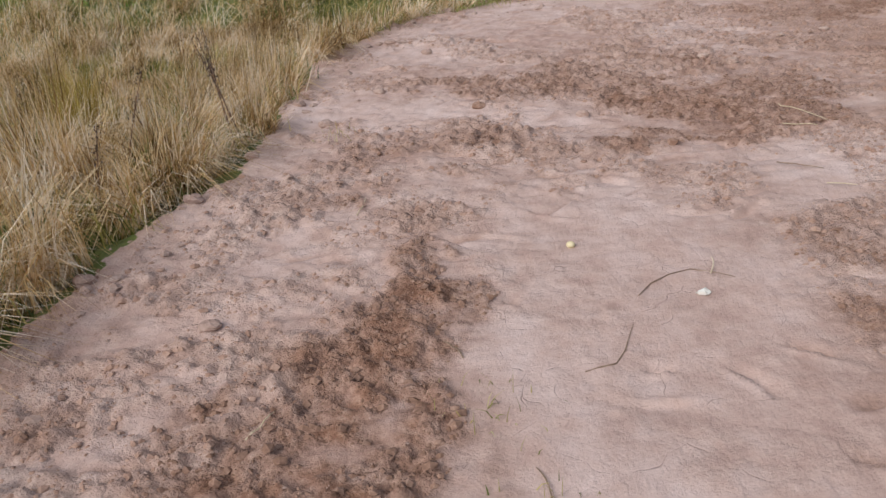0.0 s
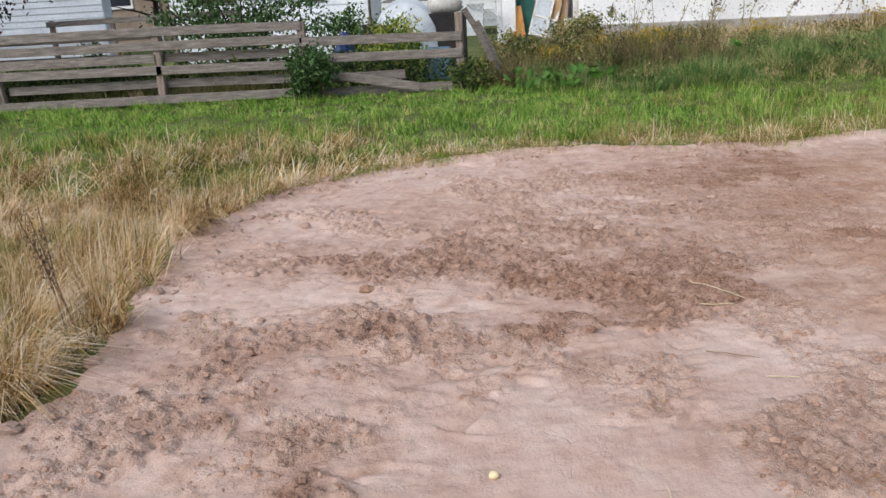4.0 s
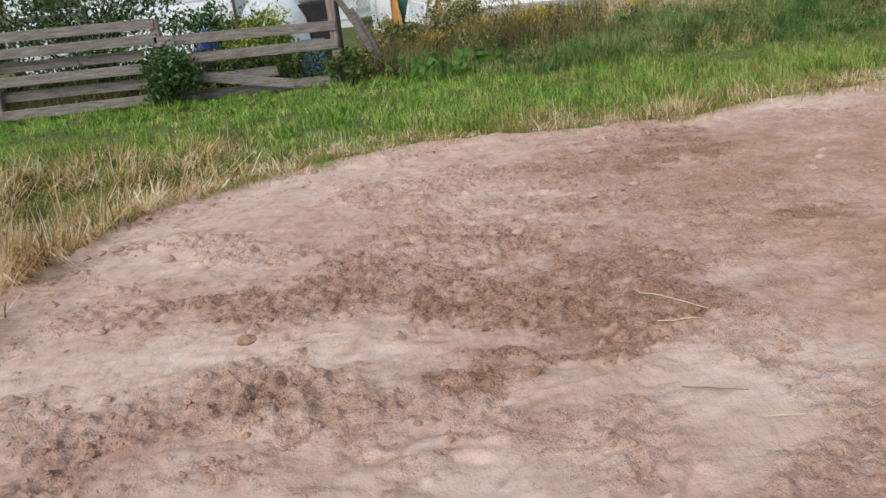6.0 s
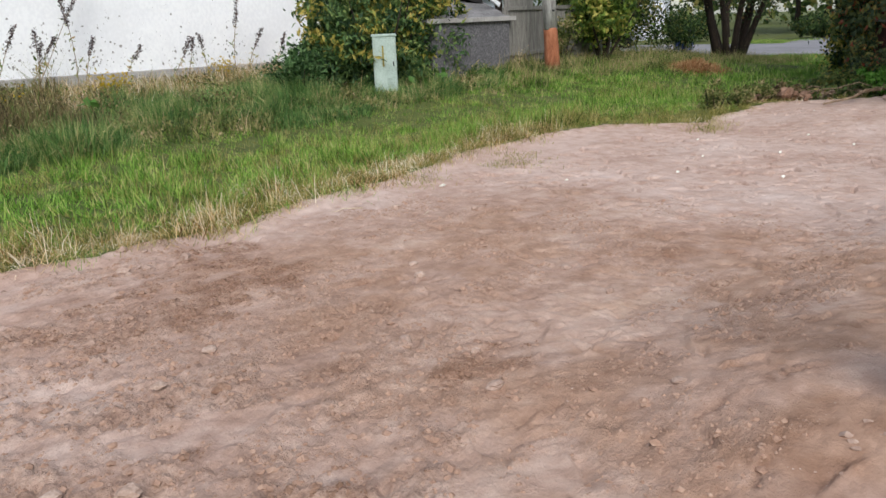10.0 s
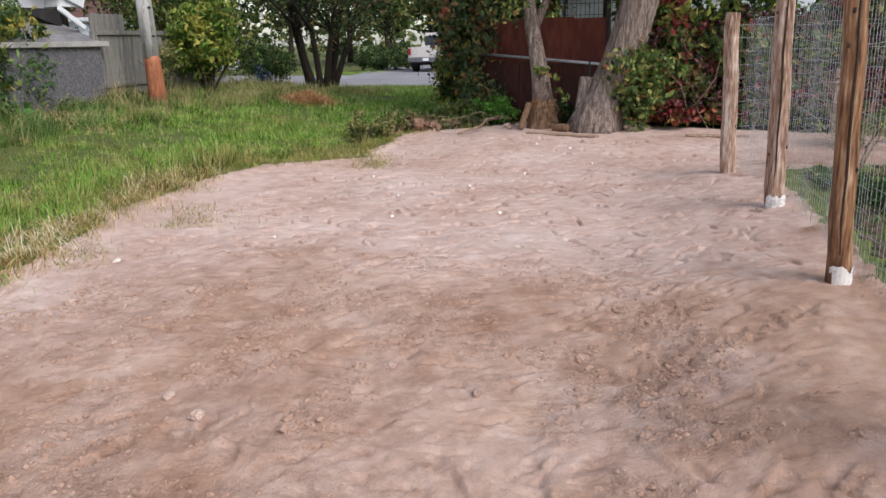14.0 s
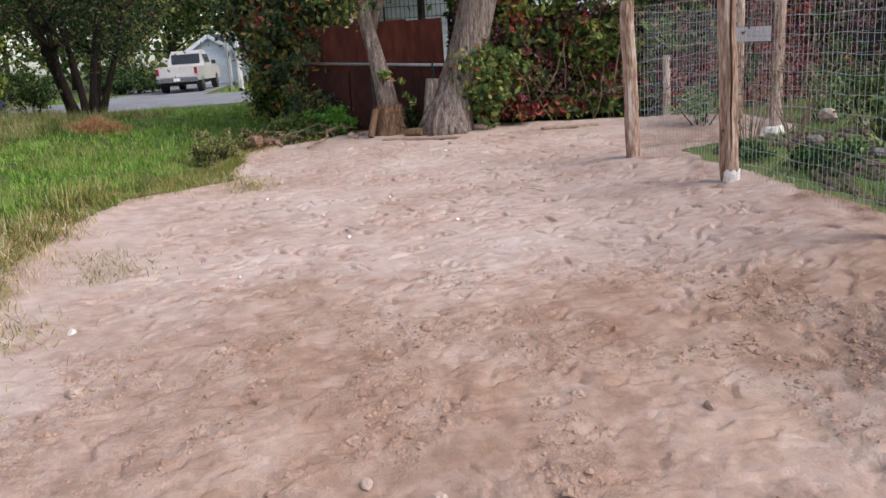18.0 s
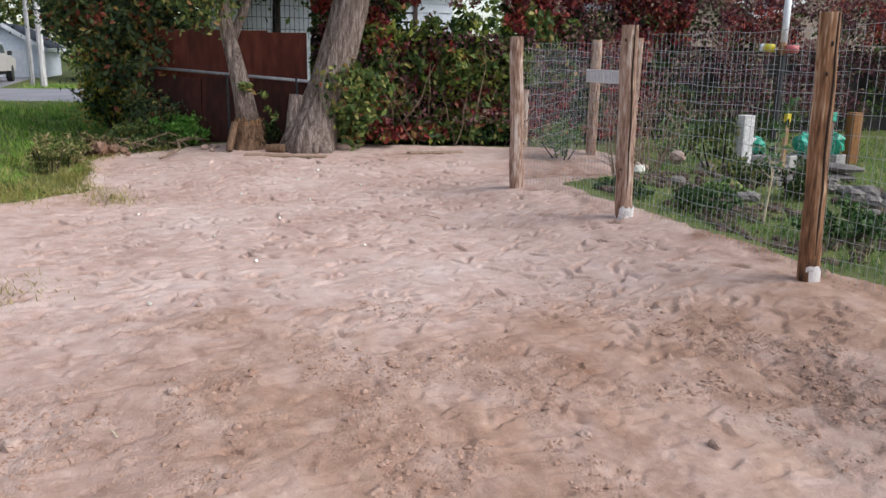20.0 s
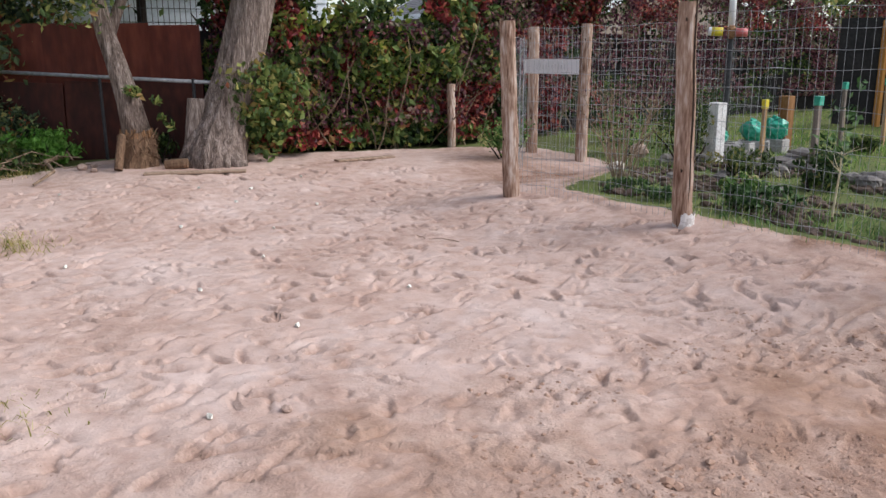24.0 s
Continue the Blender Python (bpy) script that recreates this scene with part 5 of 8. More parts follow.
hb = gable_house("house", (-20.5, 40, zz), 7.4, 8, 3.0, 4.8, "x", M_BEIGE, M_ROOF_BROWN, "distant beige rendered bungalow with brown roof", siding=False)
window(hb, (-17.6, 40, 2.4), 1.3, 0.95, "s", M_WHITETRIM, 0)
part("drainpipe", Geo().tube([(-15.6, 39.9, 0.2), (-15.6, 39.9, 3.0)], 0.05, 6), M_WHITETRIM, hb)
h2 = gable_house("house", (-8.9, 24, zz), 4.75, 4, 3.8, 5.2, "x", M_SIDING, M_ROOF_BROWN, "white sided cottage with brown trim and a brown roof", trim=M_TRIM)
window(h2, (-7.6, 24, 2.45), 0.95, 1.2, "s", M_TRIM)
part("boarded_pane", Geo().box((-7.6, 23.975, 2.45), (0.94, 0.02, 1.18)), M_OLIVEBOARD, h2, "olive boarded window pane")
window(h2, (-4.62, 24, 2.5), 0.25, 1.5, "s", M_TRIM, 0)
porch = part("porch", Geo().box((-3.55, 24.0, 1.65), (1.25, 2.3, 3.3), b=0.01), M_SIDING, h2)
lap(porch, M_SIDING, -4.17, -2.93, 22.85, zz + 0.5, 3.3, "s")
part("roof", Geo().box((-3.55, 23.6, 3.45), (1.6, 2.2, 0.12), (4, 0, 0), b=0.02), M_ROOF_BROWN, porch)
part("drainpipe", Geo().tube([(-2.95, 22.8, 0.0), (-2.95, 22.8, 3.25)], 0.04, 6), M_TRIM, h2)
window(h2, (-3.57, 22.82, 2.62), 0.46, 0.82, "s", M_TRIM)
h3 = gable_house("house", (-6.5, 42, zz), 9.0, 8, 2.75, 4.2, "x", M_SIDING, M_ROOF_GREY, "far white house with a grey roof and a small gable")
window(h3, (-2.8, 42, 1.85), 0.8, 0.75, "s", M_TRIM)
gb = part("gable", Geo().prism([(-2.6, 0.3), (-0.9, 0.3), (-0.9, 2.7), (-1.75, 4.0), (-2.6, 2.7)], 41.2, 42.2), M_SIDING, h3)
for a, b in (((-1.75, 4.12), (-2.85, 2.42)), ((-1.75, 4.12), (-0.65, 2.42))):
    part("bargeboard", Geo().beam((a[0], 41.1, a[1]), (b[0], 41.1, b[1]), 0.25, 0.14, 0.01), M_WHITETRIM, h3)
window(h3, (-1.35, 41.2, 1.95), 0.4, 0.8, "s", M_TRIM, 0)
window(h3, (-2.1, 41.2, 1.95), 0.3, 0.8, "s", M_TRIM, 0)
part("bay_window", Geo().box((0.0, 41.7, 1.6), (1.1, 0.8, 1.6), b=0.02), M_WHITETRIM, h3)
window(h3, (0.0, 41.3, 1.85), 0.6, 0.9, "s", M_TRIM, 0)
part("chimney", Geo().box((-0.7, 45, 4.4), (0.5, 0.5, 1.0), b=0.02), M_ROOF_BROWN, h3)
hx = gable_house("garage", (-3.6, 33, zz), 3.6, 5, 1.3, 1.42, "x", M_SIDING, M_ROOF_GREY, "low white garage behind the cottage", cat="garage")

# ---------------------------------------------------------------- white shed
zs = 0.3
shed = thing("white_shed", (8, 22, zs), "large white-painted shed with flaking paint on a concrete footing", "shed")
WX0, WX1, WR = 2.45, 11.3, 6.9
TURN = -0.15


def wy(x):
    """The front wall's line, a little askew to the lane."""
    return 20.9 + TURN * (x - WX0)


def skew(g_):
    g_.v = [(x, y + wy(x), z) for x, y, z in g_.v]
    return g_


part("wall", skew(Geo().prism([(WX0, 0.65), (WX1, 0.65), (WX1, 3.5), (WR, 5.6), (WX0, 3.9)], 0.0, 7.0)), M_STUCCO, shed, "white painted wall")
part("footing", skew(Geo().box(((WX0 + WX1) / 2, 3.5, 0.28), (WX1 - WX0 + 0.1, 7.12, 0.78), b=0.015)), M_CONCRETE, shed, "grey concrete footing")
flk = Geo()
rr = random.Random(5)
for k in range(620):
    fx = rr.choice((rr.uniform(WX0 + 0.1, WX1 - 1.5), rr.uniform(WX0 + 0.1, 7)))
    fz = 0.76 + abs(rr.gauss(0, 0.48))
    if fz > 3.0:
        continue
    s_ = 0.005 + 0.022 * rr.random() ** 3
    n_ = rr.randint(4, 7)
    pts = [(fx + s_ * rr.uniform(0.35, 1.5) * math.cos(6.283 * j / n_), fz + 1.2 * s_ * rr.uniform(0.35, 1.5) * math.sin(6.283 * j / n_)) for j in range(n_)]
    flk.add([(a, -0.004, b) for a, b in pts], [tuple(range(n_))])
tagged(part("flaked_paint", skew(flk), M_FLAKE, shed, "small grey spots where paint has flaked"), kind="stuff")
for sgn, xe, ze in ((-1, WX0 - 0.06, 3.88), (1, WX1 + 0.5, 3.26)):
    part("roof", skew(Geo().prism([(WR, 5.85), (xe, ze + 0.12), (xe, ze), (WR, 5.72)], -0.6, 7.4)), M_ROOF_DARK, shed)
    part("bargeboard", skew(Geo().beam((WR, -0.62, 5.72), (xe, -0.62, ze + 0.02), 0.05, 0.24, 0.006)), M_WHITETRIM, shed)
part("cable", Geo().tube([(9.0, wy(9) - 0.05, 5.2), (9.02, wy(9) - 0.05, 3.0), (9.0, wy(9) - 0.05, 2.3)], 0.02, 5), M_DARKMETAL, shed)
# open lean-to at its end, full of timber
lean = thing("lean_to", (1.3, 21.3, zs), "open lean-to at the shed's end, crammed with old doors and timber", "shed")
ly = 20.95
part("side_wall", Geo().box((0.52, ly + 0.8, 1.55), (0.1, 1.7, 2.5), b=0.006), M_STUCCO, lean)
part("jamb", Geo().box((0.75, ly, 1.55), (0.36, 0.1, 2.5), (0, 0, -14), b=0.006), M_STUCCO, lean)
part("jamb", Geo().box((2.38, ly, 1.6), (0.12, 0.12, 2.6), b=0.006), M_WHITEPAINT, lean)
part("back_wall", Geo().box((1.5, ly + 1.6, 1.5), (2.0, 0.1, 2.6)), M_WHITEPAINT, lean)
part("floor", Geo().box((1.5, ly + 1.6, 0.42), (2.0, 3.2, 0.12)), M_CONCRETE, lean)
rf_ = Geo()
arc_ = [(0.25 + 2.35 * k / 6, 2.66 + 0.46 * math.sin(k / 4)) for k in range(7)]
rf_.prism(arc_ + [(a, z + 0.09) for a, z in arc_[::-1]], ly - 0.55, ly + 1.2)
part("roof", rf_, M_ROOF_GREY, lean, "curved grey felt roof")
part("valance", Geo().box((1.75, ly - 0.52, 2.86), (1.6, 0.05, 0.3), (0, -8, 0), b=0.005), M_ROOF_GREY, lean)


def lean_board(name, x, y, w, h, tilt, swing, mat, label, cat, z0=0.48, t=0.04):
    ob = single(name, Geo().box((0, 0, h / 2), (w, t, h), b=0.005), mat, (0, 0, 0), label, cat)
    ob.matrix_basis = pose(x, y, z0, tilt, swing, 0)
    return ob


lean_board("panel", 1.12, ly + 0.2, 0.5, 1.25, -8, 2, M_GREENPANEL, "dark green panel leaning in the lean-to", "panel")
lean_board("old_door", 1.5, ly + 0.7, 0.62, 1.95, -6, 6, M_WHITETRIM, "old white door propped among timber", "door")
lean_board("old_door", 1.75, ly + 0.3, 0.46, 1.3, -14, 14, M_FILM, "pale blue glazed door leaning", "door")
lean_board("timber", 2.02, ly + 0.2, 0.14, 2.5, -6, 10, M_RAWWOOD, "long raw timber leaning by the jamb", "timber", t=0.08)
lean_board("timber", 1.88, ly + 0.35, 0.1, 2.3, -8, 8, M_GREYWOOD, "grey plank leaning by the jamb", "timber", t=0.05)
for k, (x, w, h, tl, sw, m_) in enumerate(((1.8, 0.2, 2.35, -7, 11, M_RAWWOOD), (1.72, 0.07, 2.35, -7, 13, M_TANPLANK), (2.12, 0.08, 2.3, -5, 6, M_TANPLANK))):
    lean_board("timber", x, ly + 0.02 + 0.06 * k, w, h, tl, sw, m_, "old plank in a leaning stack of timber", "timber")
for x, h, sw in ((1.42, 0.95, 16), (1.58, 0.88, 19)):
    ow = thing("old_window", (0, 0, 0), "old white glazed window sash leaning in the lean-to", "window")
    fr = Geo()
    for px in (-0.2, 0.2):
        fr.box((px, 0, h / 2), (0.05, 0.04, h), b=0.004)
    for pz in (0.03, h / 2, h - 0.03):
        fr.box((0, 0, pz), (0.35, 0.036, 0.05), b=0.004)
    part("frame", fr, M_WHITEPAINT, ow)
    part("pane", Geo().box((0, 0, h / 2), (0.36, 0.01, h - 0.06)), M_FILM, ow)
    ow.matrix_basis = pose(x, ly - 0.12 + 0.6 * (x - 1.42), 0.48, -10, sw, 0)
lean_board("timber", 1.02, ly - 0.1, 0.28, 0.75, -12, -8, M_ORANGEWOOD, "orange board leaning at the doorway", "board")
lean_board("timber", 2.1, ly + 1.3, 0.3, 1.1, -3, 3, M_TRIM, "rusty dark sheet in the lean-to", "sheet", z0=1.7)
single("bucket", Geo().tube([(2.2, ly - 0.25, 0.62), (2.2, ly - 0.25, 0.88)], [0.1, 0.13], 10), M_WHITETRIM, (2.2, ly - 0.25, 0.62), "white bucket at the shed corner", "bucket")
tr = thing("lattice_panel", (0.05, 20.4, 0.7), "white diagonal lattice panel", "lattice")
lt = Geo()
for k in range(9):
    u = -0.45 + k * 0.12
    lt.beam((0.05 + max(u - 0.25, -0.45), 20.4, 0.95 + max(0, -0.2 - u)), (0.05 + min(u + 0.25, 0.5), 20.4, 1.42), 0.01, 0.02, 0)
    lt.beam((0.05 + min(u + 0.25, 0.5), 20.41, 0.95), (0.05 + max(u - 0.25, -0.45), 20.41, 1.42), 0.01, 0.02, 0)
part("slats", lt, M_WHITETRIM, tr)
part("rail", Geo().box((0.08, 20.4, 1.44), (1.05, 0.04, 0.05), b=0.004), M_WHITETRIM, tr)
part("post", Geo().box((-0.46, 20.4, 0.85), (0.06, 0.06, 1.3), b=0.004), M_WHITETRIM, tr)

# gabled wing beside the shed, pebbledash annex and plank fence
wing = thing("shed_wing", (12.0, 17.5, 0.2), "white gabled wing of the shed with wide white bargeboards", "shed")
part("wall", Geo().prism([(11.75, 0.1), (13.35, 0.1), (13.35, 2.2), (11.75, 2.8)], 16.25, 18.5), M_STUCCO, wing)
for a_, b_ in (((11.4, 3.12), (13.9, 2.19)),):
    part("roof", Geo().prism([a_, b_, (b_[0], b_[1] - 0.07), (a_[0], a_[1] - 0.07)], 15.9, 18.6), M_ROOF_GREY, wing)
    part("bargeboard", Geo().beam((a_[0], 15.86, a_[1] - 0.06), (b_[0], 15.86, b_[1] - 0.06), 0.05, 0.2, 0.006), M_WHITETRIM, wing)
part("soffit", Geo().prism([(13.35, 2.3), (13.87, 2.1), (13.87, 2.06), (13.35, 2.06)], 15.9, 18.5), M_WHITETRIM, wing)
an = thing("low_annex", (12.8, 15.8, 0.2), "low pebbledash annex with a sloping felt roof", "shed")
part("wall", Geo().prism([(11.2, 0.1), (13.4, 0.1), (13.4, 1.36), (11.2, 1.4)], 15.2, 16.2), M_PEBBLE, an)
part("roof", Geo().box((12.3, 15.75, 1.6), (2.5, 1.25, 0.05), (22, 0, 0), 0.008), M_ROOF_GREY, an)
part("fascia", Geo().box((12.3, 15.14, 1.4), (2.5, 0.04, 0.09), (0, 0, 0), 0.005), M_CONCRETE, an)
# solid near-black block in place of the shade under the eave
part("gap", Geo().prism([(12.3, 2.02), (13.42, 2.02), (13.46, 1.7), (12.9, 1.86)], 16.0, 16.22), M_DARK_AND_SHADE, an, "dark block as the shade in the gap under the eave")
part("corner_board", Geo().beam((12.95, 15.6, 2.02), (13.55, 15.6, 1.68), 0.04, 0.09, 0.004), M_WHITETRIM, an)
pf = thing("plank_fence", (15.5, 15.4, 0.3), "weathered grey vertical plank fence", "fence")
rr = random.Random(3)
for k in range(30):
    x = 13.58 + k * 0.138
    t_ = 1.58 + 0.015 * rr.uniform(-1, 1)
    y = 15.36 + 0.1 * (x - 13.6)
    part("plank", Geo().box((x, y + 0.006 * rr.uniform(-1, 1), (0.15 + t_) / 2), (0.128, 0.024, t_ - 0.15), (0, rr.uniform(-0.7, 0.7), 0), 0.003), M_PLANK, pf)
for z_ in (0.66, 1.6):
    part("rail", Geo().beam((13.52, 15.32, z_), (17.75, 15.74, z_), 0.04, 0.085, 0.005), M_PLANK, pf)
for x in (13.5, 15.6, 17.7):
    part("post", Geo().box((x, 15.42 + 0.1 * (x - 13.6), 0.85), (0.09, 0.09, 1.55), b=0.006), M_PLANK, pf)
single("boarded_panel", Geo().box((14.15, 15.6, 1.1), (0.92, 0.05, 1.68), b=0.006), M_PLANK, (14.15, 15.6, 0.25), "grey boarded panel standing behind the plank fence", "panel")

# utility pole
up = thing("utility_pole", (14.1, 14.6, G(14.1, 14.6)), "leaning grey utility pole with orange bare wood near its foot", "pole")
gz = G(14.1, 14.6)
pole_at = lambda z: (14.1 - 0.062 * (z - gz), 14.6 + 0.02 * (z - gz), z)
part("shaft", Geo().tube([pole_at(z) for z in (gz + 0.82, gz + 2, gz + 4, gz + 6, gz + 8.5)], [0.145, 0.14, 0.135, 0.125, 0.11], 14, 0.03, 2), M_POLE, up, smooth=True)
part("foot", Geo().tube([pole_at(z) for z in (gz - 0.15, gz + 0.25, gz + 0.5, gz + 0.72, gz + 0.85)], [0.175, 0.164, 0.157, 0.15, 0.147], 14, 0.05, 3), M_SCAR, up, "orange-brown bare wood foot", True)
for zk in (1.2, 1.7, 2.3, 2.6):
    a, b, c = pole_at(gz + zk)
    part("staple", Geo().box((a - 0.05, b - 0.14, c), (0.05, 0.03, 0.03)), M_DARKMETAL, up)
part("wire", Geo().tube([pole_at(7.6), (12, 17, 5.6), (9.0, wy(9), 4.9)], 0.012, 4), M_DARKMETAL, up)
part("wire", Geo().tube([pole_at(7.8), (24, 18, 6.6), (45, 24, 7.5)], 0.012, 4), M_DARKMETAL, up)

# service cabinet
cb = thing("service_cabinet", (9.83, 14.97, G(9.83, 14.97)), "pale green metal service cabinet standing in weeds", "cabinet")
cz = 0.08
RB = Euler((0, 0, radians(-38))).to_matrix()


def cab(g_):
    g_.v = [tuple(Vector((9.83, 14.97, cz)) + RB @ Vector(p)) for p in g_.v]
    return g_


part("body", cab(Geo().box((0, 0, 0.52), (0.42, 0.3, 1.16), b=0.012)), M_BOX, cb)
part("lid", cab(Geo().box((0, 0, 1.115), (0.45, 0.33, 0.05), b=0.012)), M_BOX, cb)
part("door", cab(Geo().box((0.01, -0.156, 0.56), (0.36, 0.014, 0.98), b=0.005)), M_BOX, cb)
part("warning_label", cab(Geo().box((-0.03, -0.167, 0.76), (0.03, 0.006, 0.36))), M_BOXVENT, cb, "yellowish label strip")
for k in range(5):
    part("vent_slat", cab(Geo().box((0.08, -0.167, 0.22 + 0.035 * k), (0.09, 0.008, 0.014), (25, 0, 0))), M_BOX, cb)
part("latch", cab(Geo().box((0.15, -0.17, 0.62), (0.02, 0.02, 0.08), b=0.004)), M_DARKMETAL, cb)

# yard things seen over the rail fence
dome = Geo()
dv_, df_ = [], []
for i in range(7):
    for k in range(9):
        a, t = math.pi * k / 8, i / 6
        dv_.append((-1.45 + 0.68 * math.cos(a), 17.0 + 1.1 * t, 0.35 + 1.16 * max(0.0, math.sin(a)) ** 0.6 * (1 - 0.05 * math.cos(6 * t))))
for i in range(6):
    for k in range(8):
        a = i * 9 + k
        df_.append((a, a + 1, a + 10, a + 9))
df_ += [tuple(range(8, -1, -1)), tuple(range(54, 63))]
single("plastic_cover", dome.add(dv_, df_), M_FILM, (-1.45, 17.5, 0.1), "domed clear plastic plant cover", "plant cover", smooth=True)
single("tank", Geo().tube([(-0.96, 17.2, 1.4), (-0.92, 17.2, 1.4), (-0.84, 17.2, 1.4), (-0.4, 17.25, 1.4), (-0.32, 17.25, 1.4), (-0.28, 17.25, 1.4)], [0.05, 0.14, 0.185, 0.185, 0.14, 0.05], 16), M_TANK, (-0.6, 17.2, 1.22), "stained whitish cylindrical tank on a stand", "tank", smooth=True)
single("tank_stand", Geo().box((-0.6, 17.25, 0.65), (0.8, 0.35, 1.15), b=0.01), M_DARK_AND_SHADE, (-0.6, 17.25, 0.05), "dark stand under the tank", "stand")
bt = Geo()
bt.lump((-2.7, 17.0, 0.62), (0.2, 0.18, 0.36), 4, 0.22, 9, 6)
single("tarpaulin", bt, M_BLUE, (-2.7, 17, 0.0), "crumpled blue tarpaulin over a cart", "tarpaulin")
single("crate", Geo().box((-0.75, 16.2, 0.32), (0.5, 0.4, 0.6), b=0.02), M_TEALBOX, (-0.75, 16.2, 0.0), "pale blue plastic crate", "crate")
single("crate", Geo().box((-1.5, 16.3, 0.2), (0.5, 0.35, 0.42), b=0.02), M_BLUE, (-1.5, 16.3, 0.0), "blue plastic crate in the yard", "crate")
single("cart", Geo().box((-2.0, 17.2, 0.54), (0.6, 0.4, 1.1), b=0.03), M_DARK_AND_SHADE, (-2, 17.2, 0.0), "dark grey garden cart body", "cart")

# ---------------------------------------------------------------- trees and shrubs
def limb_path(p, d, ln, n, rr, wob=0.18, rise=0.0):
    p, d = Vector(p), Vector(d).normalized()
    out = [p.copy()]
    for _ in range(n):
        d = (d + Vector((rr.uniform(-wob, wob), rr.uniform(-wob, wob), rr.uniform(-wob, wob) + rise))).normalized()
        p = p + d * (ln / n)
        out.append(p.copy())
    return out


def tree(name, x, y, h, crown, mat, label, bark=None, stems=1, r=0.16, size=(0.06, 0.13), k=90, per=90, fork=0.35, limbs=7, seed=1, squash=0.55, cat="tree", z=None, spread=0.25, twigs=True):
    """A tapered trunk with limbs, and a crown of leaf clumps; crown: centre height, half width, half height."""
    rr = random.Random(seed)
    z0 = (G(x, y) if z is None else z) - 0.1
    t = thing(name, (x, y, z0 + 0.1), label, cat)
    cz_, cw, ch = crown
    tr_ = Geo()
    for s in range(stems):
        a = 6.283 * s / max(stems, 1) + rr.uniform(-0.4, 0.4)
        o = 0.0 if stems == 1 else 0.22 * r * stems
        d = (spread * math.cos(a), spread * math.sin(a), 1) if stems > 1 else (rr.uniform(-0.05, 0.05), rr.uniform(-0.05, 0.05), 1)
        pts = limb_path((x + o * math.cos(a), y + o * math.sin(a), z0), d, h * rr.uniform(0.85, 1.0), 8, rr, 0.07)
        tr_.tube(pts, [r * (1.35 if i == 0 else 1 - 0.1 * i) * (1 if stems == 1 else 0.75) for i in range(9)], 9, 0.08, seed + s)
        for _ in range(limbs):
            i = rr.randint(max(1, int(8 * fork)), 7)
            b = rr.uniform(0, 6.283)
            lp = limb_path(pts[i], (math.cos(b), math.sin(b), rr.uniform(0.2, 0.9)), cw * rr.uniform(0.6, 1.0), 5, rr, 0.2)
            tr_.tube(lp, [r * 0.42 * (1 - 0.17 * j) for j in range(6)], 6, 0.1, seed + i)
    part("trunk", tr_, bark or M_DARKBARK, t, smooth=True)
    part("crown", leaves(clumps((x, y, cz_), (cw, cw, ch), k, per), size, 0.4, squash), mat, t)
    return t


def shrub(name, x, y, h, w, mat, label, k=60, per=60, size=(0.05, 0.11), seed=1, stems=6, cat="shrub", bark=None, deep=None, low=0.0, squash=0.5):
    rr = random.Random(seed)
    z0 = G(x, y)
    t = thing(name, (x, y, z0), label, cat)
    st = Geo()
    for s in range(stems):
        a = 6.283 * s / stems + rr.uniform(-0.3, 0.3)
        pts = limb_path((x + 0.08 * math.cos(a), y + 0.08 * math.sin(a), z0 - 0.05), (0.45 * math.cos(a) * w / h, 0.45 * math.sin(a) * w / h, 1), h * 0.85, 5, rr, 0.15)
        st.tube(pts, [0.03 * max(0.5, h / 2) * (1 - 0.16 * j) for j in range(6)], 6, 0.1, s)
    part("stem_clump", st, bark or M_DARKBARK, t)
    C = clumps((x, y, z0 + h * 0.52 + low), (w / 2, (deep or w) / 2, h * 0.5), k, per, 0.8, 0.35, 0.34)
    C = C[C[:, 2] > z0 + 0.03]
    part("leaves", leaves(C, size, 0.5, squash), mat, t)
    return t


eb = thing("bush", (10.55, 15.85, G(10.5, 15.85)), "dense round bush with leaves turning yellow on top", "shrub")
st_ = Geo()
rr = random.Random(3)
for k in range(9):
    a = 0.7 * k
    st_.tube(limb_path((10.55 + 0.2 * math.cos(a), 15.85 + 0.15 * math.sin(a), G(10.5, 15.85) - 0.05), (0.5 * math.cos(a), 0.3 * math.sin(a), 1), 1.9, 5, rr, 0.15), [0.04, 0.034, 0.028, 0.02, 0.014, 0.008], 6, 0.1, k)
part("stem_clump", st_, M_DARKBARK, eb)
low_, top_ = [], []
for cx, cy, cz_, ax, ay, az in ((9.3, 15.3, 1.2, 1.05, 0.8, 1.0), (10.55, 15.2, 1.1, 1.15, 0.8, 1.0), (9.95, 15.35, 1.92, 0.88, 0.7, 0.8), (11.05, 15.2, 1.35, 0.75, 0.6, 0.75), (8.75, 15.2, 0.72, 0.75, 0.6, 0.5), (9.5, 14.95, 0.6, 0.9, 0.5, 0.5), (10.9, 15.0, 0.55, 0.8, 0.5, 0.5)):
    cx, cy = cx + 0.5, cy + 0.62
    C = clumps((cx, cy, cz_), (ax, ay, az), int(60 * ax), 90, 0.7, 0.5, 0.32)
    low_.append(C[C[:, 2] > 0.15])
    C = clumps((cx, cy - 0.05, cz_ + 0.12), (ax, ay, az), int(52 * ax), 50, 0.6, 0.8, 0.28)
    top_.append(C[(C[:, 2] > cz_ + 0.05 * az) & (C[:, 2] > 0.75)])
part("leaves", leaves(np.concatenate(low_), (0.08, 0.17), 0.8, 0.38), M_BUSHGREEN, eb)
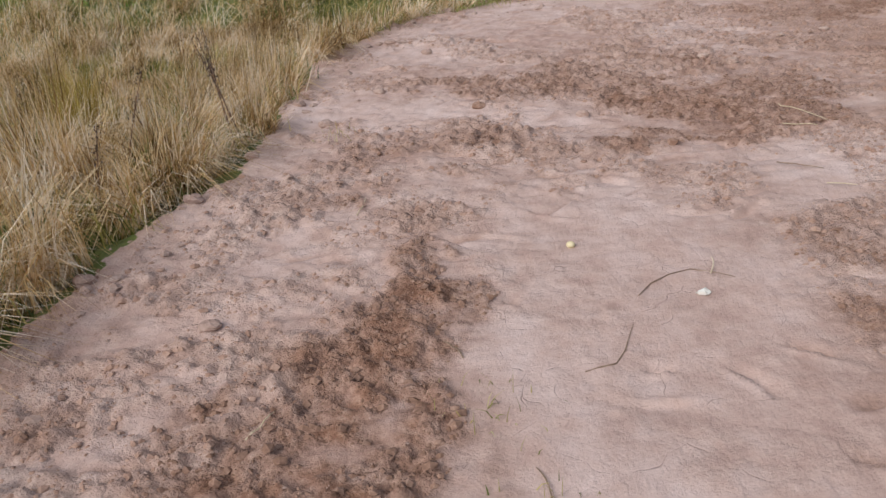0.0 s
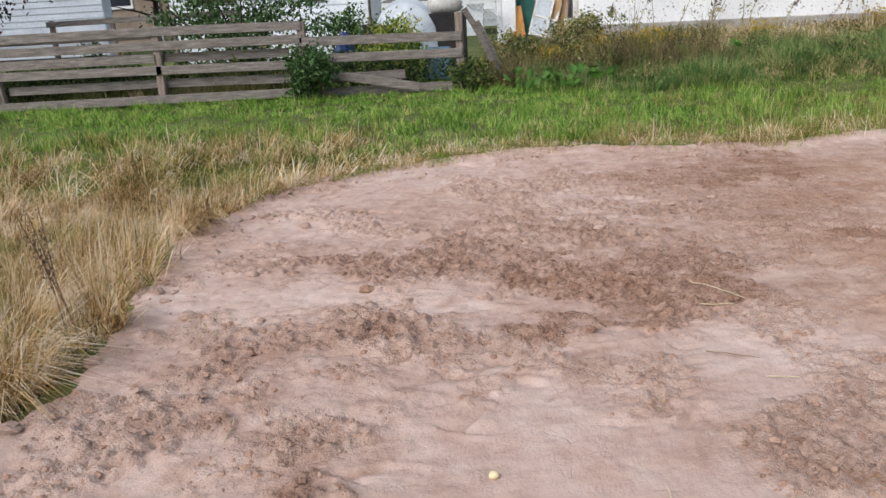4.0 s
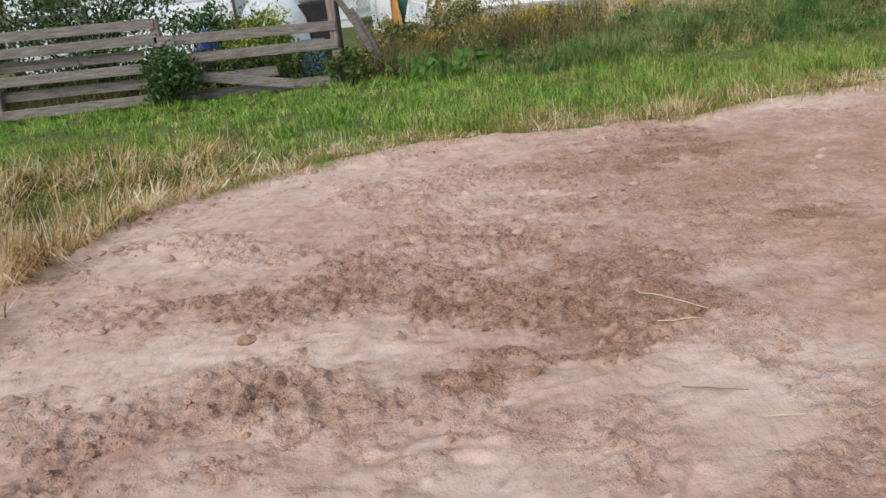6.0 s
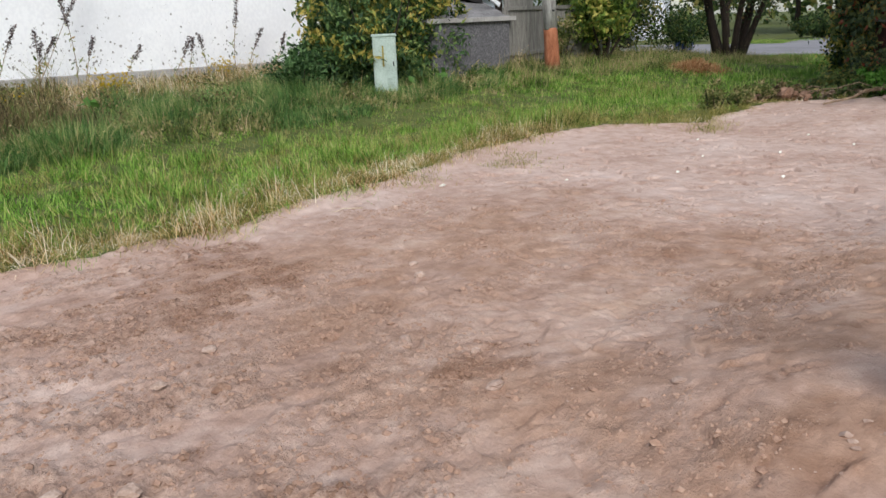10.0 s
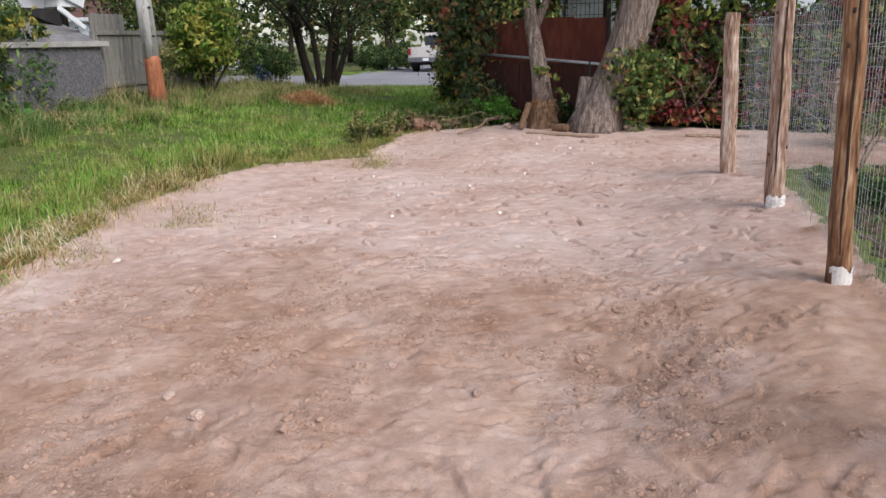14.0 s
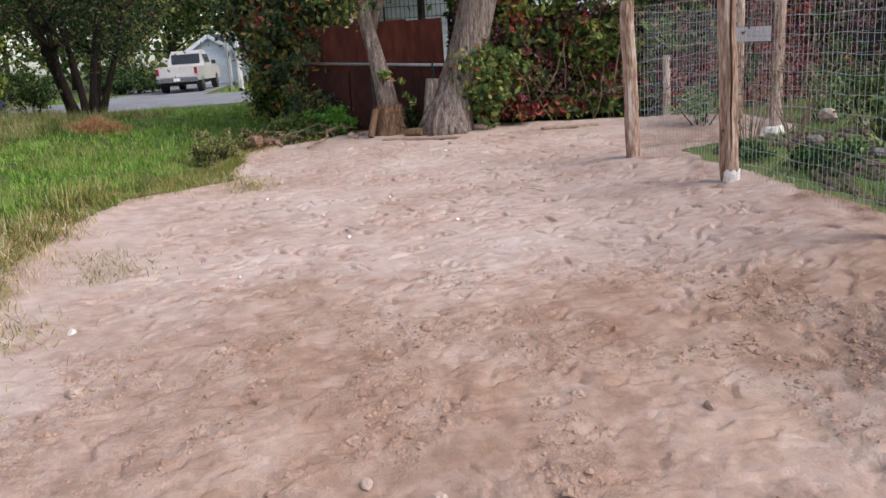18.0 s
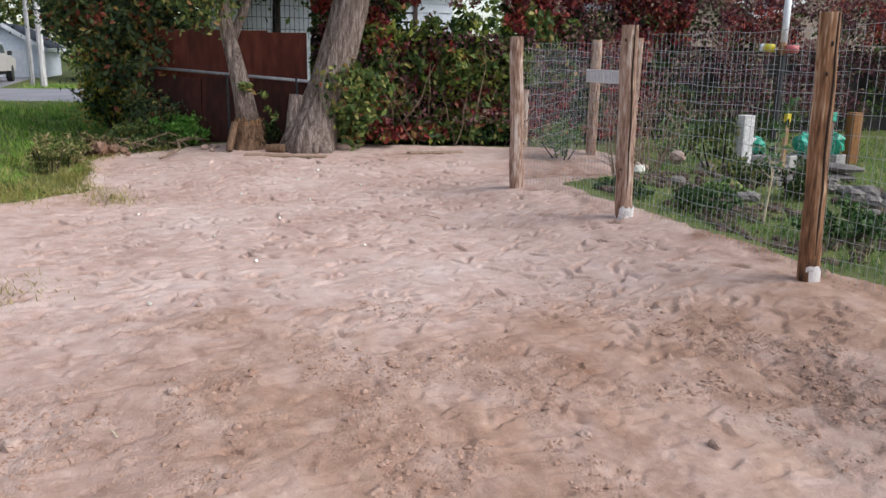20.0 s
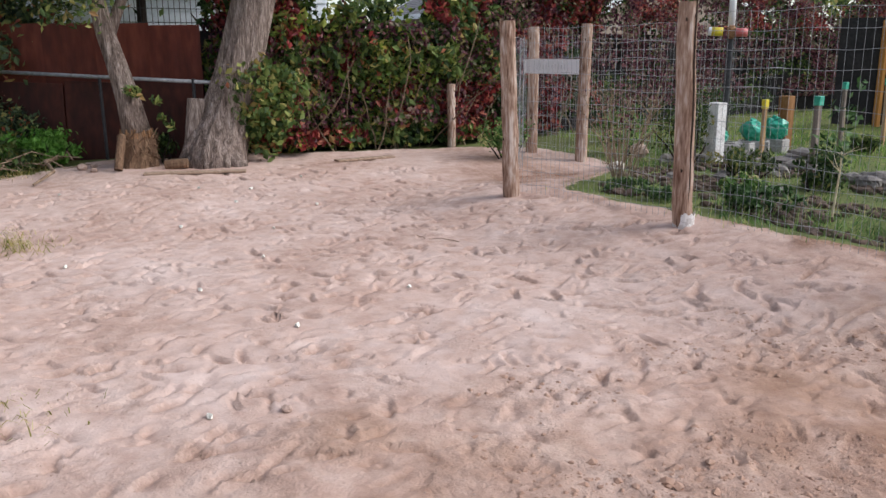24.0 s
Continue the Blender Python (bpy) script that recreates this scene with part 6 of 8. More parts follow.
part("yellow_leaves", leaves(np.concatenate(top_), (0.1, 0.19), 0.8, 0.36), M_LEAF_ELDER, eb)
shrub("bush", 8.3, 15.5, 0.95, 1.3, M_LEAF_LILAC, "low green foliage beside the large bush", 40, 60, (0.05, 0.11), 4)
shrub("bush", 16.4, 15.0, 2.2, 1.6, M_LEAF_YELLOW, "bright yellow-green bush by the plank fence", 80, 60, (0.08, 0.17), 5, 8)
shrub("bush", 15.2, 15.2, 1.1, 0.6, M_WEED, "thin dry yellowish shrub behind the pole", 30, 40, (0.04, 0.1), 6)
tree("cedar_tree", 23.4, 15.6, 5.4, (3.9, 2.7, 2.9), M_LEAF_CEDAR, "dark many-stemmed cedar tree", stems=9, r=0.15, k=260, per=120, size=(0.05, 0.12), limbs=4, seed=11, fork=0.4, spread=0.34)
tree("tree", 18.9, 20.6, 5.5, (4.3, 3.0, 2.3), M_LEAF_MID, "tall tree with yellowing leaves behind the plank fence", k=150, per=80, size=(0.1, 0.2), seed=12)
tree("tree", 26.5, 22.5, 6.5, (5.0, 3.2, 3.2), M_LEAF_MID, "green tree beside the street", k=150, per=80, size=(0.12, 0.24), seed=13)
tree("tree", 15.5, 30.0, 8.0, (6.2, 4.2, 3.6), M_LEAF_DARK, "tall dark tree behind the shed", k=170, per=80, size=(0.14, 0.28), seed=14)
tree("tree", 22.5, 32.0, 8.0, (6.0, 4.2, 3.6), M_LEAF_MID, "tall open tree with pale trunks", bark=M_PALETWIG, k=120, per=60, size=(0.14, 0.28), seed=15)
shrub("bush", 20.0, 18.2, 3.6, 3.4, M_LEAF_MID, "tall green bush behind the plank fence", 130, 70, (0.08, 0.17), 61, 8)
shrub("bush", 23.0, 19.5, 3.2, 3.4, M_LEAF_MID, "tall green bush behind the cedar", 120, 70, (0.08, 0.17), 62, 8)
shrub("bush", 21.6, 16.2, 1.2, 1.6, M_LEAF_DARK, "low dark undergrowth at the cedar foot", 50, 60, (0.06, 0.12), 63)
# dark clump at the corner of the lane
tree("tree", 18.3, 9.4, 3.8, (2.9, 1.75, 2.2), M_LEAF_CORNER, "dark leafy tree at the corner of the lane", k=190, per=80, size=(0.08, 0.17), seed=16, stems=3, r=0.11, fork=0.2)
tree("tree", 16.8, 8.95, 3.4, (1.9, 1.1, 1.8), M_LEAF_CORNER, "dark leafy shrub tree hiding the fence end", k=130, per=70, size=(0.08, 0.17), seed=27, stems=3, r=0.07, fork=0.15)
shrub("bush", 17.0, 9.5, 1.7, 1.4, M_LEAF_ELDER, "dark bush with orange leaf tips", 90, 70, (0.06, 0.12), 17)
shrub("bush", 17.4, 8.8, 1.2, 1.3, M_VINE_GREEN, "low green vine on the fence foot", 40, 50, (0.05, 0.1), 18)
tree("tree", 17.2, 6.6, 5.0, (3.9, 2.3, 1.7), M_LEAF_DARK, "dark tree behind the rusted fence", k=190, per=100, size=(0.07, 0.15), seed=19, r=0.12)
tree("tree", 20.5, 4.8, 6.5, (4.8, 3.2, 2.4), M_LEAF_DARK, "tall dark tree behind the vines", k=170, per=90, size=(0.1, 0.2), seed=20)

# the two trunks at the end of the bare earth
gt = G(14.14, 7.36)
t1 = thing("tree", (14.14, 7.36, gt), "slim grey tree forking above a cut, splintered foot", "tree")
p1 = [(14.14, 7.36, gt + 0.42), (14.18, 7.41, gt + 0.8), (14.26, 7.51, gt + 1.3), (14.32, 7.58, gt + 1.62), (14.33, 7.64, gt + 2.0), (14.3, 7.7, gt + 2.8), (14.25, 7.8, gt + 3.8)]
part("trunk", Geo().tube(p1, [0.165, 0.135, 0.118, 0.11, 0.095, 0.075, 0.045], 28, 0.08, 4), M_BARK, t1, smooth=True)
part("limb", Geo().tube([(14.32, 7.56, gt + 1.55), (14.34, 7.43, gt + 1.85), (14.3, 7.3, gt + 2.15), (14.25, 7.36, gt + 2.9)], [0.075, 0.065, 0.055, 0.03], 10, 0.08, 5), M_BARK, t1, smooth=True)
ft = Geo().tube([(14.14, 7.36, gt - 0.1), (14.14, 7.36, gt + 0.08), (14.14, 7.36, gt + 0.2), (14.14, 7.36, gt + 0.33), (14.14, 7.36, gt + 0.43)], [0.25, 0.22, 0.205, 0.2, 0.17], 22, 0.2, 6)
rr = random.Random(8)
for k in range(130):
    a, z_, q = rr.uniform(0, 6.283), rr.uniform(0.0, 0.4), rr.uniform(0.19, 0.22)
    d, u = rr.uniform(-0.5, 0.5), rr.uniform(-0.12, 0.12)
    ft.tube([(14.14 + q * math.cos(a), 7.36 + q * math.sin(a), gt + z_), (14.14 + (q + 0.05) * math.cos(a + d), 7.36 + (q + 0.05) * math.sin(a + d), gt + max(0.02, z_ + u))], [0.011, 0.004], 4, 0, k)
rim = Geo()
for k in range(40):
    a = 6.283 * k / 40 + rr.uniform(-0.1, 0.1)
    rim.beam((14.14 + 0.19 * math.cos(a), 7.36 + 0.19 * math.sin(a), gt + 0.36), (14.14 + 0.18 * math.cos(a), 7.36 + 0.18 * math.sin(a), gt + rr.uniform(0.4, 0.48)), 0.012, 0.03, 0.0)
part("broken_rim", rim, M_CUTWOOD, t1, "pale splintered rim")
part("foot", ft, M_STUB, t1, "splintered brown foot")
C1 = np.concatenate([clumps((14.2, 7.8, gt + 2.5), (0.75, 0.85, 0.75), 40, 40, cl=0.4), clumps((14.05, 7.2, gt + 0.75), (0.2, 0.35, 0.4), 8, 24), clumps((14.1, 7.6, gt + 3.4), (1.1, 1.3, 0.8), 50, 45)])
part("leaves", leaves(C1, (0.06, 0.13), 0.5, 0.5), M_VINE_GREEN, t1)
gt2 = G(14.2, 6.2)
t2 = thing("tree", (13.87, 6.45, gt2), "thick leaning tree with ridged grey bark", "tree")
p2 = [(13.88, 6.5, gt2 - 0.15), (13.87, 6.45, gt2 + 0.15), (13.91, 6.32, gt2 + 0.5), (13.95, 6.13, gt2 + 1.0), (13.93, 5.98, gt2 + 1.5), (13.88, 5.83, gt2 + 2.1), (13.85, 5.68, gt2 + 3.0), (13.8, 5.5, gt2 + 4.2)]
part("trunk", Geo().tube(p2, [0.48, 0.38, 0.31, 0.275, 0.265, 0.26, 0.22, 0.15], 44, 0.085, 9), M_BARK, t2, smooth=True)
for a, ln in ((0.4, 0.5), (1.9, 0.45), (3.6, 0.5), (5.0, 0.4)):
    part("root", Geo().tube([(13.87, 6.43, gt2 + 0.22), (13.87 + 0.5 * ln * math.cos(a), 6.45 + 0.5 * ln * math.sin(a), gt2 + 0.1), (13.87 + ln * math.cos(a), 6.47 + ln * math.sin(a), gt2 - 0.04)], [0.2, 0.15, 0.07], 9, 0.1, int(a * 9)), M_BARK, t2, smooth=True)
part("climbing_leaves", leaves(clumps((13.75, 5.85, gt2 + 0.75), (0.3, 0.42, 0.8), 46, 40, cl=0.5), (0.07, 0.14), 0.6, 0.6), M_VINE_GREEN, t2)
part("crown", leaves(clumps((13.9, 5.4, gt2 + 4.2), (2.2, 2.6, 1.2), 110, 70), (0.08, 0.16), 0.4, 0.5), M_VINE_MAROON, t2)
single("stump", Geo().tube([(13.95, 6.72, gt2 - 0.1), (13.96, 6.67, gt2 + 0.3), (13.97, 6.63, gt2 + 0.82)], [0.19, 0.14, 0.115], 14, 0.07, 10), M_BARK, (13.95, 6.7, gt2), "grey sawn stump between the trunks", "stump", smooth=True)
for a, b, r_, lb in (((13.78, 7.66, gt + 0.02), (13.95, 7.56, gt + 0.42), 0.05, "short split log leaning on the tree foot"), ((13.72, 7.12, gt + 0.05), (13.6, 6.88, gt + 0.07), 0.065, "short brown log lying by the trunks")):
    single("log", Geo().tube([a, tuple((a[i] + b[i]) / 2 for i in range(3)), b], [r_, r_ * 1.05, r_ * 0.95], 10, 0.07, 3), M_STUB, a, lb, "log")

# rusted sheet fence and its pipe rail
rs = thing("rusted_fence", (16.1, 8, G(16, 8)), "tall fence of rust-red sheet metal", "fence")
fx = lambda y: 14.45 + 0.72 * (y - 6.4)
for y0, y1, top, bot in ((8.9, 8.18, 1.7, -0.1), (8.2, 7.58, 1.7, -0.1), (7.6, 6.98, 1.69, -0.1), (7.0, 6.42, 1.66, -0.1)):
    v, f = [], []
    n_ = int(abs(y1 - y0) / 0.05)
    for k in range(n_ + 1):
        yy = y0 + (y1 - y0) * k / n_
        o = 0.004 * (1 if (k // 2) % 2 else -1)
        v += [(fx(yy) + o, yy, bot), (fx(yy) + o, yy, top), (fx(yy) + o + 0.012, yy, bot), (fx(yy) + o + 0.012, yy, top)]
    for k in range(n_):
        a = 4 * k
        f += [(a, a + 4, a + 5, a + 1), (a + 2, a + 3, a + 7, a + 6), (a + 1, a + 5, a + 7, a + 3)]
    part("sheet", Geo().add(v, f), M_RUST, rs)
# sheets added below the pipe rail to hold the fence's lower shade
for y0, y1 in ((8.9, 8.0), (7.98, 7.2), (7.18, 6.42)):
    part("lower_sheet", Geo().beam((fx(y0) - 0.07, y0 + 0.04, 0.4), (fx(y1) - 0.07, y1 + 0.04, 0.36), 0.02, 1.12, 0.003), M_RUST_SHADE, rs, "added lower sheet with the fence's shade in its brown")
pr = thing("pipe_rail", (15.5, 7.6, G(15.5, 7.6)), "grey pipe rail on thin posts in front of the rusted fence", "rail")
part("pipe", Geo().tube([(16.3, 9.1, 1.1), (15.0, 7.58, 1.01), (13.98, 6.41, 0.94)], 0.024, 8), M_WIRE, pr, smooth=True)
for x, y in ((15.02, 7.62), (14.15, 6.62)):
    part("post", Geo().tube([(x, y, -0.2), (x, y, 0.99)], 0.022, 7), M_DARKMETAL, pr)
shrub("shrub", 15.0, 8.3, 0.5, 0.8, M_BROADLEAF, "low shrub under the pipe rail", 26, 40, (0.05, 0.1), 31)
shrub("shrub", 15.75, 8.75, 1.0, 0.9, M_LEAF_CORNER, "dark shrub growing along the rusted fence", 36, 50, (0.05, 0.1), 33)
shrub("shrub", 14.35, 7.05, 0.5, 0.4, M_LEAF_DARK, "small dark shrub by the trunks", 14, 36, (0.05, 0.1), 32)

# boards along the back of the earth
zb = S(12.9, 6)
for (xa, ya), (xb, yb), w_, lb in (((13.3, 7.45), (12.95, 6.35), 0.13, "grey plank lying on the earth, one end raised"), ((13.2, 5.1), (13.3, 4.25), 0.12, "short weathered plank half buried in sand")):
    single("plank", Geo().beam((xa, ya, S(xa, ya) + 0.022), (xb, yb, S(xb, yb) + 0.012), w_ * 1.15, 0.024, 0.004), M_TANPLANK, (xa, ya, S(xa, ya)), lb, "plank")

for x, y, h_, w_ in ((12.9, 9.75, 0.3, 0.6), (13.7, 9.8, 0.32, 0.8), (12.3, 9.85, 0.45, 0.4)):
    shrub("weed_clump", x, y, h_, w_, M_WEED, "grey-green weeds at the corner of the earth", 30, 40, (0.03, 0.08), int(x * 7), 5, "weed", squash=0.4)

# brush heap at the corner of the earth
bh = thing("brush_heap", (14.9, 8.8, G(14.9, 8.8)), "heap of uprooted weeds, twigs and stones", "brush heap")
rr = random.Random(19)
sc = Geo()
for k in range(60):
    q = rr.uniform(0.04, 0.13)
    x, y = 14.15 + rr.gauss(0, 0.3), 9.5 + rr.gauss(0, 0.2)
    sc.lump((x, y, S(x, y) + rr.uniform(0.0, 0.2) * math.exp(-3 * ((x - 14.15) ** 2 + (y - 9.5) ** 2))), (q, q * 0.8, q * 0.7), k, 0.3, 7, 5)
tc_ = thing("soil_clump", (14.15, 9.5, S(14.15, 9.5)), "dark reddish clump of torn turf and roots", "soil")
tagged(part("turf", sc, M_CLOD, tc_), kind="stuff")
part("leaves", leaves(clumps((14.2, 9.5, S(14.2, 9.5) + 0.15), (0.4, 0.3, 0.16), 14, 26, cl=0.5), (0.04, 0.09), 0.3, 0.5), M_THICKET, tc_)
part("root_tangle", blades(np.stack([rng.normal(14.15, 0.28, 120), rng.normal(9.5, 0.2, 120), np.full(120, S(14.15, 9.5) + 0.05)], -1), rng.uniform(0.12, 0.4, 120), np.full(120, 0.006), rng.uniform(0.3, 1.3, 120), rng.uniform(0, 6.28, 120)), M_THICKET, tc_)
tw = Geo()
rr = random.Random(21)
for k in range(60):
    x, y = 14.8 + rr.gauss(0, 0.5), 8.9 + rr.gauss(0, 0.35)
    a, ln = rr.uniform(0, 6.28), rr.uniform(0.2, 0.7)
    z_ = G(x, y) + rr.uniform(0.02, 0.22)
    tw.tube([(x, y, z_), (x + ln * 0.5 * math.cos(a), y + ln * 0.5 * math.sin(a), z_ + rr.uniform(-0.02, 0.1)), (x + ln * math.cos(a), y + ln * math.sin(a), z_ - 0.03)], [0.008, 0.007, 0.003], 5, 0, k)
part("twig_tangle", tw, M_TWIG, bh)
part("branch", Geo().tube([(13.4, 8.6, S(13.4, 8.6) + 0.03), (13.9, 8.35, S(13.9, 8.35) + 0.09), (14.5, 8.4, G(14.5, 8.4) + 0.15), (15.0, 8.1, G(15, 8.1) + 0.12)], [0.014, 0.02, 0.024, 0.02], 7, 0.1, 3), M_TWIG, bh)
part("leaves", leaves(clumps((14.95, 8.95, G(15, 9) + 0.12), (0.8, 0.6, 0.28), 50, 40, cl=0.4), (0.05, 0.12), 0.4, 0.5), M_LEAF_MID, bh)
part("green_leaves", leaves(clumps((15.3, 8.6, G(15.3, 8.6) + 0.15), (0.5, 0.5, 0.28), 26, 40, cl=0.4), (0.06, 0.14), 0.4, 0.4), M_BROADLEAF, bh)
for x, y, s_ in ((15.0, 9.1, 0.16), (15.35, 9.35, 0.13), (14.7, 9.2, 0.1), (15.1, 8.7, 0.12), (14.35, 8.0, 0.08), (14.5, 7.85, 0.06), (15.5, 8.9, 0.14), (14.05, 7.9, 0.05)):
    single("rock", Geo().lump((x, y, S(x, y) + s_ * 0.45), (s_, s_ * 0.85, s_ * 0.6), int(s_ * 999), 0.15, 9, 6), M_STONE, (x, y, S(x, y)), "pale grey rock by the brush heap", "rock", "rocks by the brush heap")


# ---------------------------------------------------------------- vine hedge
HL = [(14.75, 6.3), (14.45, 5.4), (14.2, 4.4), (14.1, 3.4), (14.3, 2.2), (14.7, 0.5), (15.1, -1.5), (15.6, -4.0), (16.0, -8.0), (15.0, -12.0), (10.0, -16.0)]


def hedge_points(n, u0, u1, z0, z1, depth=0.28, front=True):
    L = np.array(HL)
    seg = np.concatenate([[0], np.cumsum(np.hypot(*np.diff(L, axis=0).T))])
    u = rng.uniform(u0, u1, n) * seg[-1]
    x, y = np.interp(u, seg, L[:, 0]), np.interp(u, seg, L[:, 1])
    z = rng.uniform(0, 1, n)
    bul = 0.75 * (fbm(u * 1.9, z * 3.4 + 4) - 0.4)
    x = x - depth * rng.random(n) - bul
    y = y + rng.normal(0, 0.03, n)
    top = z1 + 0.5 * (fbm(u * 0.9 + 70, u * 0 + 2) - 0.5)
    return np.stack([x, y, z0 + z * (top - z0)], -1), u


vh = thing("vine_hedge", (14.4, 1.0, 0.0), "long vine-covered fence with green, red and maroon leaves", "hedge")


def vines(name, n, u0, u1, z0, z1, mat, size, thr=0.0, off=0.0, depth=0.28):
    P, u = hedge_points(n, u0, u1, z0, z1, depth)
    k = fbm(u * 1.1 + off, P[:, 2] * 1.6 + off, 3) > thr
    part(name, leaves(P[k], size, 0.7, 0.55), mat, vh)


vines("green_leaves", 15000, 0.0, 0.17, 0.02, 2.1, M_VINE_GREEN, (0.09, 0.18), 0.5, 0)
vines("yellow_leaves", 2600, 0.0, 0.17, 0.02, 1.9, M_LEAF_YELLOW, (0.07, 0.15), 0.53, 22)
vines("red_leaves", 30000, 0.0, 0.27, 0.05, 2.7, M_VINE_RED, (0.07, 0.15), 0.52, 30)
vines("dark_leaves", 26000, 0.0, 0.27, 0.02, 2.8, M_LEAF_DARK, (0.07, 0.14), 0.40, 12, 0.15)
vines("maroon_leaves", 56000, 0.0, 1.0, 0.3, 2.7, M_VINE_MAROON, (0.05, 0.105), 0.40, 50, 0.35)
# dark leaves set back among the maroon, shade put into their colour
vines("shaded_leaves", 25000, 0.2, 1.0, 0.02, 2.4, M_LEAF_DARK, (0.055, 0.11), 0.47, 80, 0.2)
vines("crimson_leaves", 14000, 0.3, 1.0, 1.7, 2.6, M_VINE_RED, (0.05, 0.1), 0.46, 90)
stm = Geo()
rr = random.Random(41)
L_ = np.array(HL)
for k in range(46):
    u = rr.uniform(0, 5.2)
    i = min(int(u), len(HL) - 2)
    x, y = HL[i][0] + (HL[i + 1][0] - HL[i][0]) * (u - i), HL[i][1] + (HL[i + 1][1] - HL[i][1]) * (u - i)
    stm.tube(limb_path((x - rr.uniform(0.0, 0.25), y, G(x, y) - 0.02), (rr.uniform(-0.3, 0.3), rr.uniform(-0.6, 0.6), 1), rr.uniform(0.8, 2.1), 6, rr, 0.3), [0.012, 0.011, 0.01, 0.009, 0.008, 0.006, 0.004], 5, 0, k)
part("stem_tangle", stm, M_TWIG, vh)
# dark sheet added behind the leaves for the shade between them
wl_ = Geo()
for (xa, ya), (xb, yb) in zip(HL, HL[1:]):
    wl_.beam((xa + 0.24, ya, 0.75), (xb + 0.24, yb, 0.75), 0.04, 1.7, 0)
part("backing", wl_, M_DARK_AND_SHADE, vh, "added dark sheet as the shade between the leaves")
tw_ = Geo()
for k in range(24):
    y = 7.3 - k * 0.08
    tw_.tube([(16.3, y, 1.6), (16.3, y, 2.3)], 0.005, 4)
for z_ in (1.75, 1.95, 2.15, 2.28):
    tw_.tube([(16.3, 7.35, z_), (16.3, 5.4, z_)], 0.005, 4)
wpn = thing("wire_fence", (16.3, 6.4, G(16.3, 6.4)), "tall dark wire panel behind the rusted fence", "wire fence")
part("wire_mesh", tw_, M_DARKMETAL, wpn)
for y in (7.35, 5.4):
    part("post", Geo().tube([(16.3, y, -0.2), (16.3, y, 2.3)], 0.02, 6), M_DARKMETAL, wpn)

# ---------------------------------------------------------------- log posts and wire
def log_post(x, y, top, r, mat, label, seed, crack=False, paint=False, lean=(0, 0)):
    z0 = G(x, y)
    t = thing("log_post", (x, y, z0), label, "post", "fence posts")
    rr = random.Random(seed)
    n = 9
    pts = [(x + lean[0] * (k / n) ** 1.0 + 0.006 * rr.uniform(-1, 1), y + lean[1] * (k / n) + 0.006 * rr.uniform(-1, 1), z0 - 0.25 + (top - z0 + 0.25) * k / n) for k in range(n + 1)]
    part("shaft", Geo().tube(pts, [r * (1.06 - 0.1 * k / n + 0.02 * rr.uniform(-1, 1)) for k in range(n + 1)], 18, 0.035, seed), mat, t, smooth=False)
    a0 = 2.85
    if crack:
        cg = Geo()
        line = []
        for k in range(2, n + 1):
            d = Vector((math.cos(a0 + 0.05 * k), math.sin(a0 + 0.05 * k), 0))
            line.append(Vector(pts[k]) + d * r * 0.985)
        cg.tube(line, [0.004 + 0.005 * math.sin(3.1 * (k + 0.5) / len(line)) for k in range(len(line))], 6, 0.2, seed)
        part("split", cg, M_CRACK, t, "dark split along the grain")
    for k in range(7):
        a, z_ = rr.uniform(0, 6.28), rr.uniform(z0 + 0.25, top - 0.1)
        f_ = (z_ - z0) / (top - z0)
        part("knot", Geo().lump((x + lean[0] * f_ + r * 0.98 * math.cos(a), y + lean[1] * f_ + r * 0.98 * math.sin(a), z_), (0.009, 0.009, 0.016), k, 0.25, 7, 4), M_CRACK, t)
    if paint:
        pb = Geo()
        v, f = [], []
        for k in range(18):
            a = 6.283 * k / 18
            for z_, q in ((z0 - 0.06, 1.09), (z0 + 0.085 + 0.028 * rr.uniform(-1, 1), 1.085)):
                v.append((x + r * q * math.cos(a), y + r * q * math.sin(a), z_))
        for k in range(18):
            b = 2 * ((k + 1) % 18)
            f.append((2 * k, b, b + 1, 2 * k + 1))
        part("paint_band", pb.add(v, f), M_WHITEPAINT, t, "white painted foot")
    return t


PA, PB, PC, PD = (9.83, 4.66), (7.9, 4.38), (5.7, 4.24), (3.42, 3.99)
log_post(*PA, 1.56, 0.076, M_LOG, "weathered brown log post beside the sandy gap", 1, lean=(0.03, 0.06))
log_post(*PB, 1.63, 0.074, M_LOG, "pale peeled log post with white foot", 2, crack=True, paint=True, lean=(0.05, 0.04))
log_post(*PC, 1.64, 0.062, M_LOG_BROWN, "yellow-brown log post with a dark split and white foot", 3, crack=True, paint=True, lean=(0.03, 0.05))
log_post(*PD, 1.72, 0.09, M_LOG_BROWN, "brown log post with a long split, white foot and sign", 4, crack=True, paint=True)
P1, P2 = (12.75, 2.36), (11.87, 2.2)
log_post(*P1, 1.62, 0.075, M_LOG, "slender pale log post with a sign", 5)
log_post(*P2, 1.63, 0.075, M_LOG, "slender pale log post with a sign", 6, lean=(-0.05, 0))
log_post(13.8, 3.05, 0.85, 0.06, M_LOG, "short pale post in front of the vines", 7)
log_post(4.7, 0.9, 1.6, 0.1, M_LOG_BROWN, "brown log post of the garden fence", 8)


